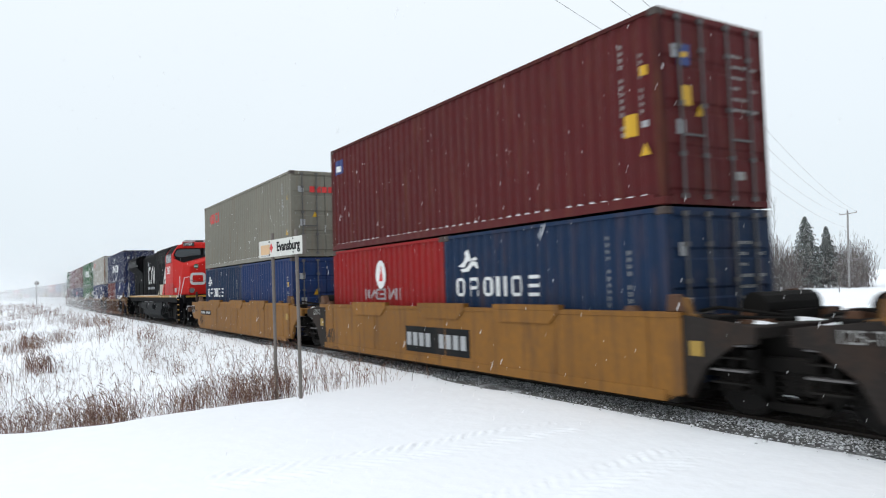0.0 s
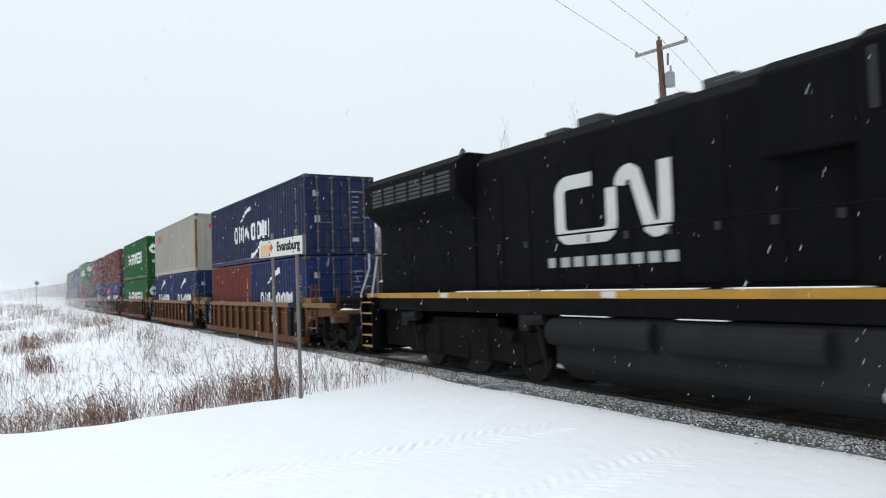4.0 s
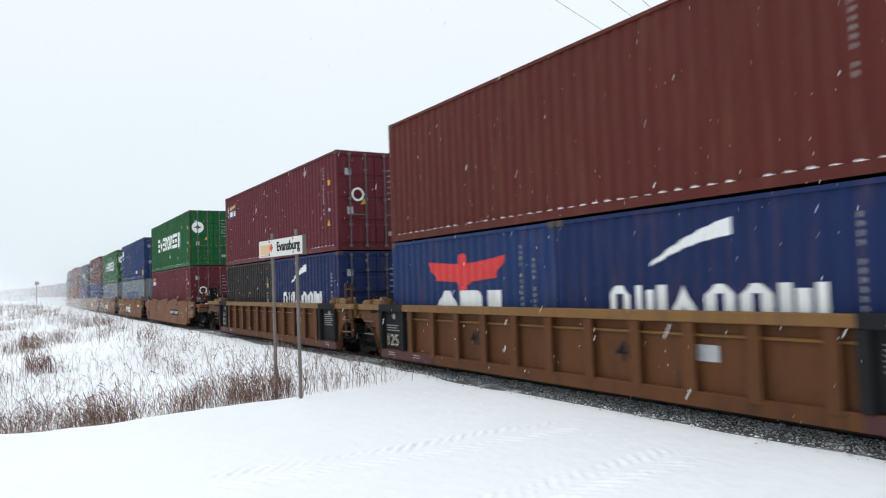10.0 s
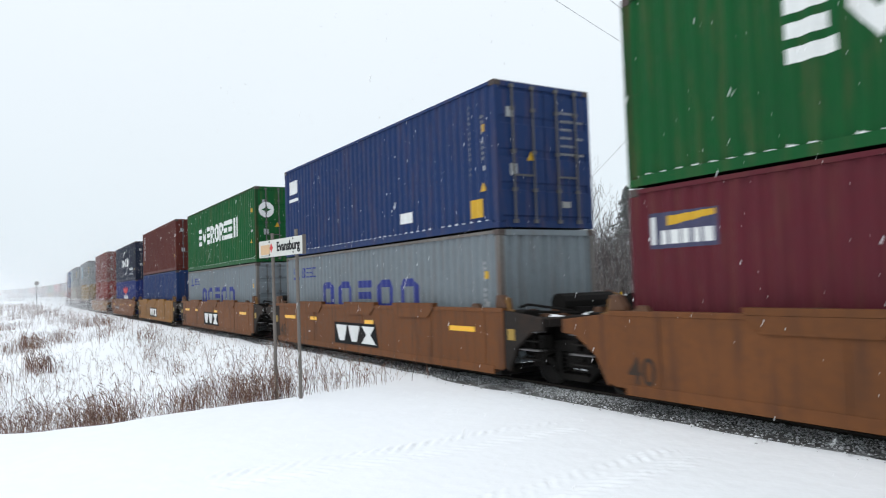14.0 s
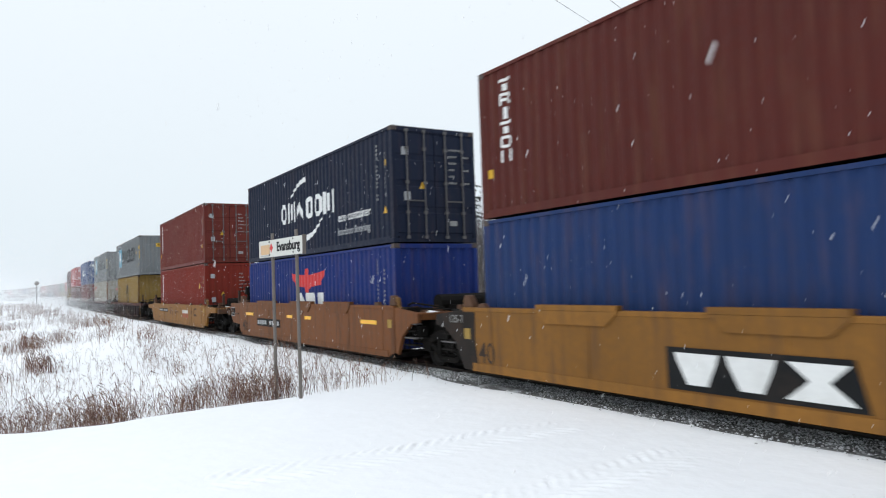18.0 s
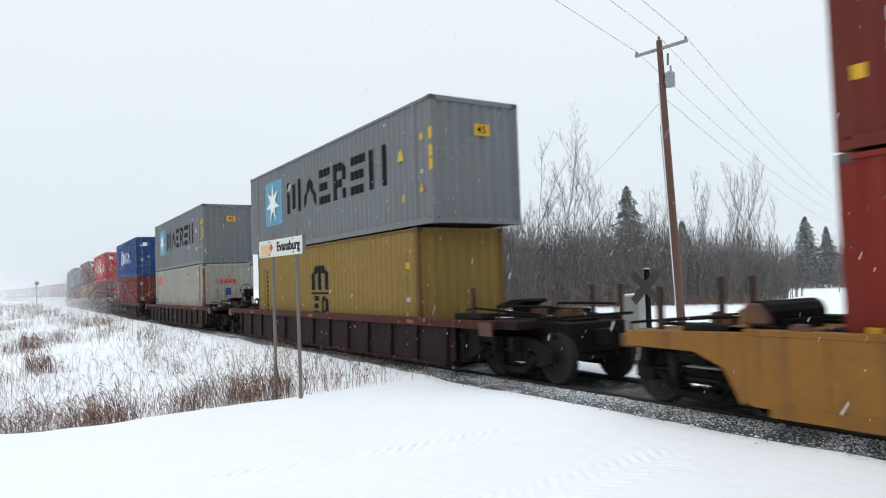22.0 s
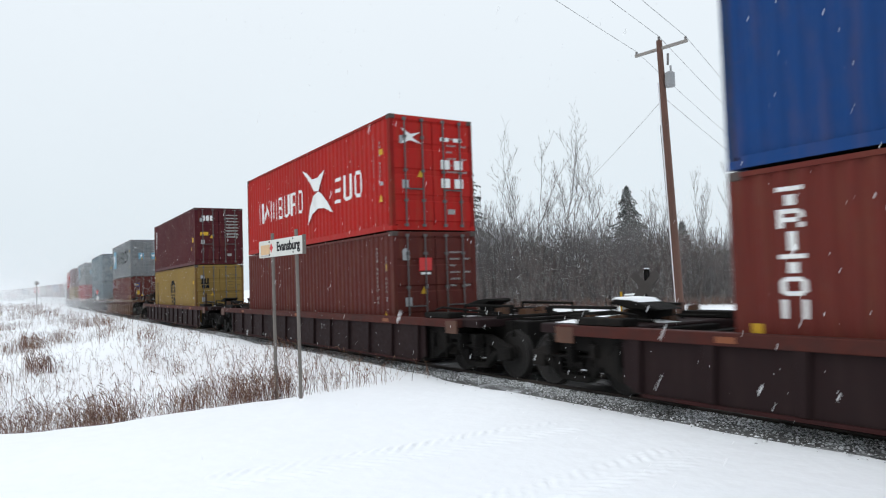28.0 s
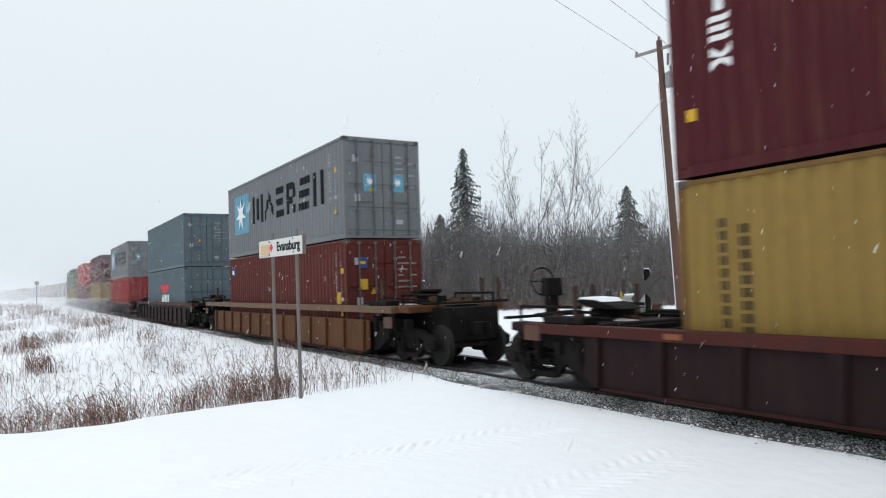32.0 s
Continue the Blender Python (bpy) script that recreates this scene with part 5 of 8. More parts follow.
def m_hamburg(c, L, H):
    word(c, L, "namburo", -4.65, -0.05, 1.06, 1.80, 0.11, WHITE, "white narrow lettering", gap=0.26)
    word(c, L, "suo", 2.5, 4.4, 1.04, 1.76, 0.12, WHITE, "white narrow lettering", gap=0.26)
    flat_shape(c, [[(0.02, 2.36), (0.42, 2.24), (0.86, 1.98), (1.30, 1.98), (1.88, 2.14), (1.62, 1.86), (1.36, 1.56), (1.0, 1.60), (0.66, 1.92)], [(1.36, 1.56), (0.92, 1.46), (0.62, 1.10), (0.42, 0.58), (0.80, 0.90), (1.30, 1.04), (1.80, 1.00), (2.45, 0.80), (2.05, 1.16), (1.70, 1.40)]], WHITE, OUT - 0.002, "emblem", "white bird-like emblem of two sails")
    ids(c, L, H, WHITE, 29)
    end_mark(c, L, [(y, y + 0.26, z, z + h) for y in (0.22, 0.62) for z, h in ((H - 0.60, 0.10), (H - 1.32, 0.24), (H - 1.80, 0.24))], WHITE, "placard", "white placards", 0.03)
    x = L / 2 + 0.032
    quick("emblem", lambda g: g.add([(x, y, H + z) for y, z in ((-0.92, -0.32), (-0.66, -0.48), (-0.36, -0.42), (-0.60, -0.56), (-0.34, -0.72), (-0.66, -0.64), (-0.92, -0.74), (-0.76, -0.54))], [tuple(range(8))]), WHITE, c, "small white emblem on the door")


def m_italia(c, L, H):
    word(c, L, "inalia", -2.9, 2.2, 1.03, 2.0, 0.26, WHITE, "large white block lettering", gap=0.16)
    ids(c, L, H, WHITE, 31)
    end_mark(c, L, [(-0.75, -0.45, H - 0.7, H - 0.42)], WHITE, "placard", "white placard", 0.03)


def m_bio(c, L, H):
    mark(c, L, [(-5.76, -4.55, 1.98, 2.5)], material("dusk_blue_decal", (0.045, 0.045, 0.095), vary=0.25), "emblem_field", "small white emblem field", 0.003)
    mark(c, L, [(-5.7, -5.62, 2.04, 2.44)] + [(-5.55 + 0.19 * k, -5.41 + 0.19 * k, 2.04, 2.24) for k in range(5)], WHITE, "emblem", "white marks", 0.006)
    mark(c, L, [(-5.4, -4.6, 2.3, 2.44, 2.4, 2.48)], YELLOW, "emblem", "yellow stroke", 0.006)
    ids(c, L, H, WHITE, 37)
    x = L / 2 + 0.05
    quick('emblem', lambda g: g.add([(x, -0.58 + r * math.cos(2 * math.pi * i / 20), 1.62 + r * math.sin(2 * math.pi * i / 20)) for r in (0.20, 0.14) for i in range(20)], [(i, (i + 1) % 20, 20 + (i + 1) % 20, 20 + i) for i in range(20)]), WHITE, c, 'white ring emblem')


def m_plain(c, L, H, seed=41, doors=True):
    ids(c, L, H, WHITE, seed, doors=doors)


def m_tagged(c, L, H):
    ids(c, L, H, WHITE, 45)
    end_mark(c, L, [(-0.50, -0.14, H - 0.98, H - 0.66)], RED_DECAL, "placard", "red placard with a white line", 0.03)
    end_mark(c, L, [(-0.46, -0.18, H - 1.08, H - 1.02)], WHITE, "placard", "", 0.03)
    quick("decal", lambda g: g.tube((L / 2 + 0.004, -0.86, H - 0.52), (L / 2 + 0.012, -0.86, H - 0.52), 0.10, n=14), GREY_DECAL, c, "pale round sticker")


def m_corner(c, L, H):
    mark(c, L, [(-5.85, -5.3, H - 0.75, H - 0.35)], BLUE_DECAL, "emblem", "small blue and white emblem", 0.005)
    mark(c, L, [(-5.8, -5.4, H - 0.68, H - 0.52)], WHITE, "emblem", "", 0.008)
    ids(c, L, H, WHITE, 43)
    end_mark(c, L, [(-0.84, -0.56, H - 0.82, H - 0.50)], BLUE_DECAL, "emblem", "small blue emblem", 0.012)
    end_mark(c, L, [(-0.80, -0.62, H - 0.70, H - 0.62)], YELLOW, "emblem", "", 0.016)
    end_mark(c, L, [(-0.82, -0.56, H - 1.42, H - 1.12)], YELLOW, "decal", "yellow sticker", 0.012)
    mark(c, L, [(L / 2 - 0.76, L / 2 - 0.50, 1.08, 1.42)], YELLOW, "decal", "yellow sticker", 0.006)


def m_navy(c, L, H):
    mark(c, L, [(-5.65, -5.0, H - 0.85, H - 0.42), (-5.7, -4.9, H - 1.1, H - 1.0), (2.1, 2.7, 0.4, 0.65)], WHITE, "lettering", "small white emblem")
    mark(c, L, [(5.1, 5.55, 0.25, 0.62)], YELLOW, "decal", "yellow sticker", 0.006)
    ids(c, L, H, WHITE, 47)


def stack(x, upper, lowers, z_low=BASE):
    """upper: (length, height, paint, marks, label, doors, snow); lowers: the same, one 40 ft or two 20 ft boxes."""
    top = z_low
    n = len(lowers)
    for i, (L, H, mat, marks, label, doors) in enumerate(lowers):
        off = 0.0 if n == 1 else (-3.05 if i == 0 else 3.05)
        c = container(L, H, mat, "shipping_container", label, doors)
        if marks:
            marks(c, L, H)
        load(c, x + off, z_low)
        MOVING[-1] = (c, x, 12.0, z_low, off)
        top = max(top, z_low + H)
    L, H, mat, marks, label, doors, snow = upper
    c = container(L, H, mat, "shipping_container", label, doors, snow)
    if marks:
        marks(c, L, H)
    load(c, x, top + 0.025)


ART, ART_END = "articulated orange-brown well car with smooth sides", "orange-brown well car, end unit of an articulated set"
# leading unit, mostly past the crossing
roll_in(smooth_car("ochre well car with smooth sides and black ends", trucks=(7.8, -7.8)), 2.6)
stack(2.6, (FT40, HC, C_MAROON, m_plain, "maroon high container on the leading well car", True, False), [(FT40, STD, C_NAVY, m_plain, "navy blue container low in a well car", True)])
MOVING[-1] = (MOVING[-1][0], 2.6, 12.0, MOVING[-1][3])
roll_in(smooth_car("ochre well car with smooth sides and a black stencil plate", trucks=(-7.8,), reflectors=(), plate=(-1.3, 1.33, 0.40, 0.96)), -13.05)
stack(-13.05, (FT40, HC, C_MAROON, m_corner, "maroon corrugated high container with snow along its lower rail", True, True),
      [(FT20, STD, C_RED, m_magellan, "short bright red container with an oval emblem", True), (FT20, STD, C_SLATE, m_cronos, "short slate blue container with white lettering", True)])
roll_in(smooth_car("ochre well car with smooth sides, coupled to the locomotive", trucks=(-8.0,), ends=(7.6, 8.3), couplers=((-8.95, -1),), reflectors=(), plate=(-5.9, -4.0, 0.80, 1.0), deep_ends=(1,), dark_ends=False), -28.75)
stack(-28.75, (FT40, HC, C_TAUPE, m_oocl, "taupe grey high container with small red lettering", True, True),
      [(FT20, STD, C_SLATE, m_cronos, "short slate blue container with white lettering", True), (FT20, STD, C_MID, m_plain, "short plain blue container", True)])
# five-unit ribbed set behind the locomotive
RIB = "rust-brown ribbed well car with an ochre top chord"
roll_in(ribbed_car(RIB, trucks=(7.6, -7.8), ends=(8.6, 7.6), couplers=((8.3, 1),)), -71.05)
stack(-71.05, (FT40, STD, C_NAVY, m_cma_big, "navy blue container with large white lettering", True, True),
      [(FT20, STD, C_OXIDE, m_plain, "short oxide red container low in a well car", True), (FT20, STD, C_BLUE, m_cma20, "short blue container with a white stroke", True)])
roll_in(ribbed_car(RIB, trucks=(-7.8,)), -86.65)
stack(-86.65, (FT40, HC, C_OFFWHITE, m_rusty40, "off-white rust-streaked high container", False, True),
      [(FT20, STD, C_BLUE, m_cma20, "short blue container with a white stroke", True), (FT20, STD, C_BLUE, m_cma20, "short blue container with a white stroke", True)])
roll_in(ribbed_car(RIB, trucks=(-7.8,)), -102.1)
stack(-102.1, (FT40, HC, C_GREEN, m_green, "green high container with white block lettering", False, True), [(FT40, STD, C_GREEN, lambda c, L, H: m_green(c, L, H, -0.30), "green container with white block lettering low in a well car", True)])
roll_in(ribbed_car(RIB, trucks=(-7.8,)), -117.6)
stack(-117.6, (FT40, HC, C_BROWN, m_plain, "brown-red corrugated high container", True, True),
      [(FT20, STD, C_MID, m_apl, "short blue container with a red winged emblem", True), (FT20, STD, C_BLUE, m_cma20, "short blue container with a white stroke", True)])
roll_in(ribbed_car(RIB, trucks=(-7.6,), ends=(7.6, 8.6), couplers=((-8.3, -1),)), -133.1)
stack(-133.1, (FT40, HC, C_WINE, m_bio, "wine red high container with a small white emblem", True, True),
      [(FT20, STD, C_DARK, m_plain, "short charcoal container low in a well car", True), (FT20, STD, C_BLUE, m_cma20, "short blue container with a white stroke", True)])
# five-unit smooth set
roll_in(smooth_car(ART_END, RUSTY_SMOOTH := material("orange_brown_car_paint", (0.142, 0.054, 0.019), rough=0.65, vary=0.24, scale=1.6, dirt=(0.05, 0.026, 0.018), dirt_amount=0.95, chips=0.75, spec=0.18, bump=0.10, bump_scale=6.0, streak=True, random_tint=0.08), trucks=(7.6, -7.8), ends=(8.6, 7.6), dark_ends=False, couplers=((8.3, 1),), reflectors=(), brake=True, deep_ends=(0,)), -152.5)
stack(-152.65, (FT40, HC, C_GREEN, m_green, "green high container with white block lettering", True, True), [(FT40, HC, C_WINE, m_bio, "wine red container with a small emblem low in a well car", True)])
TTX = "articulated orange-brown well car with a black and white side panel"


def side_panel_art(car, x0=-1.38, x1=1.33):
    quick("logo_panel", lambda g: g.prism([(x0, 0.93), (x1 - 0.15, 0.93), (x1, 0.36), (x0, 0.36)], -HALF - 0.012, -HALF - 0.008), PANEL_BLACK, car)
    quick("logo", lambda g: [g.prism([(x0 + 0.14 + k * 0.80, 0.86), (x0 + 0.84 + k * 0.80, 0.86), (x0 + 0.80 + k * 0.80, 0.74), (x0 + 0.66 + k * 0.80, 0.44), (x0 + 0.34 + k * 0.80, 0.44), (x0 + 0.18 + k * 0.80, 0.74)], -HALF - 0.016, -HALF - 0.012) for k in range(2)]
          + [g.prism([(x0 + 1.78, 0.86), (x0 + 2.06, 0.86), (x0 + 2.52, 0.86), (x0 + 2.28, 0.65), (x0 + 2.58, 0.42), (x0 + 1.74, 0.42), (x0 + 2.04, 0.65)], -HALF - 0.016, -HALF - 0.012)], WHITE, car, "plain white block shapes")
    return car


for k, x in enumerate((-168.2, -183.8, -199.3)):
    roll_in(side_panel_art(smooth_car(TTX, RUSTY_SMOOTH if k < 2 else OCHRE, trucks=(-7.8,), plate=None, **({} if k < 2 else {"reflectors": ()}))), x)
stack(-168.2, (FT40, HC, C_MID, m_navy, "blue high container with small white marks", True, True), [(FT40, STD, C_CGREY, m_cosco, "pale grey container with large blue letters", False)])
stack(-183.8, (FT40, HC, C_GREEN, m_green, "green high container with white block lettering", True, True), [(FT40, STD, C_CGREY, m_cosco, "pale grey container with large blue letters", True)])
stack(-199.3, (FT40, HC, C_BROWN, m_vertical, "brown-red high container with vertical white lettering", True, False), [(FT40, HC, C_MID, lambda c, L, H: m_plain(c, L, H, 44, False), "plain blue container low in a well car", False)], 0.20)
roll_in(smooth_car(ART_END, RUSTY_SMOOTH, trucks=(-7.6,), ends=(7.6, 8.6), couplers=((-8.3, -1),), plate=(-4.26, -1.73, 0.58, 0.85), reflectors=((-5.7, 0.92), (-1.03, 0.5), (0.61, 0.5), (4.65, 0.92)), brake=True, deep_ends=(1,), dark_ends=False), -215.3)
stack(-215.3, (FT40, HC, C_DKNAVY, lambda c, L, H: m_cma_big(c, L, H, True), "dark navy high container with white lettering", True, False), [(FT40, STD, C_ROYAL, m_apl, "blue container with a red winged emblem low in a well car", False)])
# single cars
roll_in(smooth_car("ochre yellow single well car with smooth sides", OCHRE, trucks=(8.3, -8.3), ends=(9.2, 9.2), half=7.2, dark_ends=False, couplers=((9.0, 1), (-9.0, -1)), reflectors=(), plate=(-4.79, -2.11, 0.77, 0.95), z_top=1.17), -234.95, 16.6)
stack(-234.95, (FT40, HC, C_OXIDE, m_vertical, "oxide red high container with vertical white lettering", True, False), [(FT40, HC, C_BRICK, m_brick, "brick red container with vertical white lettering", False)])
ochre_single = MOVING[-3][0]
SIGN_BAR = material("worn_white_bar", (0.5, 0.49, 0.45), rough=0.7, vary=0.3, scale=7.0, dirt=(0.3, 0.2, 0.1), dirt_amount=0.6)
FADED_RED = material("faded_red_decal", (0.34, 0.06, 0.04), rough=0.7, vary=0.35, scale=8.0, dirt=(0.3, 0.17, 0.05), dirt_amount=0.7)
quick("logo", lambda g: g.box(2.10, 3.48, -HALF - 0.018, -HALF - 0.013, 0.77, 0.93), SIGN_BAR, ochre_single, "worn white bar")
for x in (2.26, 2.70, 3.20):
    quick("logo", lambda g: g.prism([(x, 0.77), (x + 0.22, 0.77), (x + 0.27, 0.55), (x + 0.05, 0.55)], -HALF - 0.018, -HALF - 0.013), FADED_RED, ochre_single, "faded red plain stroke")
STAIN = material("dark_stain", (0.07, 0.032, 0.012), rough=0.85, vary=0.5, scale=9.0)
quick("stain", lambda g: [g.prism([(x, z), (x + w, z + 0.02), (x + w * 0.8, z + h), (x + w * 0.1, z + h * 0.8)], -HALF - 0.017, -HALF - 0.013) for x, z, w, h in ((-1.3, 0.66, 0.13, 0.28), (-0.85, 0.62, 0.15, 0.3), (-1.45, 0.98, 0.85, 0.05), (-1.3, 0.84, 0.5, 0.05), (0.02, 0.74, 0.15, 0.24), (0.2, 0.70, 0.2, 0.10), (0.4, 0.78, 0.7, 0.06), (4.1, 0.86, 0.45, 0.05), (4.15, 0.78, 0.35, 0.04), (4.84, 0.66, 0.13, 0.38), (4.97, 0.66, 0.5, 0.12), (4.9, 0.98, 0.6, 0.08), (-5.2, 0.40, 0.7, 0.06), (1.4, 0.95, 0.5, 0.05))], STAIN, ochre_single, "patches of dark stain on the side")["kind"] = "stuff"
MAR = "dark maroon single well car with ribbed sides"
for x in (-256.85, -278.7, -300.3, -322.0, -343.7):
    roll_in(maroon_car(MAR, brake_end=-1 if x in (-343.7, -256.85) else 0, stakes=x in (-343.7, -256.85)), x, 18.8)
stack(-256.85, (FT45, HC, C_GREY, lambda c, L, H: m_maersk(c, L, H, True), "long pale grey container with black lettering and a star", False, False), [(FT40, HC, C_MUSTARD, lambda c, L, H: m_msc(c, L, H, False), "mustard container with a black emblem and a corrugated end", False)])
stack(-278.75, (FT45, HC, C_GREY, lambda c, L, H: m_maersk(c, L, H, True), "long pale grey container with black lettering and a star", False, False), [(FT45, HC, C_OFFWHITE, m_rusty45, "long off-white rust-streaked container", False)])
stack(-300.3, (FT40, HC, C_AZURE, m_italia, "bright blue high container with white lettering", True, False), [(FT40, HC, C_OXIDE, m_vertical, "oxide red container with vertical white lettering", True)])
stack(-322.0, (FT40, HC, C_HRED, m_hamburg, "signal red high container with a white emblem", True, False), [(FT40, HC, C_BROWN, m_tagged, "brown-red container with a red door placard low in a well car", True)])
stack(-343.7, (FT40, HC, C_DEEP, m_deep, "deep wine high container with vertical white lettering", True, False), [(FT40, HC, C_MUSTARD, m_msc, "mustard container with a black emblem", True)])
roll_in(maroon_car("brown ribbed single well car", RUSTY, material("dull_tan_chord", (0.12, 0.066, 0.036), rough=0.7, vary=0.25, dirt=(0.05, 0.035, 0.028), dirt_amount=0.6), chord_z=1.38, stakes=True), -367.4, 18.8)
stack(-367.4, (FT40, HC, C_GREY, m_maersk, "pale grey high container with black lettering and a star", True, False), [(FT40, HC, C_BROWN, m_corner, "brown-red container with a blue emblem on its door", True)])
roll_in(maroon_car(MAR, chord_z=1.30), -389.0, 18.8)
stack(-389.0, (FT40, HC, C_TEAL, m_plain, "teal grey high container", True, False), [(FT40, HC, C_TEAL, m_apl, "teal grey container with an orange mark", True)])
# far units that stay in the haze
far_units = [(C_GREY, C_RED, m_maersk), (C_DEEP, C_MUSTARD, m_plain), (C_HRED, C_OXIDE, m_plain), (C_GREEN, C_MUSTARD, m_plain), (C_OXIDE, C_OXIDE, m_plain), (C_BROWN, C_NAVY, m_plain),
             (C_RED, C_MAROON, m_plain), (C_GREY, C_GREY, m_plain), (C_BROWN, C_OXIDE, m_plain), (C_MID, C_OXIDE, m_plain), (C_OXIDE, C_BROWN, m_plain), (C_TAUPE, C_MAROON, m_plain),
             (C_HRED, C_BROWN, m_plain), (C_BROWN, C_BROWN, m_plain), (C_NAVY, C_OXIDE, m_plain), (C_OXIDE, C_MAROON, m_plain), (C_BROWN, C_RED, m_plain), (C_MAROON, C_BROWN, m_plain), (C_OXIDE, C_RED, m_plain), (C_GREY, C_BROWN, m_plain), (C_BROWN, C_MAROON, m_plain), (C_OXIDE, C_BROWN, m_plain)]
for k, (up, low, marks) in enumerate(far_units):
    x = -411.4 - k * 22.0
    roll_in(maroon_car(MAR, far_off=True), x, 18.8)
    stack(x, (FT40, HC, up, marks, "high container on a far well car", True, False), [(FT40, HC, low, None, "container low in a far well car", True)])


# ---- ground ----
def smoothstep(a, b, v):
    k = min(1.0, max(0.0, (v - a) / (b - a)))
    return k * k * (3 - 2 * k)


def ground_z(x, y):
    """Height of the snow: a road at rail height over the crossing, a ditch and drifts beside it, fields beyond."""
    ty = line_y(x)
    d = y - ty
    rw = 0.35 * noise.noise((0.0, y * 0.45, 6.0)) + 0.15 * noise.noise((0.0, y * 1.7, 2.0))
    road = 1 - smoothstep(12.6 + rw, 14.2 + rw, -x) if x < 0 else 1.0
    low = -0.46 + 0.42 * noise.noise((x * 0.10, y * 0.22, 3.1)) + 0.13 * noise.noise((x * 0.5, y * 0.6, 9.0)) + 0.05 * noise.noise((x * 1.3, y * 1.4, 4.0))
    if d < 0:
        low += 0.42 * math.exp(-((x + 33) / 5.0) ** 2 - ((y - 4.4) / 1.3) ** 2) + 0.30 * math.exp(-((x + 48) / 7.0) ** 2 - ((y - 5.4) / 1.2) ** 2)
        shoulder = smoothstep(4.6, 2.0, -d)
        low = low * (1 - shoulder) + (-0.075 - 0.15 * smoothstep(2.2, 4.0, -d) + 0.05 * noise.noise((x * 0.4, y * 0.6, 8.0))) * shoulder
    near = -0.15 + 0.025 * noise.noise((x * 0.35, y * 0.35, 1.0)) + 0.012 * noise.noise((x * 1.3, y * 0.8, 3.0)) + 0.05 * smoothstep(1.5, 6.5, y)
    z = near * road + low * (1 - road)
    if d > 3:
        z = -0.35 + 0.12 * noise.noise((x * 0.07, y * 0.07, 7.0))
        z += 0.97 * math.exp(-(((x + 17.5) / 6.5) ** 2 + ((y - 34) / 7.0) ** 2))
        z += 0.3 * smoothstep(8, 25, d) * smoothstep(-40, -10, x) * (1 - smoothstep(38, 52, y))
    edge_ = 1.02 + 0.12 * noise.noise((x * 0.8, 0.0, 2.0)) - 0.12 * (1 - road)
    bed = smoothstep(edge_ + 0.5, edge_ - 0.15, abs(d))
    z = z * (1 - bed) + -0.25 * bed
    far = smoothstep(120, 400, math.hypot(x, y))
    return z * (1 - far) - 0.3 * far


def sheet(name, xs, ys, fz, mat):
    nx, ny = len(xs), len(ys)
    verts = [(x, y, fz(x, y)) for y in ys for x in xs]
    faces = [(j * nx + i, j * nx + i + 1, (j + 1) * nx + i + 1, (j + 1) * nx + i) for j in range(ny - 1) for i in range(nx - 1)]
    me = bpy.data.meshes.new(name)
    me.from_pydata(verts, [], faces)
    me.polygons.foreach_set("use_smooth", [True] * len(faces))
    me.materials.append(mat)
    return new(name, me)


gx = sorted(set([-2200, -1500, -1000, -800, -650] + [round(v, 2) for v in np.arange(-560, -120, 12)] + [round(v, 2) for v in np.arange(-120, -40, 2.5)] + [round(v, 2) for v in np.arange(-40, -16, 0.6)] + [round(v, 2) for v in np.arange(-16, 5, 0.25)] + [round(v, 2) for v in np.arange(5, 40, 2.5)] + [60, 100, 200, 500, 1000, 2200]))
gy = sorted(set([-2200, -1000, -400, -150, -80] + [round(v, 2) for v in np.arange(-50, -4, 2.5)] + [round(v, 2) for v in np.arange(-4, 14, 0.3)] + [round(v, 2) for v in np.arange(14, 45, 1.0)] + [round(v, 2) for v in np.arange(45, 140, 6)] + [200, 400, 1000, 2200]))
ground = tagged(sheet("ground", gx, gy, ground_z, SNOW), "snow-covered ground with low drifts beside the railway", "snowy ground", kind="structure")

# ballast bed, ties and rails
GRAVEL = material("ballast_gravel", (0.095, 0.095, 0.094), rough=0.95, vary=0.6, scale=12.0, dirt=(0.75, 0.77, 0.80), dirt_amount=0.85, bump=0.8, bump_scale=18.0)
RAIL = material("rusty_rail", (0.035, 0.026, 0.022), rough=0.7, metal=0.2, vary=0.25, scale=3.0)
TIE = material("creosoted_wood", (0.045, 0.035, 0.03), rough=0.85, vary=0.3, scale=4.0, dirt=(0.6, 0.62, 0.65), dirt_amount=0.4, random_tint=0.2)
sx = [40, 20, 5] + list(np.arange(3, -60, -1.0)) + list(np.arange(-60, -640, -5.0))
prof = [(-2.55, -0.52), (-1.95, -0.20), (-1.5, -0.11), (-0.86, -0.045), (-0.6, -0.15), (0.6, -0.15), (0.86, -0.045), (1.5, -0.11), (1.95, -0.20), (2.55, -0.52)]
bv = [(x, line_y(x) + d, z + 0.025 * noise.noise((x * 2.0, d * 3.0, 1.0))) for x in sx for d, z in prof]
bf = [(i * 10 + j, (i + 1) * 10 + j, (i + 1) * 10 + j + 1, i * 10 + j + 1) for i in range(len(sx) - 1) for j in range(9)]
bme = bpy.data.meshes.new("ballast")
bme.from_pydata(bv, [], [q[::-1] for q in bf])
bme.materials.append(GRAVEL)
ballast = tagged(new("ballast", bme), "grey crushed stone ballast dusted with snow", "ballast", kind="structure")
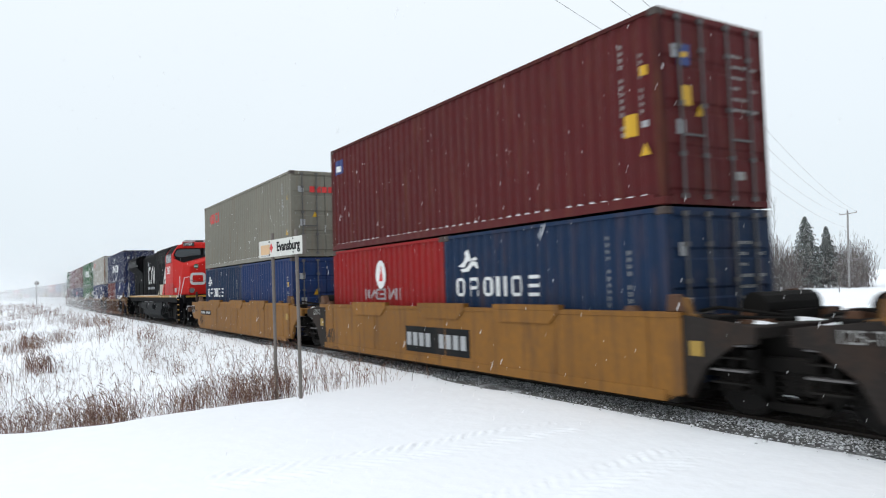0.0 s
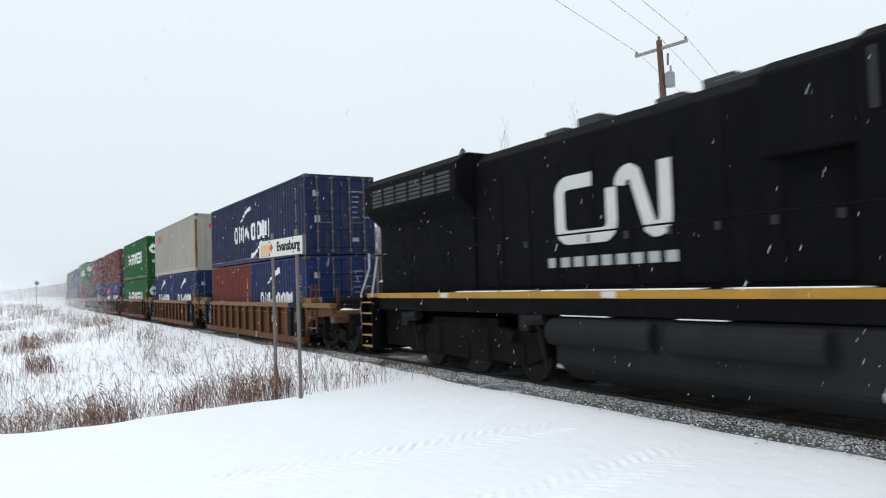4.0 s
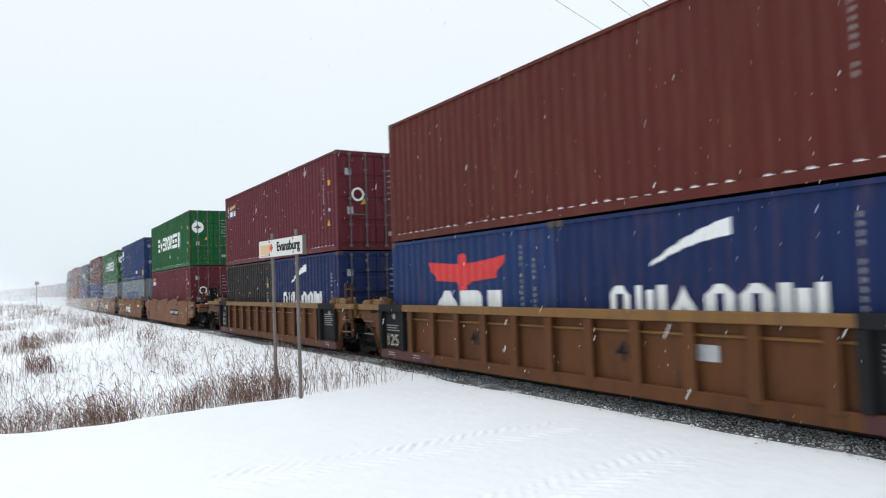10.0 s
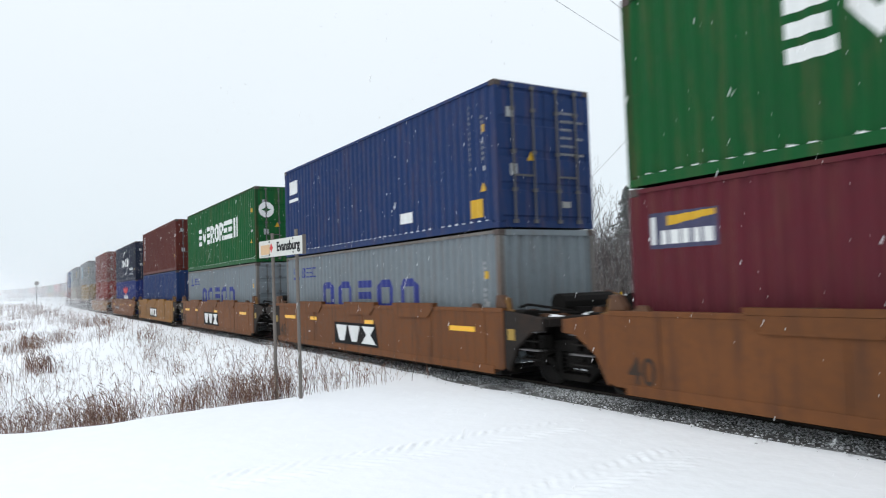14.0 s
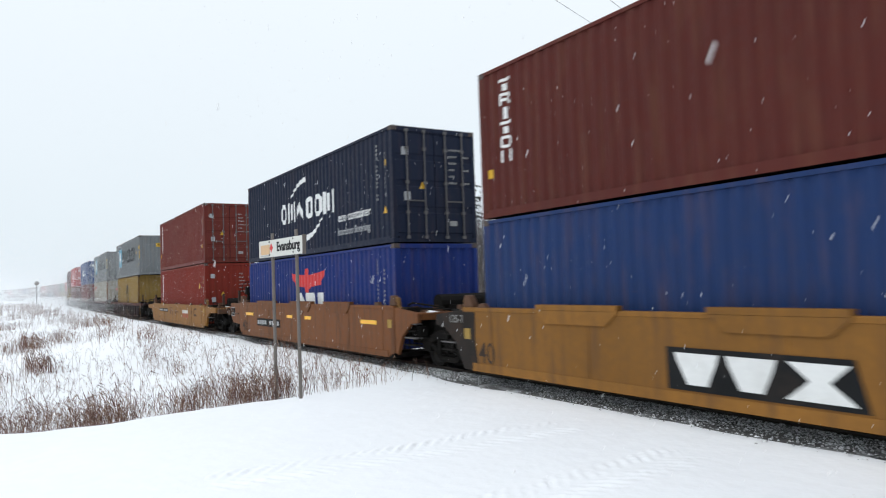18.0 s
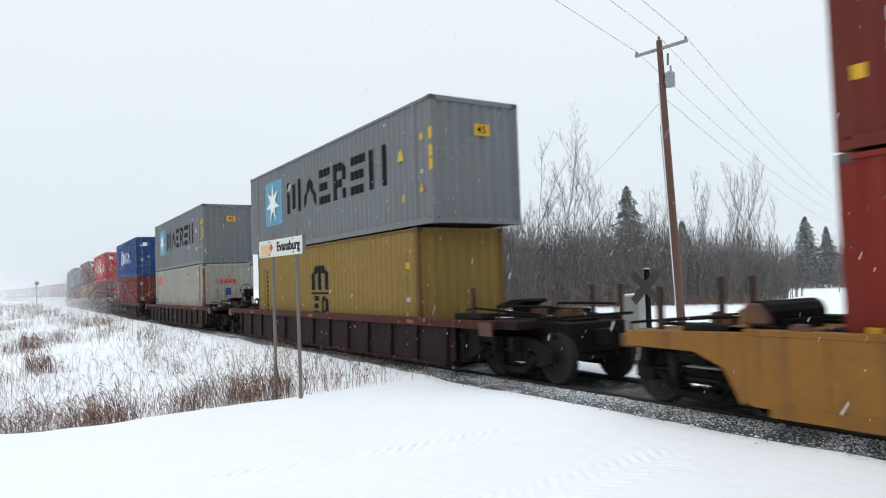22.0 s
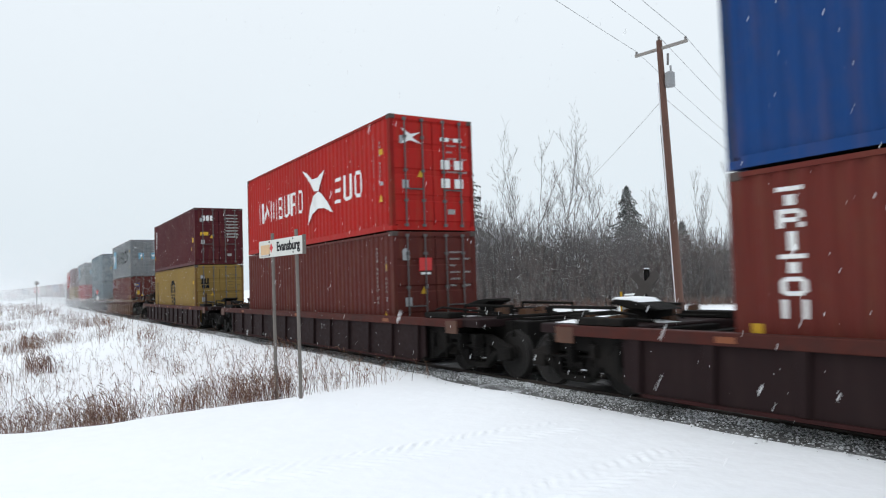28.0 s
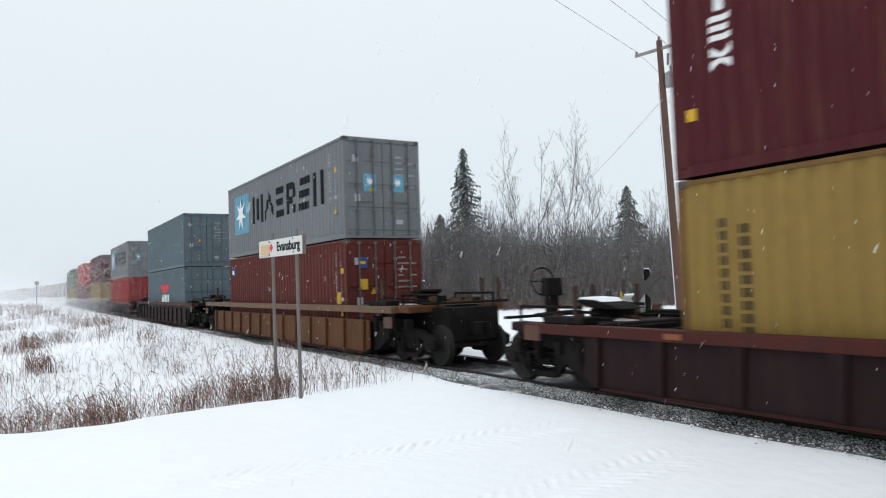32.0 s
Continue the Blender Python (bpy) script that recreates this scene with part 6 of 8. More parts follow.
for s in (-1, 1):
    rp = [(-0.036, 0.0), (0.036, 0.0), (0.036, -0.035), (0.01, -0.05), (0.01, -0.15), (0.07, -0.172), (-0.07, -0.172), (-0.01, -0.15), (-0.01, -0.05), (-0.036, -0.035)]
    n = len(rp)
    rv = [(x, line_y(x) + s * 0.755 + u, w) for x in sx for u, w in rp]
    rf = [(i * n + j, (i + 1) * n + j, (i + 1) * n + (j + 1) % n, i * n + (j + 1) % n) for i in range(len(sx) - 1) for j in range(n)]
    rme = bpy.data.meshes.new("rail")
    rme.from_pydata(rv, [], rf)
    rme.materials.append(RAIL)
    tagged(new("rail", rme), "rusty steel rail with a worn head", "rail", "rails", kind="structure")
tie_me = Geo().box(-0.115, 0.115, -1.3, 1.3, -0.34, -0.155).mesh("tie", 0.012)
track_ties = tagged(new("track_ties"), "dark creosoted wooden ties dusted with snow", "railway ties", kind="structure")
for k in range(150):
    x = 4.0 - k * 0.55
    t = part("tie", tie_me, TIE, track_ties)
    t.location = (x, line_y(x), 0.0)


# ---- the locomotive in mid-train ----
def locomotive():
    lo = thing("diesel_locomotive", "red-fronted black diesel locomotive with white stripe, dusted with snow", "locomotive", "cars of the train")
    BLK = material("loco_black", (0.0046, 0.0046, 0.0053), rough=0.75, vary=0.25, scale=1.5, dirt=(0.013, 0.012, 0.012), dirt_amount=0.6, streak=True, spec=0.05)
    RED = material("loco_red", (0.46, 0.0135, 0.010), rough=0.55, vary=0.08, scale=1.5, dirt=(0.3, 0.03, 0.02), dirt_amount=0.4, spec=0.12)
    STR = material("loco_white", (0.52, 0.52, 0.50), rough=0.5, vary=0.1, dirt=(0.3, 0.28, 0.26), dirt_amount=0.4)
    YEL = material("loco_yellow_stripe", (0.36, 0.185, 0.012), rough=0.5, vary=0.2, dirt=(0.1, 0.06, 0.03), dirt_amount=0.6)
    GLASS = material("dark_cab_glass", (0.022, 0.028, 0.033), rough=0.08, vary=0.05, spec=0.7)
    DGLASS = material("dark_side_glass", (0.008, 0.009, 0.01), rough=0.35, vary=0.05, spec=0.15)
    GRILL = material("loco_grille", (0.03, 0.03, 0.031), rough=0.6, vary=0.3)
    GEAR = material("loco_running_gear", (0.0065, 0.006, 0.006), rough=0.8, vary=0.35, scale=6.0, dirt=(0.02, 0.017, 0.015), dirt_amount=0.6, spec=0.06)
    STEP_YEL = material("dirty_yellow_step", (0.38, 0.20, 0.015), rough=0.6, vary=0.3, scale=6.0, dirt=(0.05, 0.035, 0.02), dirt_amount=0.8)
    RAILW = material("white_handrail", (0.6, 0.6, 0.6), rough=0.5, vary=0.1)
    q = lambda name, build, mat, label="", bevel=0.0, parent=lo: quick(name, build, mat, parent, label, bevel)
    q("frame", lambda g: g.box(-10.9, 10.45, -1.42, 1.42, 1.30, 1.70), BLK, bevel=0.02)
    q("sill_stripe", lambda g: [g.box(a, b, -1.436, -1.42, 1.58, 1.70) for a, b in ((-10.8, -7.2), (-7.1, -2.4), (-2.3, 3.1), (3.2, 6.4), (6.8, 8.9))], YEL, "dirty yellow stripe along the sill")
    for a, b in ((-7.2, -6.9), (-2.4, -2.1), (3.1, 3.32), (6.4, 6.62), (6.68, 6.8), (8.5, 8.74)):
        q("sill_marker", lambda g: g.box(a, b, -1.439, -1.42, 1.59, 1.69), STR, "small off-white reflective piece on the sill")
    q("walkway_snow", lambda g: [g.box(a, b, -1.43, -1.22, 1.70, 1.72) for a, b in ((-6.6, -4.2), (-3.9, -0.6), (-0.2, 1.6))], SNOW, "thin line of snow on the walkway", bevel=0.008)
    # long hood
    q("hood", lambda g: g.prism([(-1.0, 1.70), (1.0, 1.70), (1.0, 4.32), (0.75, 4.54), (-0.75, 4.54), (-1.0, 4.32)], -6.4, 5.5, "x"), BLK, bevel=0.02)
    q("intake_hood", lambda g: g.prism([(-1.32, 1.71), (1.32, 1.71), (1.32, 4.40), (1.06, 4.58), (-1.06, 4.58), (-1.32, 4.40)], 1.5, 5.54, "x"), BLK, bevel=0.03)
    q("hood_shoulder", lambda g: g.prism([(-1.30, 3.30), (1.30, 3.30), (1.30, 4.34), (1.04, 4.54), (-1.04, 4.54), (-1.30, 4.34)], 0.3, 1.5, "x"), BLK, bevel=0.03)
    for x in (2.0, 3.05, 4.1):
        q("wall_panel", lambda g: g.box(x, x + 0.96, -1.329, -1.318, 2.72 if x < 3 else 3.45, 3.28 if x < 3 else 3.52), BLK, bevel=0.006)
    q("hood_grab", lambda g: [g.path([(x, -1.33, 3.4), (x, -1.38, 3.4), (x, -1.38, 3.9), (x, -1.33, 3.9)], 0.012) for x in (2.2, 3.6)], GRILL)
    q("radiator_hood", lambda g: g.prism([(-1.05, 1.70), (1.05, 1.70), (1.05, 3.35), (1.48, 3.75), (1.48, 4.36), (1.15, 4.58), (-1.15, 4.58), (-1.48, 4.36), (-1.48, 3.75), (-1.05, 3.35)], -10.7, -6.4, "x"), BLK, bevel=0.02)
    for k in range(6):
        x = -10.2 + k * 0.62
        q("radiator_screen", lambda g: [g.box(x, x + 0.5, -1.494, -1.48, 3.80 + j * 0.09, 3.86 + j * 0.09) for j in range(5)], GRILL)
    for k in range(9):
        x = -6.2 + k * 0.84
        q("hood_door", lambda g: g.box(x, x + 0.74, -1.016, -1.0, 1.78, 3.95 if x < -0.4 else 3.1), BLK, bevel=0.006)
        q("door_latch", lambda g: g.box(x + 0.58, x + 0.64, -1.035, -1.016, 2.5, 2.62), GRILL)
    for k in range(10):
        x = 1.7 + k * 0.30
        q("intake_slat", lambda g: g.prism([(x, 3.62), (x + 0.05, 3.62), (x + 0.05, 4.3), (x, 4.3)], -1.345, -1.32), GRILL)
    for k in range(7):
        q("exhaust_step", lambda g, k=k: g.box(-5.6 + k * 0.9, -5.05 + k * 0.9, -0.5, 0.5, 4.54, 4.62 + 0.07 * (k % 3)), GRILL, bevel=0.01)
    q("exhaust_stack", lambda g: g.box(-0.9, 0.3, -0.55, 0.55, 4.54, 4.69), GRILL, bevel=0.03)
    q("roof_snow", lambda g: g.box(5.6, 7.4, -0.72, 0.7, 4.60, 4.650).prism([(-1.16, 4.535), (-0.74, 4.640), (-0.74, 4.600), (-1.14, 4.505)], 5.62, 7.4, "x"), SNOW, "thin snow on the cab roof", bevel=0.01)
    # white and red slanted livery on the hood beside the cab
    q("livery_block", lambda g: g.prism([(3.24, 1.72), (5.56, 1.72), (5.56, 3.2), (5.33, 2.92), (4.83, 2.36), (3.84, 2.36)], -1.33, -0.9), RED, bevel=0.006)
    q("livery_stripe", lambda g: g.prism([(3.82, 2.38), (4.80, 2.38), (5.34, 2.96), (5.54, 3.16), (5.54, 3.76), (5.05, 3.74), (4.57, 3.40), (3.82, 2.63)], -1.334, -0.9), STR, "off-white slanted stripe", bevel=0.006)
    q("livery_stripe", lambda g: g.prism([(1.82, 1.73), (3.21, 1.73), (3.80, 2.36), (2.46, 2.36), (2.31, 2.06)], -1.334, -0.9), material("yellowed_white", (0.42, 0.39, 0.30), rough=0.6, vary=0.15), "yellowed off-white slanted stripe", bevel=0.006)
    q("vent_grille", lambda g: [g.box(2.55, 3.1, -1.346, -1.334, 1.86 + j * 0.07, 1.90 + j * 0.07) for j in range(5)], GREY_DECAL)
    for x0 in (5.75, 7.0):
        q("vent_grille", lambda g: [g.box(x0, x0 + 0.95, -1.515, -1.50, 1.86 + j * 0.06, 1.89 + j * 0.06) for j in range(9)], material("loco_red_dark", (0.35, 0.02, 0.015)))
    # plain white ribbon shapes on the hood
    yl = -1.03
    def ribbon_band(g, pts, w, y0, y1):
        """A flat band of width w along a bent line of (x, z) points."""
        n = len(pts)
        left, right = [], []
        for i, (x, z) in enumerate(pts):
            dx, dz = pts[min(i + 1, n - 1)][0] - pts[max(i - 1, 0)][0], pts[min(i + 1, n - 1)][1] - pts[max(i - 1, 0)][1]
            m = math.hypot(dx, dz)
            left.append((x - dz / m * w / 2, z + dx / m * w / 2))
            right.append((x + dz / m * w / 2, z - dx / m * w / 2))
        for i in range(n - 1):
            g.prism([left[i], left[i + 1], right[i + 1], right[i]], y0, y1)

    def bend(cx, cz, r, a0, a1, n=6):
        return [(cx + r * math.cos(radians(a0 + (a1 - a0) * i / n)), cz + r * math.sin(radians(a0 + (a1 - a0) * i / n))) for i in range(n + 1)]
    hook = [(-2.95, 3.54)] + bend(-3.55, 3.34, 0.20, 90, 180) + bend(-3.55, 2.80, 0.20, 180, 270) + bend(-2.72, 2.80, 0.20, 270, 360)
    wave_ = bend(-2.12, 3.34, 0.20, 180, 60) + bend(-1.62, 2.80, 0.20, 240, 360) + [(-1.42, 3.62)]
    for line in (hook + [(-2.52, 3.34)], wave_):
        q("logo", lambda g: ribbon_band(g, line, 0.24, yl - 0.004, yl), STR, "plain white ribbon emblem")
    q("lettering", lambda g: [g.box(-4.1 + k * 0.33, -3.88 + k * 0.33, yl - 0.004, yl, 2.10, 2.27) for k in range(9)], GREY_DECAL, "small row of white writing")["kind"] = "stuff"
    # cab
    q("cab", lambda g: g.prism([(-1.5, 1.72), (1.5, 1.72), (1.5, 3.98), (1.15, 4.50), (0.75, 4.62), (-0.75, 4.62), (-1.15, 4.50), (-1.5, 3.98)], 5.56, 7.82, "x"), RED, bevel=0.03)
    q("cab_roof_edge", lambda g: g.prism([(-1.53, 3.98), (-1.17, 4.53), (-0.76, 4.65), (0.76, 4.65), (1.17, 4.53), (1.53, 3.98), (1.48, 3.98), (1.13, 4.50), (0.74, 4.60), (-0.74, 4.60), (-1.13, 4.50), (-1.48, 3.98)], 5.5, 5.58, "x"), BLK)
    q("window_band", lambda g: g.prism([(5.82, 3.52), (7.46, 3.52), (7.46, 4.00), (5.82, 4.00)], -1.508, -1.47).prism([(-1.508, 3.97), (-1.16, 4.53), (-1.12, 4.50), (-1.46, 3.97)], 5.82, 7.46, "x"), BLK, "black band round the side windows")
    for a, b in ((5.90, 6.18), (6.26, 6.66), (6.74, 6.98), (7.04, 7.36)):
        w = q("side_window", lambda g: g.box(a, b, -1.525, -1.495, 3.60, 4.02), GLASS, "dark side window", bevel=0.01)
        w.data.materials[0] = DGLASS
        q("window_frame", lambda g: g.box(a - 0.04, b + 0.04, -1.515, -1.49, 3.55, 3.575).box(b + 0.01, b + 0.035, -1.53, -1.49, 3.575, 3.90), GREY_DECAL, parent=w)
    # the front of the cab stands in a shallow V
    rows = [(3.60, 7.80, 1.50, 8.26), (4.02, 7.82, 1.49, 8.24), (4.34, 7.82, 1.30, 8.20), (4.56, 7.80, 0.98, 8.12), (4.64, 7.78, 0.70, 8.02)]
    fv = [(x, y, z) for z, xo, w_, xc in rows for x, y in ((xo, -w_), (xc, 0.0), (xo, w_))]
    q("cab_front", lambda g: g.add(fv, [(3 * i + k, 3 * i + k + 1, 3 * i + k + 4, 3 * i + k + 3) for i in range(4) for k in (0, 1)] + [(12, 13, 14), (2, 1, 0)] + [(3 * i + 2, 3 * i, 3 * i + 3, 3 * i + 5) for i in range(4)]), RED, bevel=0.02)

    def shield(g, s, surround=False):
        pts = [(0.0, 3.80), (1.20, 3.745), (1.40, 3.80), (1.44, 3.96), (1.34, 4.24), (1.18, 4.30), (0.0, 4.30)] if surround else [(0.09, 3.86), (1.15, 3.80), (1.34, 3.86), (1.38, 3.96), (1.30, 4.18), (1.16, 4.24), (0.16, 4.24), (0.09, 4.18)]
        n = len(pts)
        at = lambda y, z, d: (8.262 - 0.295 * y - 0.10 * max(0, z - 4.02) + d, s * y, z)
        f = [tuple(range(n))] + [(i, (i + 1) % n, n + (i + 1) % n, n + i) for i in range(n)]
        g.add([at(y, z, 0.006 if surround else 0.014) for y, z in pts] + [at(y, z, -0.02) for y, z in pts], f)
    for s in (-1, 1):
        q("windshield_surround", lambda g: shield(g, s, True), BLK, "black rubber surround of the windshield")
        w = q("windshield", lambda g: shield(g, s), GLASS, "dark windshield with rounded corners")
        q("wiper", lambda g: g.tube((8.02, s * 0.95, 3.80), (8.18, s * 0.45, 3.94), 0.012, n=5).box(8.16, 8.19, s * 0.45 - 0.15, s * 0.45 + 0.15, 3.92, 3.95), GRILL, parent=w)
        nb = new("number_board_housing")
        nb.parent = lo
        nb.matrix_basis = Matrix.Translation((7.98, s * 0.66, 4.53)) @ Matrix.Rotation(s * 0.30, 4, "Z")
        quick("housing", lambda g: g.prism([(-0.5, -0.16), (0.05, -0.16), (0.08, 0.13), (-0.5, 0.13)], -0.34, 0.34), RED, nb, bevel=0.02)
        quick("number_board", lambda g: g.box(0.06, 0.10, -0.29, 0.29, -0.105, 0.10), GRILL, nb, "lit black number board", bevel=0.008)
        n = part("number", cached_text("2987", 0.20), WHITE, nb)
        n.matrix_basis = Matrix.Translation((0.106, 0, 0)) @ pose(0, 0, 0, 90, 0, 90)
    text_part("2987", 0.60, WHITE, lo, 6.56, -1.508, 3.10, 0.95)
    q("lettering", lambda g: [g.box(6.2 + k * 0.1, 6.27 + k * 0.1, -1.506, -1.5, 2.72, 2.77) for k in range(7)], RED_DECAL)
    # nose
    half_ = [(7.80, 1.49, 1.72), (8.75, 1.30, 1.72), (9.52, 0.96, 1.72), (7.80, 1.49, 3.74), (8.92, 1.16, 3.44), (9.48, 0.92, 3.24)]
    nv = [(x, -y, z) for x, y, z in half_] + half_ + [(9.70, 0, 1.72), (9.64, 0, 3.62), (8.24, 0, 3.90), (7.80, 0, 1.72), (7.80, 0, 3.90)]
    q("nose", lambda g: g.add(nv, [(0, 1, 4, 3), (1, 2, 5, 4), (2, 12, 13, 5), (3, 4, 14), (4, 5, 13, 14), (6, 9, 10, 7), (7, 10, 11, 8), (8, 11, 13, 12), (9, 14, 10), (10, 14, 13, 11), (15, 12, 2, 1, 0), (15, 6, 7, 8, 12), (3, 14, 16), (9, 16, 14), (0, 3, 16, 15), (6, 15, 16, 9)]), RED, "broad red nose with a ridge", bevel=0.03)
    for s in (-1, 1):
        q("windshield_mask", lambda g: g.add([(7.84, s * 1.478, 3.757), (8.90, s * 1.155, 3.475), (8.92, 0, 3.790), (8.26, 0, 3.928)], [(0, 1, 3), (1, 2, 3)] if s < 0 else [(3, 1, 0), (3, 2, 1)]), BLK, "black anti-glare panel")

    def nose_at(t, z, d=0.012):
        """A point on the left front facet: t runs from the corner to the middle."""
        k = (z - 1.72) / 1.6
        a = Vector((9.52 - 0.04 * k, -0.96 + 0.04 * k, z))
        b = Vector((9.70 - 0.03 * k, 0.0, z))
        return a + (b - a) * t + Vector((d * 0.98, -d * 0.2, 0))
    ring = [(0.78, 2.47)] + bend(0.66, 2.42, 0.12, 0, -90, 4) + bend(0.20, 2.42, 0.12, 270, 180, 4) + bend(0.20, 2.70, 0.12, 180, 90, 4) + bend(0.66, 2.70, 0.12, 90, 0, 4) + [(0.78, 2.47)]

    def nose_band(g, pts, w):
        for (t0, z0), (t1, z1) in zip(pts, pts[1:]):
            m = math.hypot(t1 - t0, z1 - z0) or 1
            dt, dz = (t1 - t0) / m * w / 2, (z1 - z0) / m * w / 2
            corner = [(t0 - dz - dt * 0.3, z0 + dt - dz * 0.3), (t1 - dz + dt * 0.3, z1 + dt + dz * 0.3), (t1 + dz + dt * 0.3, z1 - dt + dz * 0.3), (t0 + dz - dt * 0.3, z0 - dt - dz * 0.3)]
            g.add([tuple(nose_at(t_, z_)) for t_, z_ in corner], [(0, 1, 2, 3)])
    q("nose_logo", lambda g: nose_band(g, ring, 0.13), STR, "plain white rounded ring")
    q("nose_logo", lambda g: g.add([(9.70, 0.16, 2.86), (9.69, 0.30, 2.86), (9.65, 0.50, 2.30), (9.66, 0.36, 2.30)], [(0, 1, 2, 3)]), STR)
    q("platform_door", lambda g: g.box(10.44, 10.50, -0.02, 0.20, 1.7, 2.70), RED, "red front platform post", bevel=0.02)
    q("platform_chain", lambda g: g.path([(10.47, -1.2, 2.5), (10.47, -0.6, 2.38), (10.47, 0.0, 2.5)], 0.014), GRILL)
    q("headlight_housing", lambda g: g.box(9.56, 9.69, -0.10, 0.10, 2.92, 3.54), GRILL, bevel=0.02)
    for z in (3.10, 3.36):
        q("headlight", lambda g: g.tube((9.67, 0, z), (9.705, 0, z), 0.085, n=14), GREY_DECAL, "round unlit headlight")
    q("nose_emblem", lambda g: g.tube(tuple(nose_at(0.34, 3.24, -0.01)), tuple(nose_at(0.34, 3.24, 0.02)), 0.125, n=18), material("green_badge", (0.03, 0.10, 0.06), rough=0.5), "round green and white badge")
    q("nose_emblem_bar", lambda g: g.tube(tuple(nose_at(0.23, 3.24, 0.022)), tuple(nose_at(0.45, 3.24, 0.022)), 0.028, n=6), STR)
    q("nose_box", lambda g: g.box(8.06, 8.26, -1.455, -1.36, 1.86, 2.10), STR)
    q("front_platform", lambda g: g.box(9.3, 10.5, -1.45, 1.45, 1.48, 1.70), BLK, bevel=0.02)
    for s in (-1, 1):
        q("ditch_light", lambda g: g.tube((10.20, s * 1.0, 1.94), (10.34, s * 1.0, 1.94), 0.13, n=16), material("lamp_lens", (0.16, 0.16, 0.155), rough=0.2), "round ditch light")
        q("front_stripe", lambda g: g.box(10.5, 10.51, s * 0.75 - 0.6, s * 0.75 + 0.6, 1.58, 1.68), STEP_YEL)
        q("ditch_light_mount", lambda g: g.box(10.1, 10.26, s * 1.0 - 0.16, s * 1.0 + 0.16, 1.7, 2.1), RED, bevel=0.02)
        for sx, x in ((1, 9.75), (-1, -10.5)):
            for j in range(5):
                st = q("step", lambda g: g.box(x - 0.27, x + 0.27, s * 1.48 - 0.12, s * 1.48 + 0.06, 0.38 + j * 0.27, 0.41 + j * 0.27), STEP_YEL, "yellow-edged step")
            q("step_side", lambda g: g.box(x - 0.32, x - 0.28, s * 1.46 - 0.14, s * 1.46 + 0.06, 0.36, 1.6).box(x + 0.28, x + 0.32, s * 1.46 - 0.14, s * 1.46 + 0.06, 0.36, 1.6), BLK)
            q("handrail", lambda g: g.path([(x - 0.50, s * 1.5, 0.80), (x - 0.50, s * 1.5, 1.68), (x + 0.02, s * 1.5, 2.32), (x + 0.02, s * 1.5, 2.70)], 0.02), RAILW, "white grab rail")
            q("handrail", lambda g: g.path([(x + 0.26, s * 1.5, 1.05), (x + 0.15, s * 1.5, 1.25), (x + 0.14, s * 1.5, 1.68), (x + 0.72 * (1 if sx > 0 else 0.4), s * 1.40, 2.62), (x + 0.74 * (1 if sx > 0 else 0.4), s * 1.15, 2.66)], 0.02), RAILW, "white grab rail")
        q("side_handrail", lambda g: g.path([(-10.2, s * 1.46, 2.62), (5.3, s * 1.46, 2.62)], 0.016), BLK)
        for k in range(10):
            x = -10.0 + k * 1.65
            q("handrail_post", lambda g: g.tube((x, s * 1.46, 1.7), (x, s * 1.46, 2.62), 0.016, n=6), BLK)
    q("pilot", lambda g: g.prism([(10.4, 1.48), (10.52, 1.48), (10.6, 0.3), (10.45, 0.3)], -1.25, 1.25), BLK, bevel=0.02)
    q("pilot", lambda g: g.prism([(-10.7, 1.48), (-10.9, 1.48), (-11.05, 0.25), (-10.85, 0.25)], -1.4, 1.4), BLK, bevel=0.02)
    TANK = material("grey_fuel_tank", (0.015, 0.0158, 0.017), rough=0.7, vary=0.3, spec=0.08, dirt=(0.028, 0.026, 0.024), dirt_amount=0.5, streak=True)
    q("fuel_tank", lambda g: g.prism([(-1.0, 0.20), (1.0, 0.20), (1.38, 0.5), (1.38, 1.28), (-1.38, 1.28), (-1.38, 0.5)], -3.6, 3.0, "x"), TANK, bevel=0.04)
    for x in (-3.65, -1.1):
        q("air_reservoir", lambda g: g.tube((x, -1.36, 1.02), (x + 2.25, -1.36, 1.02), 0.23, n=16), TANK, bevel=0.02)
    q("sand_filler", lambda g: g.box(3.3, 3.8, -1.44, -1.3, 0.9, 1.3), TANK, bevel=0.02)
    for xc in (6.75, -6.75):
        t = new("truck")
        t.parent = lo
        t.location = (xc, 0, 0)
        for s in (-1, 1):
            def fr(g, s=s):
                y0, y1 = sorted((s * 1.0, s * 1.18))
                g.prism([(-2.7, 0.55), (-2.6, 0.95), (-1.2, 1.02), (-0.9, 1.18), (0.9, 1.18), (1.2, 1.02), (2.6, 0.95), (2.7, 0.55), (2.2, 0.36), (-2.2, 0.36)], y0, y1)
                for k in (-1, 0, 1):
                    g.box(k * 1.85 - 0.24, k * 1.85 + 0.24, y0 - 0.03, y1 + 0.05, 0.34, 0.74)
                for k in (-0.92, 0.92):
                    g.tube((k, s * 1.15, 0.35), (k, s * 1.15, 0.95), 0.11, n=10)
                    g.box(k - 0.3, k + 0.3, y0, y1 + 0.06, 1.0, 1.18)
            quick("side_frame", fr, GEAR, t, "cast steel side frame", 0.015)
            quick("brake_cylinder", lambda g: [g.tube((k, s * 1.1, 0.92), (k + 0.4, s * 1.25, 0.85), 0.1, n=10) for k in (-1.9, 1.5)], GEAR, t)
        quick("truck_core", lambda g: g.box(-2.5, 2.5, -0.62, 0.62, 0.35, 1.25), GEAR, t, "dark traction motors and frame", 0.03)
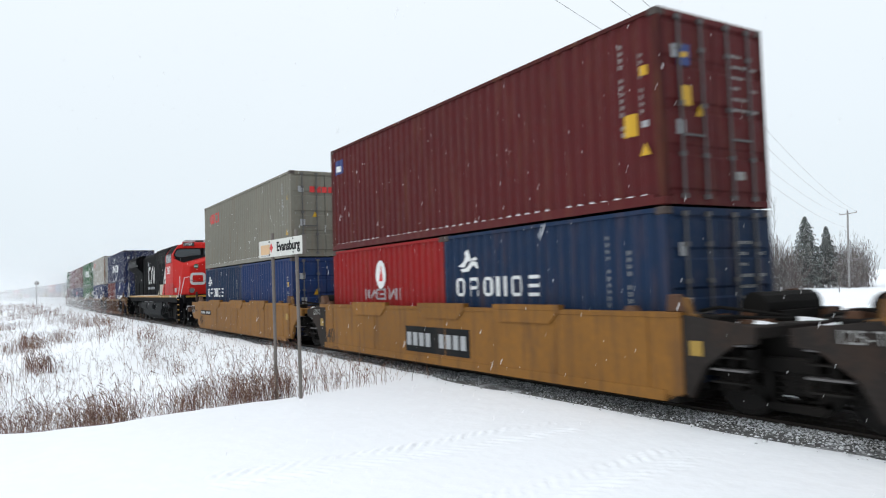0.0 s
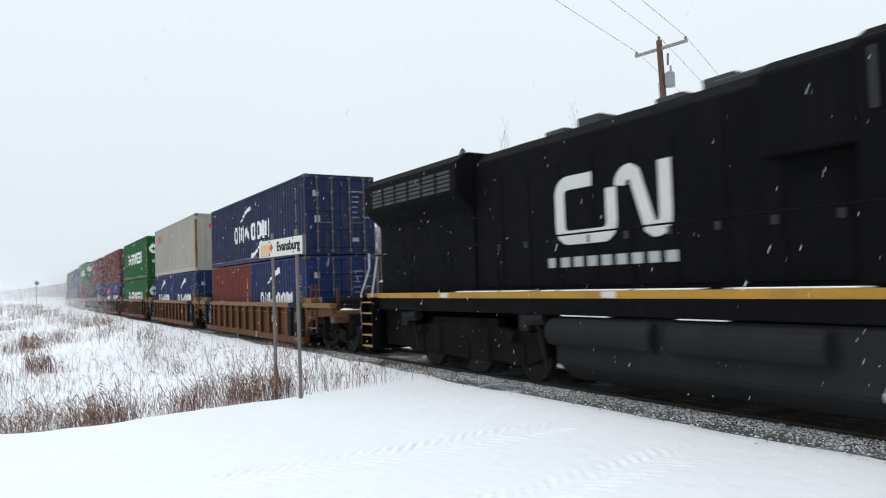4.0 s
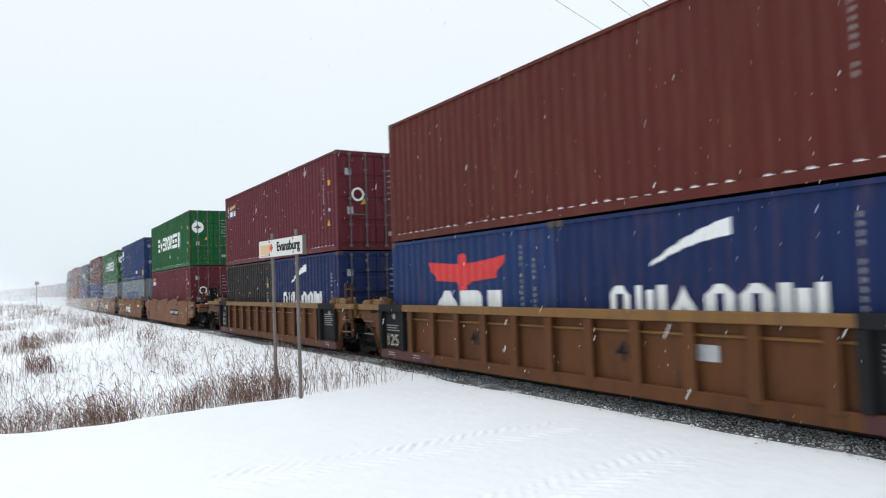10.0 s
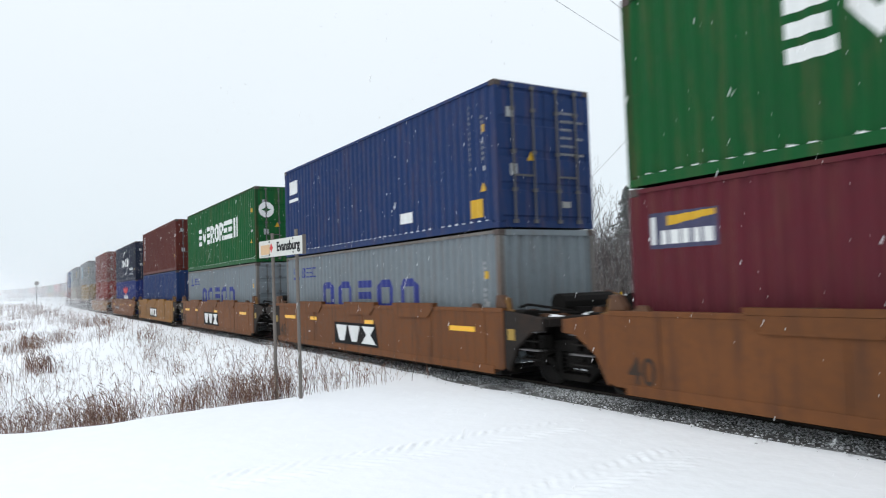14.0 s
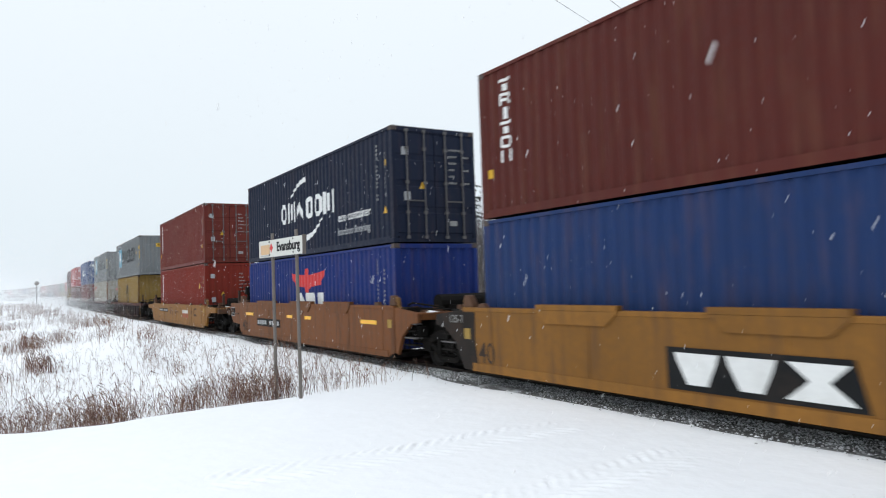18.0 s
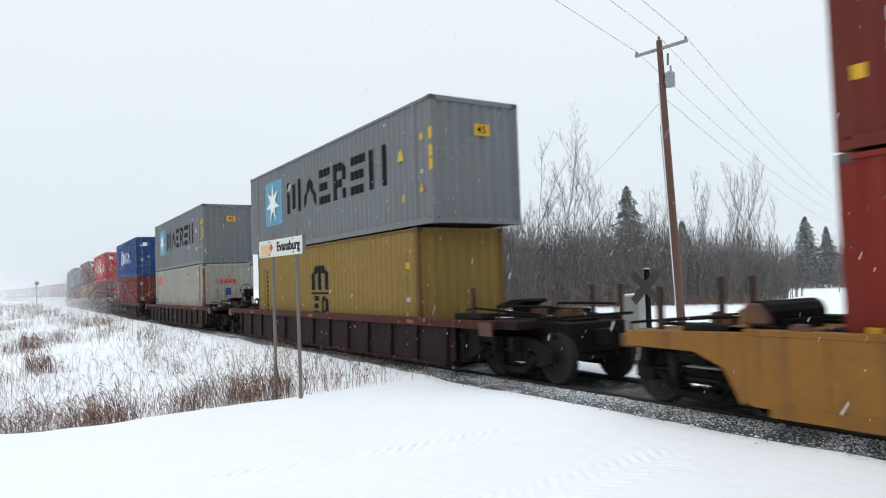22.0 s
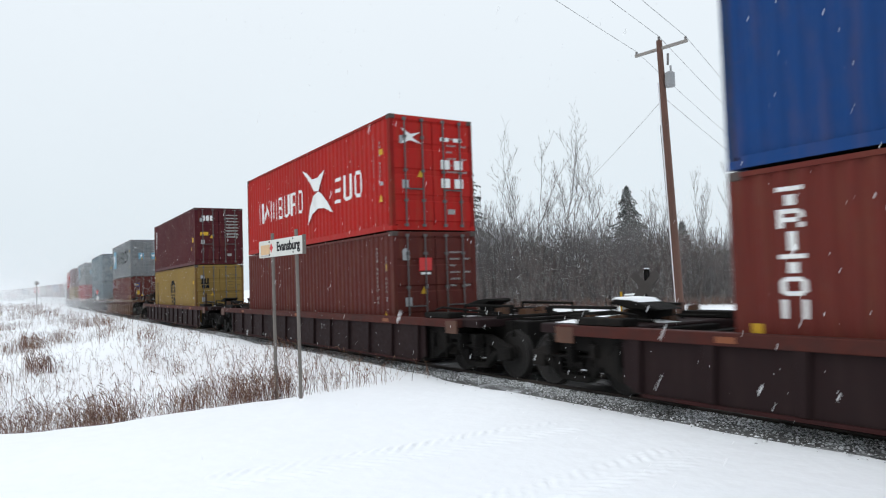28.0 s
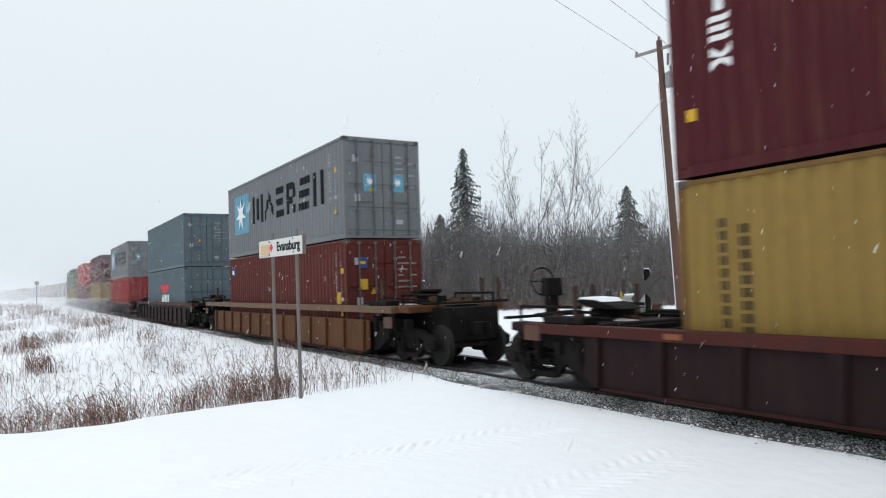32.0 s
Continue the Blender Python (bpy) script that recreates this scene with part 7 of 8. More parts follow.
        for k in (-1, 0, 1):
            w = part("wheelset", cached(("wheelset", 0.53), lambda g: wheelset_mesh(g, 0.53)), WHEEL_STEEL, t, "steel wheelset with bright worn treads")
            w.matrix_parent_inverse = Matrix.Translation((k * 1.85, 0, 0.53))
            WHEELSETS.append(w)
    for s in (1, -1):
        a, b = sorted((s * 9.3, s * 10.42))
        q("underframe", lambda g: g.box(a, b, -1.1, 1.1, 0.42, 1.5), GEAR, "dark underframe behind the steps", bevel=0.03)
    for k, (x, z, r_) in enumerate(((4.1, 1.15, 0.12), (4.9, 1.22, 0.09), (5.6, 1.1, 0.13), (8.4, 1.2, 0.1), (-4.4, 1.2, 0.12), (-8.9, 1.15, 0.12))):
        q("sand_pipe", lambda g: g.tube((x, -1.30, z), (x + 0.5, -1.30, z + 0.05), r_, n=10).tube((x + 0.2, -1.28, z), (x + 0.35, -1.2, 0.4), 0.03, n=6).box(x - 0.2, x + 0.05, -1.36, -1.2, z - 0.2, z + 0.1), TANK, "small tank and hose under the frame")
    q("cab_air_unit", lambda g: g.box(6.5, 7.2, -0.7, 0.6, 4.62, 4.83), GREY_DECAL, "grey roof air conditioner", bevel=0.04)
    q("horn", lambda g: [g.tube((7.3, y_, 4.72), (7.62, y_, 4.72), 0.03, 0.075, n=8) for y_ in (-0.15, 0, 0.15)], GRILL, "roof horn")
    for y_, z0, z1, r_ in ((-1.05, 1.35, 0.55, 0.035), (-0.82, 1.42, 0.45, 0.028), (-0.55, 1.30, 0.62, 0.035), (0.5, 1.35, 0.5, 0.035)):
        q("air_hose", lambda g: g.path([(10.50, y_, z0), (10.72, y_, z0 - 0.05), (10.86, y_ + 0.04, z1 + 0.2), (10.76, y_ + 0.1, z1), (10.62, y_ + 0.16, z1 + 0.1)], r_), BLK, "hanging black air hose")
    q("cut_lever", lambda g: g.path([(10.56, -1.35, 0.95), (10.60, -1.3, 1.12), (10.60, -0.3, 1.12), (10.75, -0.2, 1.02)], 0.018), RAILW, "white uncoupling rod")
    for x, z in ((2.4, 0.62), (3.2, 0.75), (4.3, 0.85), (8.9, 0.8)):
        q("brake_pipe", lambda g: g.path([(x, -1.30, z), (x + 0.3, -1.34, z - 0.2), (x + 0.75, -1.30, z - 0.12), (x + 0.95, -1.25, z + 0.25)], 0.025), TANK, "dirty hose below the frame")
    q("splashed_snow", lambda g: [g.box(x, x + w_, -1.41, -1.30, z, z + 0.02) for x, w_, z in ((-3.4, 1.1, 1.285), (-1.0, 0.8, 1.285), (3.3, 0.5, 1.305))], SNOW, "bits of snow on tanks and ledges", bevel=0.006)
    coupler(lo, 10.9, 1)
    coupler(lo, -10.9, -1)
    return lo


def cached_text(words, size):
    key = ("text", words, size)
    if key not in MESHES:
        MESHES[key] = text_mesh("number", words, size)
    return MESHES[key]


roll_in(locomotive(), -49.3, 13.5)


# ---- station name sign ----
POST_GREY = material("weathered_post", (0.16, 0.14, 0.125), rough=0.7, vary=0.25, scale=6.0)
SIGN_WHITE = material("sign_face", (0.62, 0.62, 0.58), rough=0.5, vary=0.08, dirt=(0.4, 0.36, 0.3), dirt_amount=0.3)
SIGN_TAN = material("faded_orange_print", (0.62, 0.40, 0.22), rough=0.5, vary=0.12)


def station_sign():
    s = thing("station_sign", "white station name sign on two weathered posts", "sign")
    L = Vector((-14.15, 4.35, 0))
    R = Vector((-12.18, 4.55, 0))
    mid = (L + R) / 2
    s.location = (mid.x, mid.y, 0)
    ang = math.atan2(R.y - L.y, R.x - L.x)
    s.rotation_euler = (0, 0, ang)
    w = (R - L).length / 2
    quick("panel", lambda g: g.box(-w, w, -0.02, 0.02, 2.515, 2.845), SIGN_WHITE, s, bevel=0.006)
    quick("panel_edge", lambda g: g.box(w - 0.015, w + 0.012, -0.03, 0.03, 2.505, 2.855), POST_GREY, s)
    quick("printed_field", lambda g: g.box(-w + 0.10, -w + 0.52, -0.026, -0.02, 2.57, 2.76), SIGN_TAN, s, "faded orange printed block")
    quick("printed_diamond", lambda g: g.prism([(-w + 0.60, 2.60), (-w + 0.67, 2.69), (-w + 0.60, 2.78), (-w + 0.53, 2.69)], -0.026, -0.02), RED_DECAL, s)
    quick("small_print", lambda g: [g.box(-w + 0.10 + k * 0.06, -w + 0.14 + k * 0.06, -0.026, -0.02, 2.535, 2.555) for k in range(7)], GREY_DECAL, s, "unreadable small print")
    text_part("Evansburg", 0.25, BLACK, s, 0.36, -0.024, 2.69, 0.98, "place_name", 0.024)
    posts = [(-w + 0.52, -0.26), (-w + 1.58, 0.02)]
    for x, zb in posts:
        quick("post", lambda g: g.tube((x + 0.05, 0.04, zb - 0.35), (x, 0.04, 2.98), 0.034, n=8), POST_GREY, s)
        quick("bolt", lambda g: [g.tube((x, -0.022, z), (x, -0.035, z), 0.014, n=6) for z in (2.56, 2.81)], STEEL_DARK, s)
    return s


station_sign()

# ---- utility poles and wires ----
POLE = material("pole_wood", (0.125, 0.066, 0.050), rough=0.85, vary=0.25, scale=3.0, dirt=(0.08, 0.06, 0.05), dirt_amount=0.5, streak=True)
WIRE = material("wire", (0.12, 0.12, 0.125), rough=0.6, vary=0.0)
CERAMIC = material("insulator", (0.18, 0.17, 0.17), rough=0.3, vary=0.1)
LINE_DIR = Vector((0.412, -0.911, 0))
ARM_DIR = Vector((0.911, 0.412, 0))
POLES = [(Vector((-16.75, 19.87, -0.5)), Vector((-17.0, 19.67, 10.2))), (Vector((-47.3, 85.8, -1.0)), Vector((-47.05, 85.95, 8.9)))]
tips = []
for i, (b, tp) in enumerate(POLES):
    p = thing("utility_pole", "weathered wooden utility pole with a crossarm", "utility pole", "utility poles")
    # the far pole's paler grey has the distance haze put into its colour
    quick("pole", lambda g: g.tube(b, tp, 0.145, 0.10, n=12), POLE if i == 0 else material("hazed_pole_wood", (0.24, 0.23, 0.225), rough=0.9, vary=0.2), p)
    arm_c = tp + Vector((0, 0, -0.30))
    a0, a1 = arm_c - ARM_DIR * 0.88 + Vector((0, 0, -0.08)), arm_c + ARM_DIR * 0.98 + Vector((0, 0, 0.10))
    quick("crossarm", lambda g: g.tube(a0, a1, 0.065, n=4), material("arm_wood", (0.30, 0.28, 0.26), rough=0.8), p)
    heads = [a0 + ARM_DIR * 0.06 + Vector((0, 0, 0.16)), tp + Vector((0, 0, 0.16)), a1 - ARM_DIR * 0.06 + Vector((0, 0, 0.16))]
    for h in heads:
        quick("insulator", lambda g: g.tube(h + Vector((0, 0, -0.13)), h + Vector((0, 0, -0.02)), 0.05, 0.03, n=8).tube(h + Vector((0, 0, -0.05)), h, 0.055, 0.03, n=8), CERAMIC, p)
    tips.append(heads + [tp + Vector((0.05, 0, -2.0))])
    if i == 0:
        c = tp + ARM_DIR * 0.32 + Vector((0, 0, -1.42))
        quick("transformer", lambda g: g.tube(c + Vector((0, 0, -0.28)), c + Vector((0, 0, 0.2)), 0.17, n=14).tube(c + Vector((0, 0, 0.2)), c + Vector((0, 0, 0.26)), 0.17, 0.08, n=14).tube(c + Vector((0.05, 0, 0.2)), c + Vector((0.05, 0, 0.46)), 0.035, n=6), material("transformer_grey", (0.28, 0.29, 0.30), rough=0.5), p)
        quick("cutout", lambda g: g.tube(c + Vector((-0.15, 0.1, 0.55)), c + Vector((-0.12, 0.1, 0.95)), 0.04, n=6), CERAMIC, p)
        side_ = ARM_DIR * -0.115
        quick("snow_streak", lambda g: g.tube(b + side_ + Vector((0, -0.03, 0.6)), tp + side_ * 0.8 + Vector((0, -0.02, -1.5)), 0.04, 0.028, n=6), SNOW, p, "wind-blown snow stuck along the pole")
        quick("ground_wire", lambda g: g.tube(b + Vector((-0.20, 0, 0.5)), tp + Vector((-0.12, 0, -3)), 0.012, n=4), WIRE, p)


def wire(a, b, sag, r=0.0065):
    pts = [a + (b - a) * (k / 16) - Vector((0, 0, sag * 4 * (k / 16) * (1 - k / 16))) for k in range(17)]
    ob = thing("overhead_wire", "thin dark overhead wire between poles", "wire", "overhead wires")
    quick("span", lambda g: g.path([tuple(q) for q in pts], r, 4), WIRE, ob)


for k in range(4):
    a = tips[0][k]
    wire(a, tips[1][k], 0.9)
    if k < 3:
        wire(a, a + LINE_DIR * 62 + Vector((0, 0, 0.2)), 0.7)
wire(tips[0][3] + Vector((0, 0, -0.1)), Vector((-43.0, 33.0, 5.0)), 0.5)

# ---- far signal ----
sg = thing("railway_signal", "slim railway signal mast with a round dark head", "signal")
sgx, sgy = -128.0, 3.9
quick("mast", lambda g: g.tube((sgx, sgy, -0.6), (sgx, sgy, 4.3), 0.035, n=8), POST_GREY, sg)
quick("signal_head", lambda g: g.tube((sgx + 0.05, sgy, 3.9), (sgx + 0.25, sgy, 3.9), 0.32, n=14), POST_GREY, sg)
quick("ladder", lambda g: g.box(sgx - 0.3, sgx - 0.27, sgy - 0.05, sgy + 0.05, -0.5, 3.6), POST_GREY, sg)

# ---- things across the track: crossing sign, box and road warning sign ----
SIGN_BACK = material("sign_back", (0.095, 0.088, 0.082), rough=0.6, metal=0.3, vary=0.2)
xb = thing("crossing_sign", "crossbuck railway crossing sign seen from behind on a dark post", "sign")
xb.location = (-12.62, 13.7, 0)
quick("post", lambda g: g.box(-0.05, 0.05, 0.0, 0.09, -0.6, 2.08), STEEL_DARK, xb)
for s in (-1, 1):
    quick("blade", lambda g: g.prism([(-0.42 - 0.08, 1.62 - s * 0.36 + 0.08 * s), (-0.42 + 0.08, 1.62 - s * 0.36 - 0.08 * s), (0.42 + 0.08, 1.62 + s * 0.36 - 0.08 * s), (0.42 - 0.08, 1.62 + s * 0.36 + 0.08 * s)], -0.02 - 0.012 * (s > 0), -0.01 - 0.012 * (s > 0)), SIGN_BACK, xb, "grey back of a sign blade")
quick("snow_cap", lambda g: g.box(-0.055, 0.055, -0.005, 0.095, 2.08, 2.11), SNOW, xb, bevel=0.01)
cab_ = thing("equipment_box", "small pale equipment box with snow on its lid beside the crossing", "box")
cab_.location = (-13.2, 13.7, 0)
quick("body", lambda g: g.box(-0.28, 0.28, 0, 0.4, -0.6, 1.40), material("pale_box_paint", (0.33, 0.33, 0.31), rough=0.6, vary=0.15), cab_, bevel=0.02)
quick("snow_cap", lambda g: g.box(-0.22, 0.28, 0.02, 0.38, 1.40, 1.46), SNOW, cab_, bevel=0.02)
quick("marker_post", lambda g: g.box(-0.33, -0.29, 0.0, 0.05, -0.6, 1.52), YELLOW, cab_, "thin yellow marker post")
ws_ = thing("warning_sign", "diamond road sign on a thin post in the snow", "sign")
wx, wy = -33.95, 60.0
quick("panel", lambda g: g.prism([(wx, 1.5), (wx + 0.42, 1.92), (wx, 2.34), (wx - 0.42, 1.92)], wy, wy + 0.02), SIGN_BACK, ws_)
quick("post", lambda g: g.tube((wx, wy + 0.05, -0.6), (wx, wy + 0.05, 2.2), 0.04, n=6), POST_GREY, ws_)

# ---- trees ----
BARK = material("grey_bark", (0.20, 0.19, 0.185), rough=0.9, vary=0.3, scale=2.0, dirt=(0.4, 0.4, 0.4), dirt_amount=0.25)
TWIG_BROWN = material("brown_winter_twigs", (0.126, 0.104, 0.096), rough=0.9, vary=0.3, scale=2.0)
TWIG = material("winter_twigs", (0.116, 0.106, 0.105), rough=0.9, vary=0.3, scale=2.0)
# needle green is lightened to carry some haze in the colour; the pale patches are snow
NEEDLE = material("hazed_spruce_needles", (0.045, 0.056, 0.050), rough=0.9, vary=0.4, scale=2.0, dirt=(0.5, 0.52, 0.54), dirt_amount=0.25)


def limb(out, p, d, length, r, depth, rnd, spread):
    """Grow one limb as short bent segments, with side limbs."""
    n = 4 if depth > 1 else 3
    for i in range(n):
        e = p + d * (length / n)
        r1 = max(0.006, r * (1 - 0.75 * (i + 1) / n)) if depth < 3 else r * (1 - 0.8 * (i + 1) / n)
        out.append((p.copy(), e.copy(), max(0.007, r * (1 - 0.75 * i / n)), max(0.006, r1), depth))
        if depth > 0 and (i > 0 or depth < 3):
            for _ in range(rnd.choice((1, 2, 2, 3))):
                side = Vector((rnd.gauss(0, 1), rnd.gauss(0, 1), rnd.gauss(0, 0.4))).normalized()
                nd = (d * (1 - spread) + side * spread + Vector((0, 0, 0.30))).normalized()
                limb(out, e, nd, length * rnd.uniform(0.30, 0.5), r * 0.40, depth - 1, rnd, spread)
        d = (d + Vector((rnd.gauss(0, 0.10), rnd.gauss(0, 0.10), 0.05))).normalized()
        p = e


def ribbon(g, p, e, r0, r1, side):
    g.add([tuple(p - side * r0), tuple(p + side * r0), tuple(e + side * r1), tuple(e - side * r1)], [(0, 1, 2, 3)])


def tree_meshes(seed, height, spread, depth=3, girth=0.010):
    rnd = random.Random(seed)
    segs = []
    limb(segs, Vector((0, 0, -0.3)), Vector((rnd.gauss(0, 0.04), rnd.gauss(0, 0.04), 1)).normalized(), height, height * girth, depth, rnd, spread)
    gt, gb = Geo(), Geo()
    for p, e, r0, r1, dep in segs:
        if dep > 0:
            (gt if dep == depth else gb).tube(p, e, r0, r1, n=6 if dep == depth else 3, caps=False)
        else:
            a_ = rnd.uniform(0, math.pi)
            ribbon(gb, p, e, max(r0, 0.011), max(r1, 0.008), Vector((math.cos(a_), math.sin(a_), 0)))
    return gt.mesh("trunk"), gb.mesh("crown")


def polar(angle, r):
    a = radians(angle)
    return -math.sin(a) * r, math.cos(a) * r


protos = []
for k, (h, sp) in enumerate(((9.0, 0.46), (7.4, 0.46), (9.3, 0.44), (6.2, 0.46), (6.8, 0.34))):
    tm, bm_ = tree_meshes(100 + k, h, sp, girth=0.0085)
    t = thing("bare_tree", "leafless grey poplar at the edge of the woods", "tree", "bare trees")
    part("trunk", tm, BARK, t)
    part("crown", bm_, TWIG, t)
    protos.append((t, h))
rnd = random.Random(5)
# bearing, distance, kind, size: a tall group beside the clearing, then a row of slim ones behind the pole
spots = [(53.9, 58, 1, 1.02), (52.2, 57, 0, 0.98), (50.9, 59, 2, 0.98), (49.7, 57, 2, 1.04), (48.4, 58, 0, 1.06), (47.5, 60, 1, 1.08), (46.6, 60, 3, 1.0), (54.8, 60, 3, 1.0),
         (42.6, 62, 3, 1.0), (42.0, 61, 4, 0.86), (41.2, 63, 3, 0.9), (39.1, 62, 4, 0.92), (38.6, 63, 4, 0.86), (37.7, 61, 4, 1.02), (37.1, 63, 4, 0.96), (36.7, 62, 4, 0.98), (35.9, 61, 4, 1.08), (35.6, 62, 4, 1.04), (35.2, 62, 4, 1.02), (34.7, 63, 4, 0.9), (34.2, 64, 4, 0.78)]
for i in range(40):
    a = rnd.uniform(36, 70)
    r = rnd.uniform(60, 74) + (25 if a < 35 else 0) + max(0, (a - 60) * 3)
    spots.append((a, r, rnd.randrange(5), rnd.uniform(0.55, 0.74) * (0.85 if a < 46 else 1.0)))
used = set()
for a, r, k, s in spots:
    x, y = polar(a, r)
    m = Matrix.Translation((x, y, ground_z(x, y))) @ Matrix.Rotation(rnd.uniform(0, 6.28), 4, "Z") @ Matrix.Scale(s, 4)
    t, h = protos[k]
    if k not in used:
        used.add(k)
        t.matrix_basis = m
    else:
        c = copy_thing(t, m)
        c.scale = (s, s, s)


def replicate(name, proto, places, mat, label, category):
    """Many turned and scaled copies of one small mesh, joined: places are x, y, z, turn, scale."""
    pv = np.array([v.co[:] for v in proto.vertices])
    pf = [tuple(q.vertices) for q in proto.polygons]
    n = len(pv)
    verts, faces = [], []
    for i, (x, y, z, a, s) in enumerate(places):
        c, sn = math.cos(a), math.sin(a)
        q = pv @ np.array([[c, sn, 0], [-sn, c, 0], [0, 0, 1]]) * s + np.array([x, y, z])
        verts.append(q)
        o = i * n
        faces.extend([tuple(j + o for j in f) for f in pf])
    me = bpy.data.meshes.new(name)
    me.from_pydata(np.concatenate(verts).tolist(), [], faces)
    me.materials.append(mat)
    return tagged(new(name, me), label, category, kind="stuff")


def shrub_mesh(seed, stems, height, depth=2):
    """A clump of slim upright stems; stems are round, the hair-thin twigs are single slivers."""
    r_ = random.Random(seed)
    g = Geo()
    for _ in range(stems):
        segs = []
        limb(segs, Vector((r_.uniform(-1.6, 1.6), r_.uniform(-1.6, 1.6), -0.2)), Vector((r_.gauss(0, 0.11), r_.gauss(0, 0.11), 1)).normalized(), height * r_.uniform(0.45, 1.0), 0.032, depth, r_, 0.40)
        for p, e, r0, r1, dep in segs:
            if dep == 2:
                g.tube(p, e, r0, r1, n=3, caps=False)
            elif depth == 1:
                a_ = r_.uniform(0, math.pi)
                ribbon(g, p, e, max(r0, 0.024), max(r1, 0.013), Vector((math.cos(a_), math.sin(a_), 0)))
            else:
                a_ = r_.uniform(0, math.pi)
                ribbon(g, p, e, max(r0, 0.016), max(r1, 0.010), Vector((math.cos(a_), math.sin(a_), 0)))
    return g.mesh("shrub")


for k in range(4):
    sm = shrub_mesh(200 + k, 15, 6.1) if k < 2 else shrub_mesh(200 + k, 30, 6.3, 1)
    places = []
    for i in range(46 if k < 2 else 115):
        a = rnd.uniform(27.95, 71) if i % 3 else rnd.uniform(33, 60)
        far_off = 46 if a < 33.2 else 0
        r = rnd.uniform(56, 76) + far_off + max(0, (a - 60) * 3)
        x, y = polar(a, r)
        top = np.interp(a, (27.5, 29, 32, 33.2, 36, 40, 44, 50, 60, 71), (4.4, 6.0, 5.8, 4.0, 4.3, 5.5, 5.9, 6.2, 6.8, 7.8))
        places.append((x, y, ground_z(x, y), rnd.uniform(0, 6.28), rnd.uniform(0.72, 1.08) * top / 7.0))
    replicate("thicket", sm, places, TWIG if k else TWIG_BROWN, "dense leafless grey-brown thicket of the winter woods", "woods")
# low undergrowth that closes the foot of the woods
for k in range(2):
    sm = shrub_mesh(240 + k, 26, 4.0, 1)
    places = []
    for i in range(70):
        a = rnd.uniform(28.1, 66)
        x, y = polar(a, rnd.uniform(55, 64) + (46 if a < 33.2 else 0) + max(0, (a - 60) * 3))
        places.append((x, y, ground_z(x, y), rnd.uniform(0, 6.28), rnd.uniform(0.7, 1.15)))
    replicate("undergrowth", sm, places, TWIG_BROWN, "dense brown leafless undergrowth at the foot of the woods", "undergrowth")


def spruce(x, y, height, width, seed):
    t = thing("spruce_tree", "dark green spruce standing above the bare woods", "tree", "spruces")
    r_ = random.Random(seed)
    z0 = ground_z(x, y)
    quick("trunk", lambda g: g.tube((x, y, z0 - 0.3), (x, y, z0 + height), 0.16, 0.02, n=8), BARK, t)

    def crown(g):
        n = 260
        for i in range(n):
            k = i / n
            z = z0 + height * (0.12 + 0.88 * k)
            reach = width * (1 - k) ** 0.7 * r_.uniform(0.55, 1.1) * (0.86 + 0.14 * math.sin(k * 60)) + 0.14
            a = i * 2.399 + r_.gauss(0, 0.2)
            dx, dy = math.cos(a), math.sin(a)
            for j in range(5):
                q0, q1 = reach * j / 5, reach * (j + 1.25) / 5
                zz0, zz1 = z - q0 * 0.28, z - q1 * 0.30 - 0.05
                w = 0.30 * (1 - j / 6) * (0.5 + reach / width)
                ox, oy = -dy * w, dx * w
                tw = r_.gauss(0, 0.1)
                g.add([(x + dx * q0, y + dy * q0, zz0 + 0.06), (x + dx * q1 + ox, y + dy * q1 + oy, zz1 + tw - 0.10), (x + dx * q1 * 1.05, y + dy * q1 * 1.05, zz1), (x + dx * q1 - ox, y + dy * q1 - oy, zz1 - tw - 0.10)], [(0, 1, 2), (0, 2, 3)])
    quick("crown", crown, NEEDLE, t)


for a, r, h, w, s in ((56.6, 62, 14.0, 3.1, 1), (43.8, 68, 10.8, 2.9, 2), (31.4, 103, 9.3, 2.9, 3), (30.1, 105, 8.0, 1.8, 4), (58.6, 66, 8.6, 2.6, 6), (39.8, 68, 7.2, 1.3, 7)):
    x, y = polar(a, r)
    spruce(x, y, h, w, s)

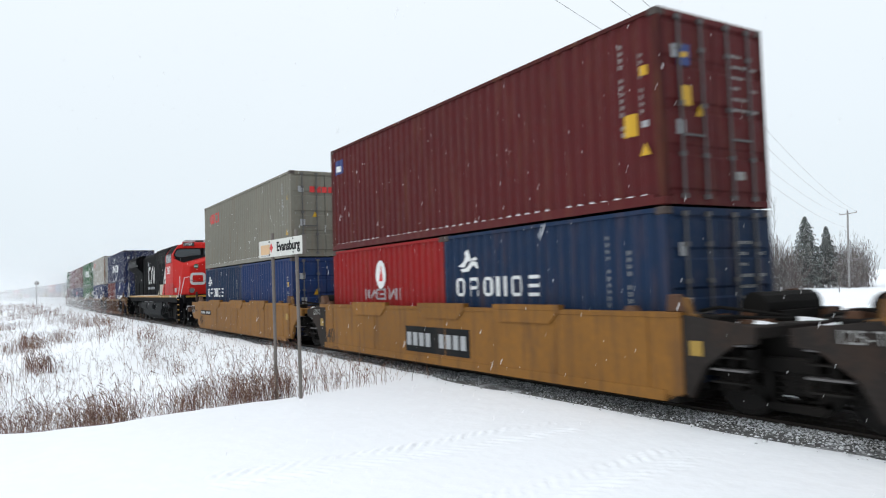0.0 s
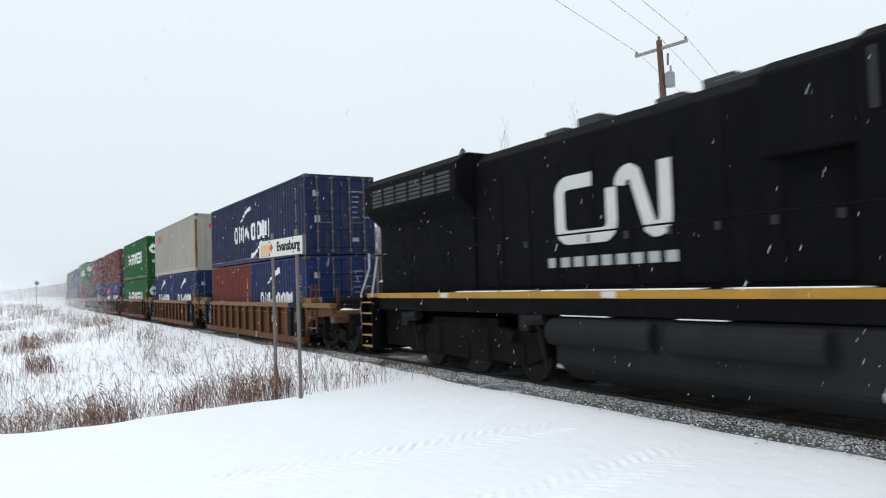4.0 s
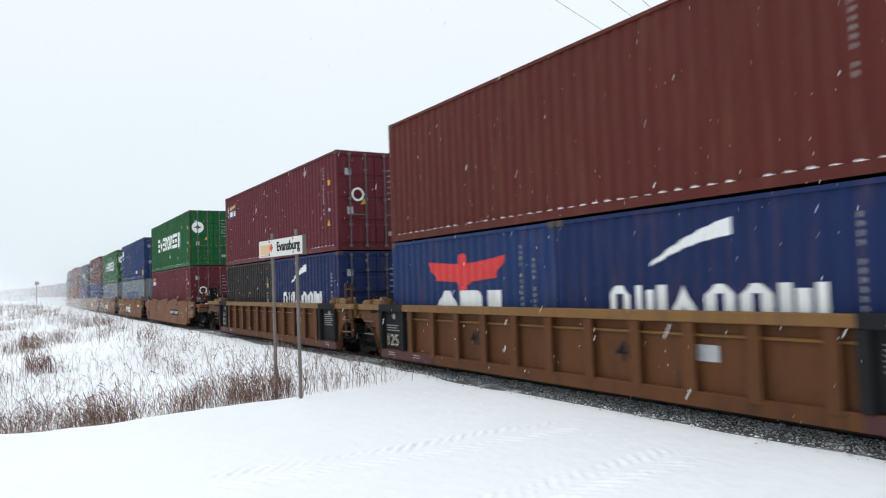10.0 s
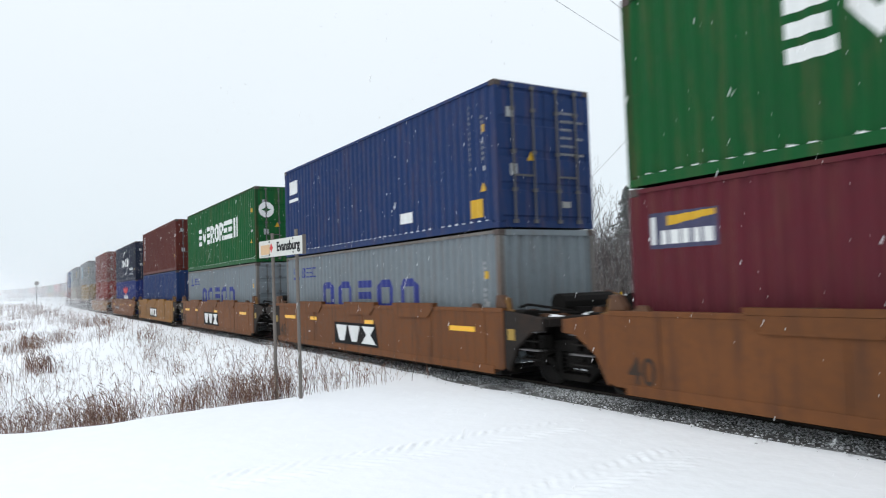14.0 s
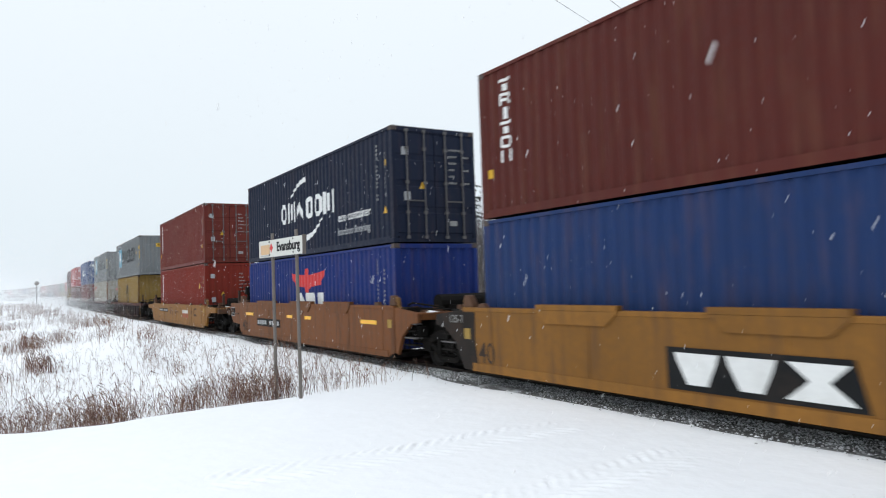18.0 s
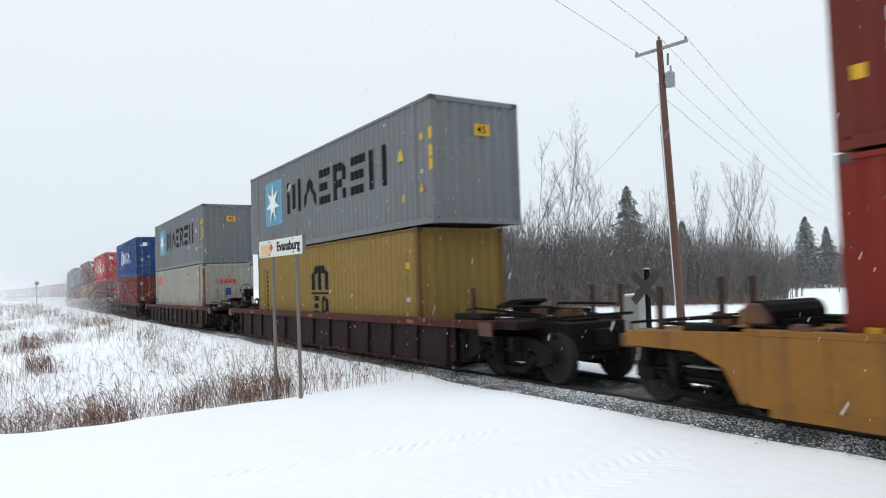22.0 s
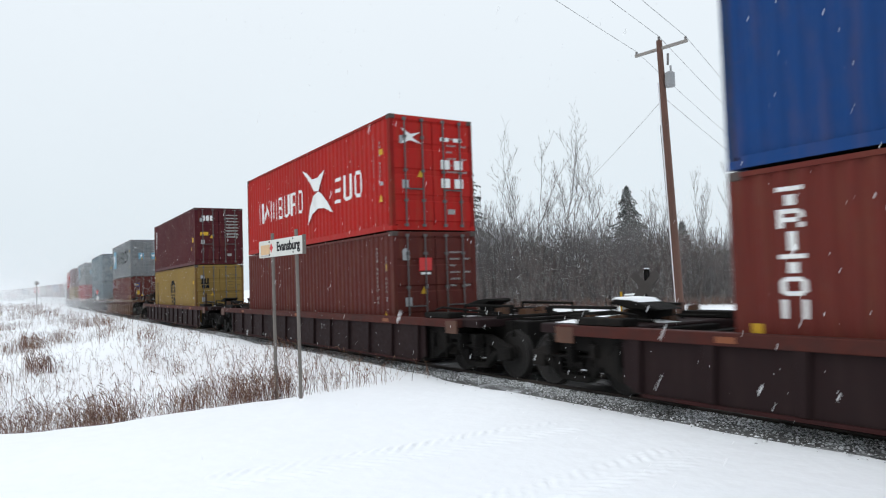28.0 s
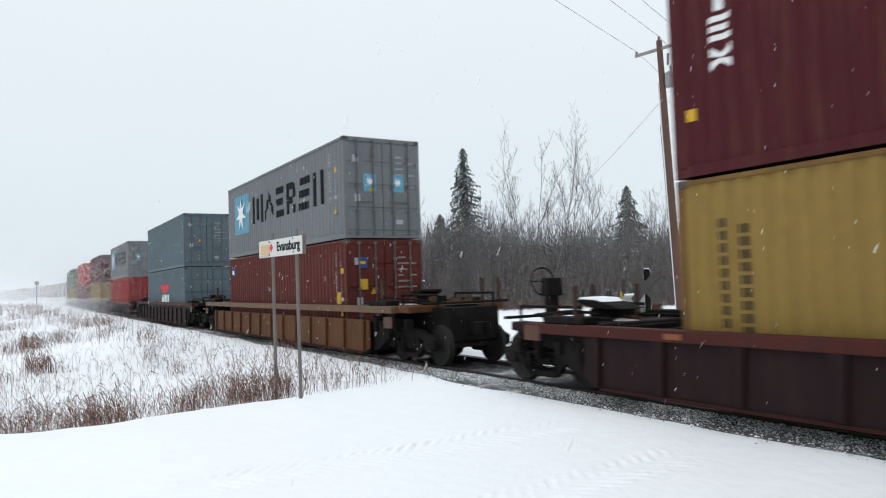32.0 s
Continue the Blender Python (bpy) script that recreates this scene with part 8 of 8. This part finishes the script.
# ---- a large steel waste container at the edge of the woods ----
def waste_container(bearing, r):
    TEAL = material("teal_steel_paint", (0.022, 0.062, 0.058), rough=0.6, vary=0.2, scale=2.0, dirt=(0.06, 0.06, 0.05), dirt_amount=0.5, streak=True)
    w = thing("waste_container", "teal steel waste container capped with snow before the woods", "waste container")
    x, y = polar(bearing, r)
    w.matrix_basis = Matrix.Translation((x, y, ground_z(x, y))) @ Matrix.Rotation(radians(bearing), 4, "Z")
    quick("body", lambda g: g.prism([(-1.62, 0.12), (1.62, 0.12), (1.68, 2.35), (-1.68, 2.35)], -0.8, 0.9), TEAL, w, bevel=0.03)
    for k in range(9):
        u = -1.5 + k * 0.36
        k < 6 and quick("rib", lambda g: g.box(u, u + 0.07, -0.87, -0.79, 0.2, 1.38), TEAL, w, bevel=0.01)
        quick("rib", lambda g: g.box(u, u + 0.05, -0.85, -0.79, 1.46, 2.3), TEAL, w, bevel=0.01) if k < 3 else None
    quick("ledge", lambda g: g.box(-1.66, 1.66, -0.92, -0.79, 1.38, 1.46), TEAL, w, bevel=0.01)
    quick("rim", lambda g: g.box(-1.74, 1.74, -0.90, -0.78, 2.28, 2.42), TEAL, w, bevel=0.015)
    for u in (-1.3, 1.25):
        quick("skid", lambda g: g.box(u - 0.12, u + 0.12, -0.8, 0.9, 0.0, 0.14), STEEL_DARK, w)
    sign = quick("sign", lambda g: g.box(0.55, 1.22, -0.86, -0.80, 1.60, 2.12), SIGN_WHITE, w, "white sign with dark print", bevel=0.01)
    quick("print", lambda g: [g.box(0.62 + k * 0.14, 0.72 + k * 0.14, -0.866, -0.86, z, z + 0.12) for k in range(4) for z in (1.68, 1.90)], GREY_DECAL, sign)["kind"] = "stuff"
    quick("snow_cap", lambda g: g.prism([(-1.74, 2.42), (1.74, 2.42), (1.70, 2.50), (0.3, 2.52), (-0.75, 2.50), (-0.95, 2.72), (-1.25, 2.70), (-1.6, 2.58)], -0.88, 0.92).box(-1.64, 1.64, -0.91, -0.80, 1.46, 1.50), SNOW, w, "snow lying on the rim and the ledge", bevel=0.03)


waste_container(61.85, 53.5)

# ---- dry grass and weeds beside the road ----
GRASS = bpy.data.materials.new("dry_grass")
GRASS.use_nodes = True
gn, gl = GRASS.node_tree.nodes, GRASS.node_tree.links
geo_ = gn.new("ShaderNodeNewGeometry")
gr = gn.new("ShaderNodeValToRGB")
gr.color_ramp.elements[0].color = (0.055, 0.024, 0.019, 1)
gr.color_ramp.elements[1].color = (0.32, 0.22, 0.15, 1)
e = gr.color_ramp.elements.new(0.5)
e.color = (0.135, 0.055, 0.037, 1)
gl.new(geo_.outputs["Random Per Island"], gr.inputs[0])
gl.new(gr.outputs[0], gn["Principled BSDF"].inputs["Base Color"])
gn["Principled BSDF"].inputs["Roughness"].default_value = 0.85
MATS["dry_grass"] = GRASS


def grass_field(name, spots_, label, hmin, hmax, width, seed):
    r_ = random.Random(seed)
    verts, faces = [], []
    for x, y in spots_:
        h = r_.uniform(hmin, hmax)
        a = r_.uniform(0, 6.28)
        z = ground_z(x, y) - 0.05
        lean = (0.12 + 0.85 * r_.random() ** 1.6) * h
        lx, ly = math.cos(a) * lean, math.sin(a) * lean
        h *= 1 - 0.25 * (lean / h)
        w = width * r_.uniform(0.6, 1.2)
        ox, oy = 0.8 * w, 0.6 * w
        o = len(verts)
        droop = r_.random() ** 2 * 0.35
        verts += [(x - ox, y - oy, z), (x + ox, y + oy, z), (x + lx * 0.16 + ox * 0.9, y + ly * 0.16 + oy * 0.9, z + h * 0.45), (x + lx * 0.16 - ox * 0.9, y + ly * 0.16 - oy * 0.9, z + h * 0.45),
                  (x + lx * 0.52 + ox * 0.7, y + ly * 0.52 + oy * 0.7, z + h * 0.83), (x + lx * 0.52 - ox * 0.7, y + ly * 0.52 - oy * 0.7, z + h * 0.83), (x + lx, y + ly, z + h * (1.0 - droop))]
        faces += [(o, o + 1, o + 2, o + 3), (o + 3, o + 2, o + 4, o + 5), (o + 5, o + 4, o + 6)]
        if r_.random() < 0.35:
            hx, hy, hz = x + lx, y + ly, z + h * (0.98 - droop)
            b = len(verts)
            k = h * 0.12
            verts += [(hx - ox * 1.6, hy - oy * 1.6, hz), (hx + ox * 1.6, hy + oy * 1.6, hz), (hx + lx * 0.3 + ox, hy + ly * 0.3 + oy, hz + k), (hx + lx * 0.3 - ox, hy + ly * 0.3 - oy, hz + k)]
            faces += [(b, b + 1, b + 2, b + 3), (o + 6, b, b + 1)]
        for _ in range(r_.choice((0, 1, 2, 3, 4)) if h > 0.3 else 0):
            b = len(verts)
            k_ = r_.uniform(0.2, 0.9)
            q_ = k_ ** 2
            mx, my, mz = x + lx * q_ * 0.75, y + ly * q_ * 0.75, z + h * k_
            a2 = r_.uniform(0, 6.28)
            l2 = h * r_.uniform(0.12, 0.36)
            cx, cy, up = math.cos(a2) * l2, math.sin(a2) * l2, l2 * r_.uniform(0.5, 1.3)
            verts += [(mx - ox * 0.7, my - oy * 0.7, mz), (mx + ox * 0.7, my + oy * 0.7, mz), (mx + cx * 0.55 + ox * 0.7, my + cy * 0.55 + oy * 0.7, mz + up), (mx + cx * 0.55 - ox * 0.7, my + cy * 0.55 - oy * 0.7, mz + up * 0.94),
                      (mx + cx * 1.25, my + cy * 1.25, mz + up * r_.uniform(-0.2, 0.9))]
            faces += [(b, b + 1, b + 2, b + 3), (b + 3, b + 2, b + 4)]
    me = bpy.data.meshes.new(name)
    me.from_pydata(verts, [], faces)
    me.materials.append(GRASS)
    return tagged(new(name, me), label, "dry grass", kind="stuff")


rg = random.Random(11)
edge, clumps, sparse = [], [], []
for i in range(3200):
    y = rg.uniform(-1.5, 6.6) if i % 9 == 0 else rg.uniform(-1.6, 5.0)
    x = -13.25 - abs(rg.gauss(0, 0.95)) - 0.15 * max(0, 3 - y) * 0.3
    if noise.noise((x * 0.8, y * 1.1, 4.0)) > -0.45 + 0.6 * rg.random():
        edge.append((x, y))
for c in range(150):
    d = 14.5 + 60 * rg.random() ** 1.7
    y = rg.uniform(-2.5 - d * 0.05, 6.9)
    if noise.noise((d * 0.22, y * 0.35, 8.0)) > -0.05:
        n = rg.randrange(4, 16)
        for j in range(n):
            clumps.append((-d + rg.gauss(0, 0.22), y + rg.gauss(0, 0.22)))
for c in range(120):
    d = 13.8 + 15 * rg.random() ** 1.3
    y = rg.uniform(-3.0, 6.6)
    for j in range(rg.randrange(2, 9)):
        clumps.append((-d + rg.gauss(0, 0.16), y + rg.gauss(0, 0.16)))
for i in range(800):
    d = 14.5 + 120 * rg.random() ** 2
    sparse.append((-d, rg.uniform(-3 - d * 0.06, 7.2)))
for i in range(300):
    d = 13.0 + 26 * rg.random() ** 1.5
    sparse.append((-d, rg.uniform(5.6, 7.7)))
grass_field("roadside_grass", edge, "dense reddish dry grass along the edge of the road", 0.18, 0.80, 0.0040, 21)
grass_field("dry_weeds", clumps, "clumps of tall dry weeds in the snow", 0.35, 0.95, 0.0046, 22)
grass_field("sparse_grass", sparse, "scattered dry stems poking through the snow", 0.15, 0.5, 0.005, 23)
brush = []
fringe = []
for i in range(1500):
    x, y = polar(rg.uniform(34, 66), rg.uniform(52.5, 58))
    fringe.append((x, y))
grass_field("woods_edge_brush", fringe, "tan dry brush along the edge of the woods", 0.3, 1.0, 0.010, 25)
for bx, by, n, sp in ((-31.5, 4.6, 60, 0.9), (-34.5, 4.0, 70, 1.0), (-27, 0.9, 190, 0.7), (-36, 0.2, 160, 1.4), (-55, 6.2, 160, 2.6), (-75, 6.6, 160, 4.0), (-40, 1.0, 260, 0.9), (-45, 2.6, 160, 1.3), (-52, 4.8, 200, 1.6), (-70, 4.2, 220, 2.0), (-85, 1.0, 240, 3.0), (-110, 3.0, 260, 4.0), (-26, -0.6, 120, 0.8), (-60, -0.5, 260, 2.0), (-95, 5.5, 200, 3.0)):
    brush += [(bx + rg.gauss(0, sp), by + rg.gauss(0, sp * 0.4)) for _ in range(n * 3 // 5)]
far_brush = [(-rg.uniform(95, 190), rg.uniform(-14, 5.5)) for _ in range(900)]
grass_field("far_brush", far_brush, "greyish tan brush far along the railway", 0.5, 1.5, 0.03, 26)
grass_field("reddish_brush", brush, "low reddish brush on the snowy bank", 0.3, 0.9, 0.010, 24)

# ---- tyre tracks pressed into the snow of the road ----
def tread(name, p0, p1, width, label):
    """Two soft rows of pressed lumps in a low relief that melts into the snow at its rim."""
    a, b = Vector(p0), Vector(p1)
    d = (b - a).normalized()
    s = Vector((-d.y, d.x))
    length = (b - a).length
    nu, nv = int(length / 0.022), int(width / 0.025)
    verts = []
    for i in range(nu + 1):
        for j in range(nv + 1):
            u, v = length * i / nu, width * (j / nv - 0.5)
            p = a + d * u + s * v
            wob = 0.05 * noise.noise((p.x * 1.3, p.y * 1.3, 5.0))
            q = abs(v) / (width / 2)
            row = math.exp(-((q - 0.46) / 0.34) ** 2)
            ph = math.sin((u + wob - abs(v) * 0.75) * 2 * math.pi / 0.17 + (0 if v < 0 else 2.2))
            patchy = 0.45 + 0.55 * smoothstep(-0.35, 0.25, noise.noise((p.x * 1.1, p.y * 1.1, 2.0)))
            h = row * (0.010 + 0.014 * ph * (0.6 + 0.8 * noise.noise((p.x * 3.1, p.y * 3.1, 7.0))) + 0.014 * noise.noise((p.x * 11, p.y * 11, 1.0))) * patchy
            rim = smoothstep(0, 0.35, u) * smoothstep(0, 0.35, length - u) * smoothstep(1.0, 0.8, q)
            verts.append((p.x, p.y, ground_z(p.x, p.y) - 0.012 + (0.013 + h) * rim))
    m_ = nv + 1
    faces = [(i * m_ + j, (i + 1) * m_ + j, (i + 1) * m_ + j + 1, i * m_ + j + 1) for i in range(nu) for j in range(nv)]
    me = bpy.data.meshes.new(name)
    me.from_pydata(verts, [], faces)
    me.polygons.foreach_set("use_smooth", [True] * len(faces))
    me.materials.append(SNOW)
    return tagged(new(name, me), label, "tyre tracks", kind="stuff")


tread("tyre_tracks", (-7.9, 1.6), (-7.5, 6.7), 1.0, "herringbone tyre tracks pressed into the road snow")
tread("tyre_tracks", (-5.3, 3.2), (-5.5, 6.7), 0.95, "herringbone tyre tracks pressed into the road snow")

# ---- wooden planks of the crossing between the rails ----
planks = tagged(new("crossing_planks"), "worn dark timber planks of the road crossing between the rails", "crossing planks", kind="structure")
PLANK = material("crossing_timber", (0.085, 0.065, 0.055), rough=0.85, vary=0.35, scale=3.0, dirt=(0.65, 0.67, 0.7), dirt_amount=0.3, random_tint=0.25)
plank_me = Geo().box(-1.46, 1.46, -0.115, 0.115, -0.12, -0.025).mesh("plank", 0.01)
for r_ in range(3):
    for k in range(5):
        part("plank", plank_me, PLANK, planks, at=(-1.5 - r_ * 2.95, TRACK_Y - 0.5 + k * 0.25, 0.0))

# ---- ballast stones along the near shoulder ----
STONE = material("ballast_stone", (0.105, 0.108, 0.102), rough=0.9, vary=0.6, scale=3.0)
st_n, st_l = STONE.node_tree.nodes, STONE.node_tree.links
st_geo = st_n.new("ShaderNodeNewGeometry")
st_sep = st_n.new("ShaderNodeSeparateXYZ")
st_l.new(st_geo.outputs["True Normal"], st_sep.inputs[0])
st_sum = st_n.new("ShaderNodeMath")
st_sum.operation = "MULTIPLY_ADD"
st_l.new(st_geo.outputs["Random Per Island"], st_sum.inputs[0])
st_sum.inputs[1].default_value = 0.9
st_l.new(st_sep.outputs[2], st_sum.inputs[2])
st_rng = st_n.new("ShaderNodeMapRange")
st_rng.inputs["From Min"].default_value, st_rng.inputs["From Max"].default_value = 0.80, 1.45
st_l.new(st_sum.outputs[0], st_rng.inputs[0])
st_mix = st_n.new("ShaderNodeMix")
st_mix.data_type = "RGBA"
st_old = st_n["Principled BSDF"].inputs["Base Color"].links[0].from_socket
st_l.new(st_rng.outputs[0], st_mix.inputs["Factor"])
st_l.new(st_old, st_mix.inputs["A"])
st_mix.inputs["B"].default_value = (0.70, 0.72, 0.74, 1)
st_l.new(st_mix.outputs["Result"], st_n["Principled BSDF"].inputs["Base Color"])
sv, sf = [], []
rs = random.Random(9)
for i in range(34000):
    x = 3.0 - 45 * rs.random() ** 1.4
    d = -0.86 - abs(rs.gauss(0, 0.27)) if x > -13 else -0.9 - rs.random() * 0.95
    y = line_y(x) + d
    z = max(-0.045 - max(0, -d - 0.88) * 0.12 - max(0, -d - 1.5) * 0.32, ground_z(x, y) if x > -13 else -1)
    r = rs.uniform(0.007, 0.024)
    o = len(sv)
    for k in range(6):
        ax = ((1, 0, 0), (-1, 0, 0), (0, 1, 0), (0, -1, 0), (0, 0, 1), (0, 0, -1))[k]
        q = r * rs.uniform(0.7, 1.4)
        sv.append((x + ax[0] * q, y + ax[1] * q, z + 0.008 + ax[2] * q * 0.7))
    sf += [(o, o + 2, o + 4), (o + 2, o + 1, o + 4), (o + 1, o + 3, o + 4), (o + 3, o, o + 4)]
sme = bpy.data.meshes.new("ballast_stones")
sme.from_pydata(sv, [], sf)
sme.materials.append(STONE)
tagged(new("ballast_stones", sme), "loose grey ballast stones half covered by snow", "ballast stones", kind="stuff")

# ---- falling snow: flakes near, and the veil of snow in the air farther off ----
def flakes(name, n, box, rmin, rmax, seed, label, grow=0):
    """Small three-sided flakes strewn through a box (x0, x1, y0, y1, z0, z1)."""
    r_ = np.random.RandomState(seed)
    lo_, hi_ = np.array(box[0::2], float), np.array(box[1::2], float)
    c = lo_ + (hi_ - lo_) * r_.rand(n, 3)
    size = rmin + (rmax - rmin) * r_.rand(n, 1)
    if grow:
        if hi_[1] < 30:
            k0, k1 = 1 / -lo_[0], 1 / -hi_[0]
            c[:, 0] = -1 / (k0 + (k1 - k0) * r_.rand(n))
        size = size * np.linalg.norm(c, axis=1, keepdims=True) / grow
    u = r_.randn(n, 3)
    u /= np.linalg.norm(u, axis=1, keepdims=True)
    w = np.cross(u, r_.randn(n, 3))
    w /= np.linalg.norm(w, axis=1, keepdims=True)
    v2 = np.cross(u, w)
    verts = np.stack([c + u * size * 0, c, c], 1)
    for k in range(3):
        a = 2 * math.pi * k / 3
        verts[:, k] = c + (w * math.cos(a) + u * math.sin(a)) * size
    if not grow:
        tips_ = (c + v2 * size * 0.9)[:, None]
        verts = np.concatenate([verts, tips_], 1)
        base = (np.arange(n) * 4)[:, None]
        tri = np.array([[0, 1, 3], [1, 2, 3], [2, 0, 3], [2, 1, 0]])
        f = (base[:, :, None] + tri[None]).reshape(-1, 3)
    else:
        f = np.arange(n * 3).reshape(-1, 3)
    verts = verts.reshape(-1, 3)
    me = bpy.data.meshes.new(name)
    me.vertices.add(len(verts))
    me.vertices.foreach_set("co", verts.ravel())
    me.loops.add(f.size)
    me.loops.foreach_set("vertex_index", f.ravel().astype(np.int32))
    me.polygons.add(len(f))
    me.polygons.foreach_set("loop_start", np.arange(0, f.size, 3).astype(np.int32))
    me.update()
    me.materials.append(FLAKE)
    return tagged(new(name, me), label, "snow", kind="stuff")


SNOWFALL = []
for k, (vx, vy, vz, lo_r, hi_r, n) in enumerate(((-1.9, -0.02, -3.2, 0.005, 0.012, 34000), (-1.4, 0.03, -2.7, 0.004, 0.009, 36000), (-2.3, 0.0, -3.7, 0.006, 0.0145, 30000))):
    s = flakes("falling_snow", n, (-23, 6 - 32 * vx, 1.0, 8.4, -0.5, 12 + 32 * -vz), lo_r, hi_r, 60 + k, "white snowflakes falling past the train")
    SNOWFALL.append((s, Vector((vx, vy, vz))))
for n, box, seed, label, v, fine in ((400000, (-560, -58, -6, 20, -0.2, 7.5), 71, "fine snow in the air that veils the distance", 0.15, 4400),
                               (300000, (-80, -20, 22, 62, -0.2, 8.5), 72, "fine snow in the air before the woods", 0.3, 3900),
                               (120000, (-330, -72, 5.0, 17, -0.3, 1.5), 73, "low blowing snow whirled up along the train", 0.2, 6000)):
    veil = flakes("airborne_snow", n, box, 0.9, 1.1, seed, label, grow=fine)
    SNOWFALL.append((veil, Vector((v, 0, 0))))


# ---- everything that moves ----
def motions():
    steps = [i * 1.0 for i in range(33)]
    for row in MOVING:
        ob, x, span, z = row[:4]
        off = row[4] if len(row) > 4 else 0.0
        lift = Matrix.Translation((off, 0, z))
        walk(ob, [(t, on_track(x + gone(t), span) @ lift) for t in steps])
    for ob, v in SNOWFALL:
        walk(ob, [(0.0, Matrix.Identity(4)), (32.0, Matrix.Translation(v * 32.0))])
    spin = WHEELSETS[0]
    walk(spin, [(f / 30.0, Matrix.Rotation(gone(f / 30.0) / 0.46, 4, "Y")) for f in range(0, 961)])
    for w in WHEELSETS[1:]:
        w.rotation_mode = "QUATERNION"
        keys = w.animation_data_create()
        keys.action = spin.animation_data.action
        keys.action_slot = spin.animation_data.action_slot


motions()
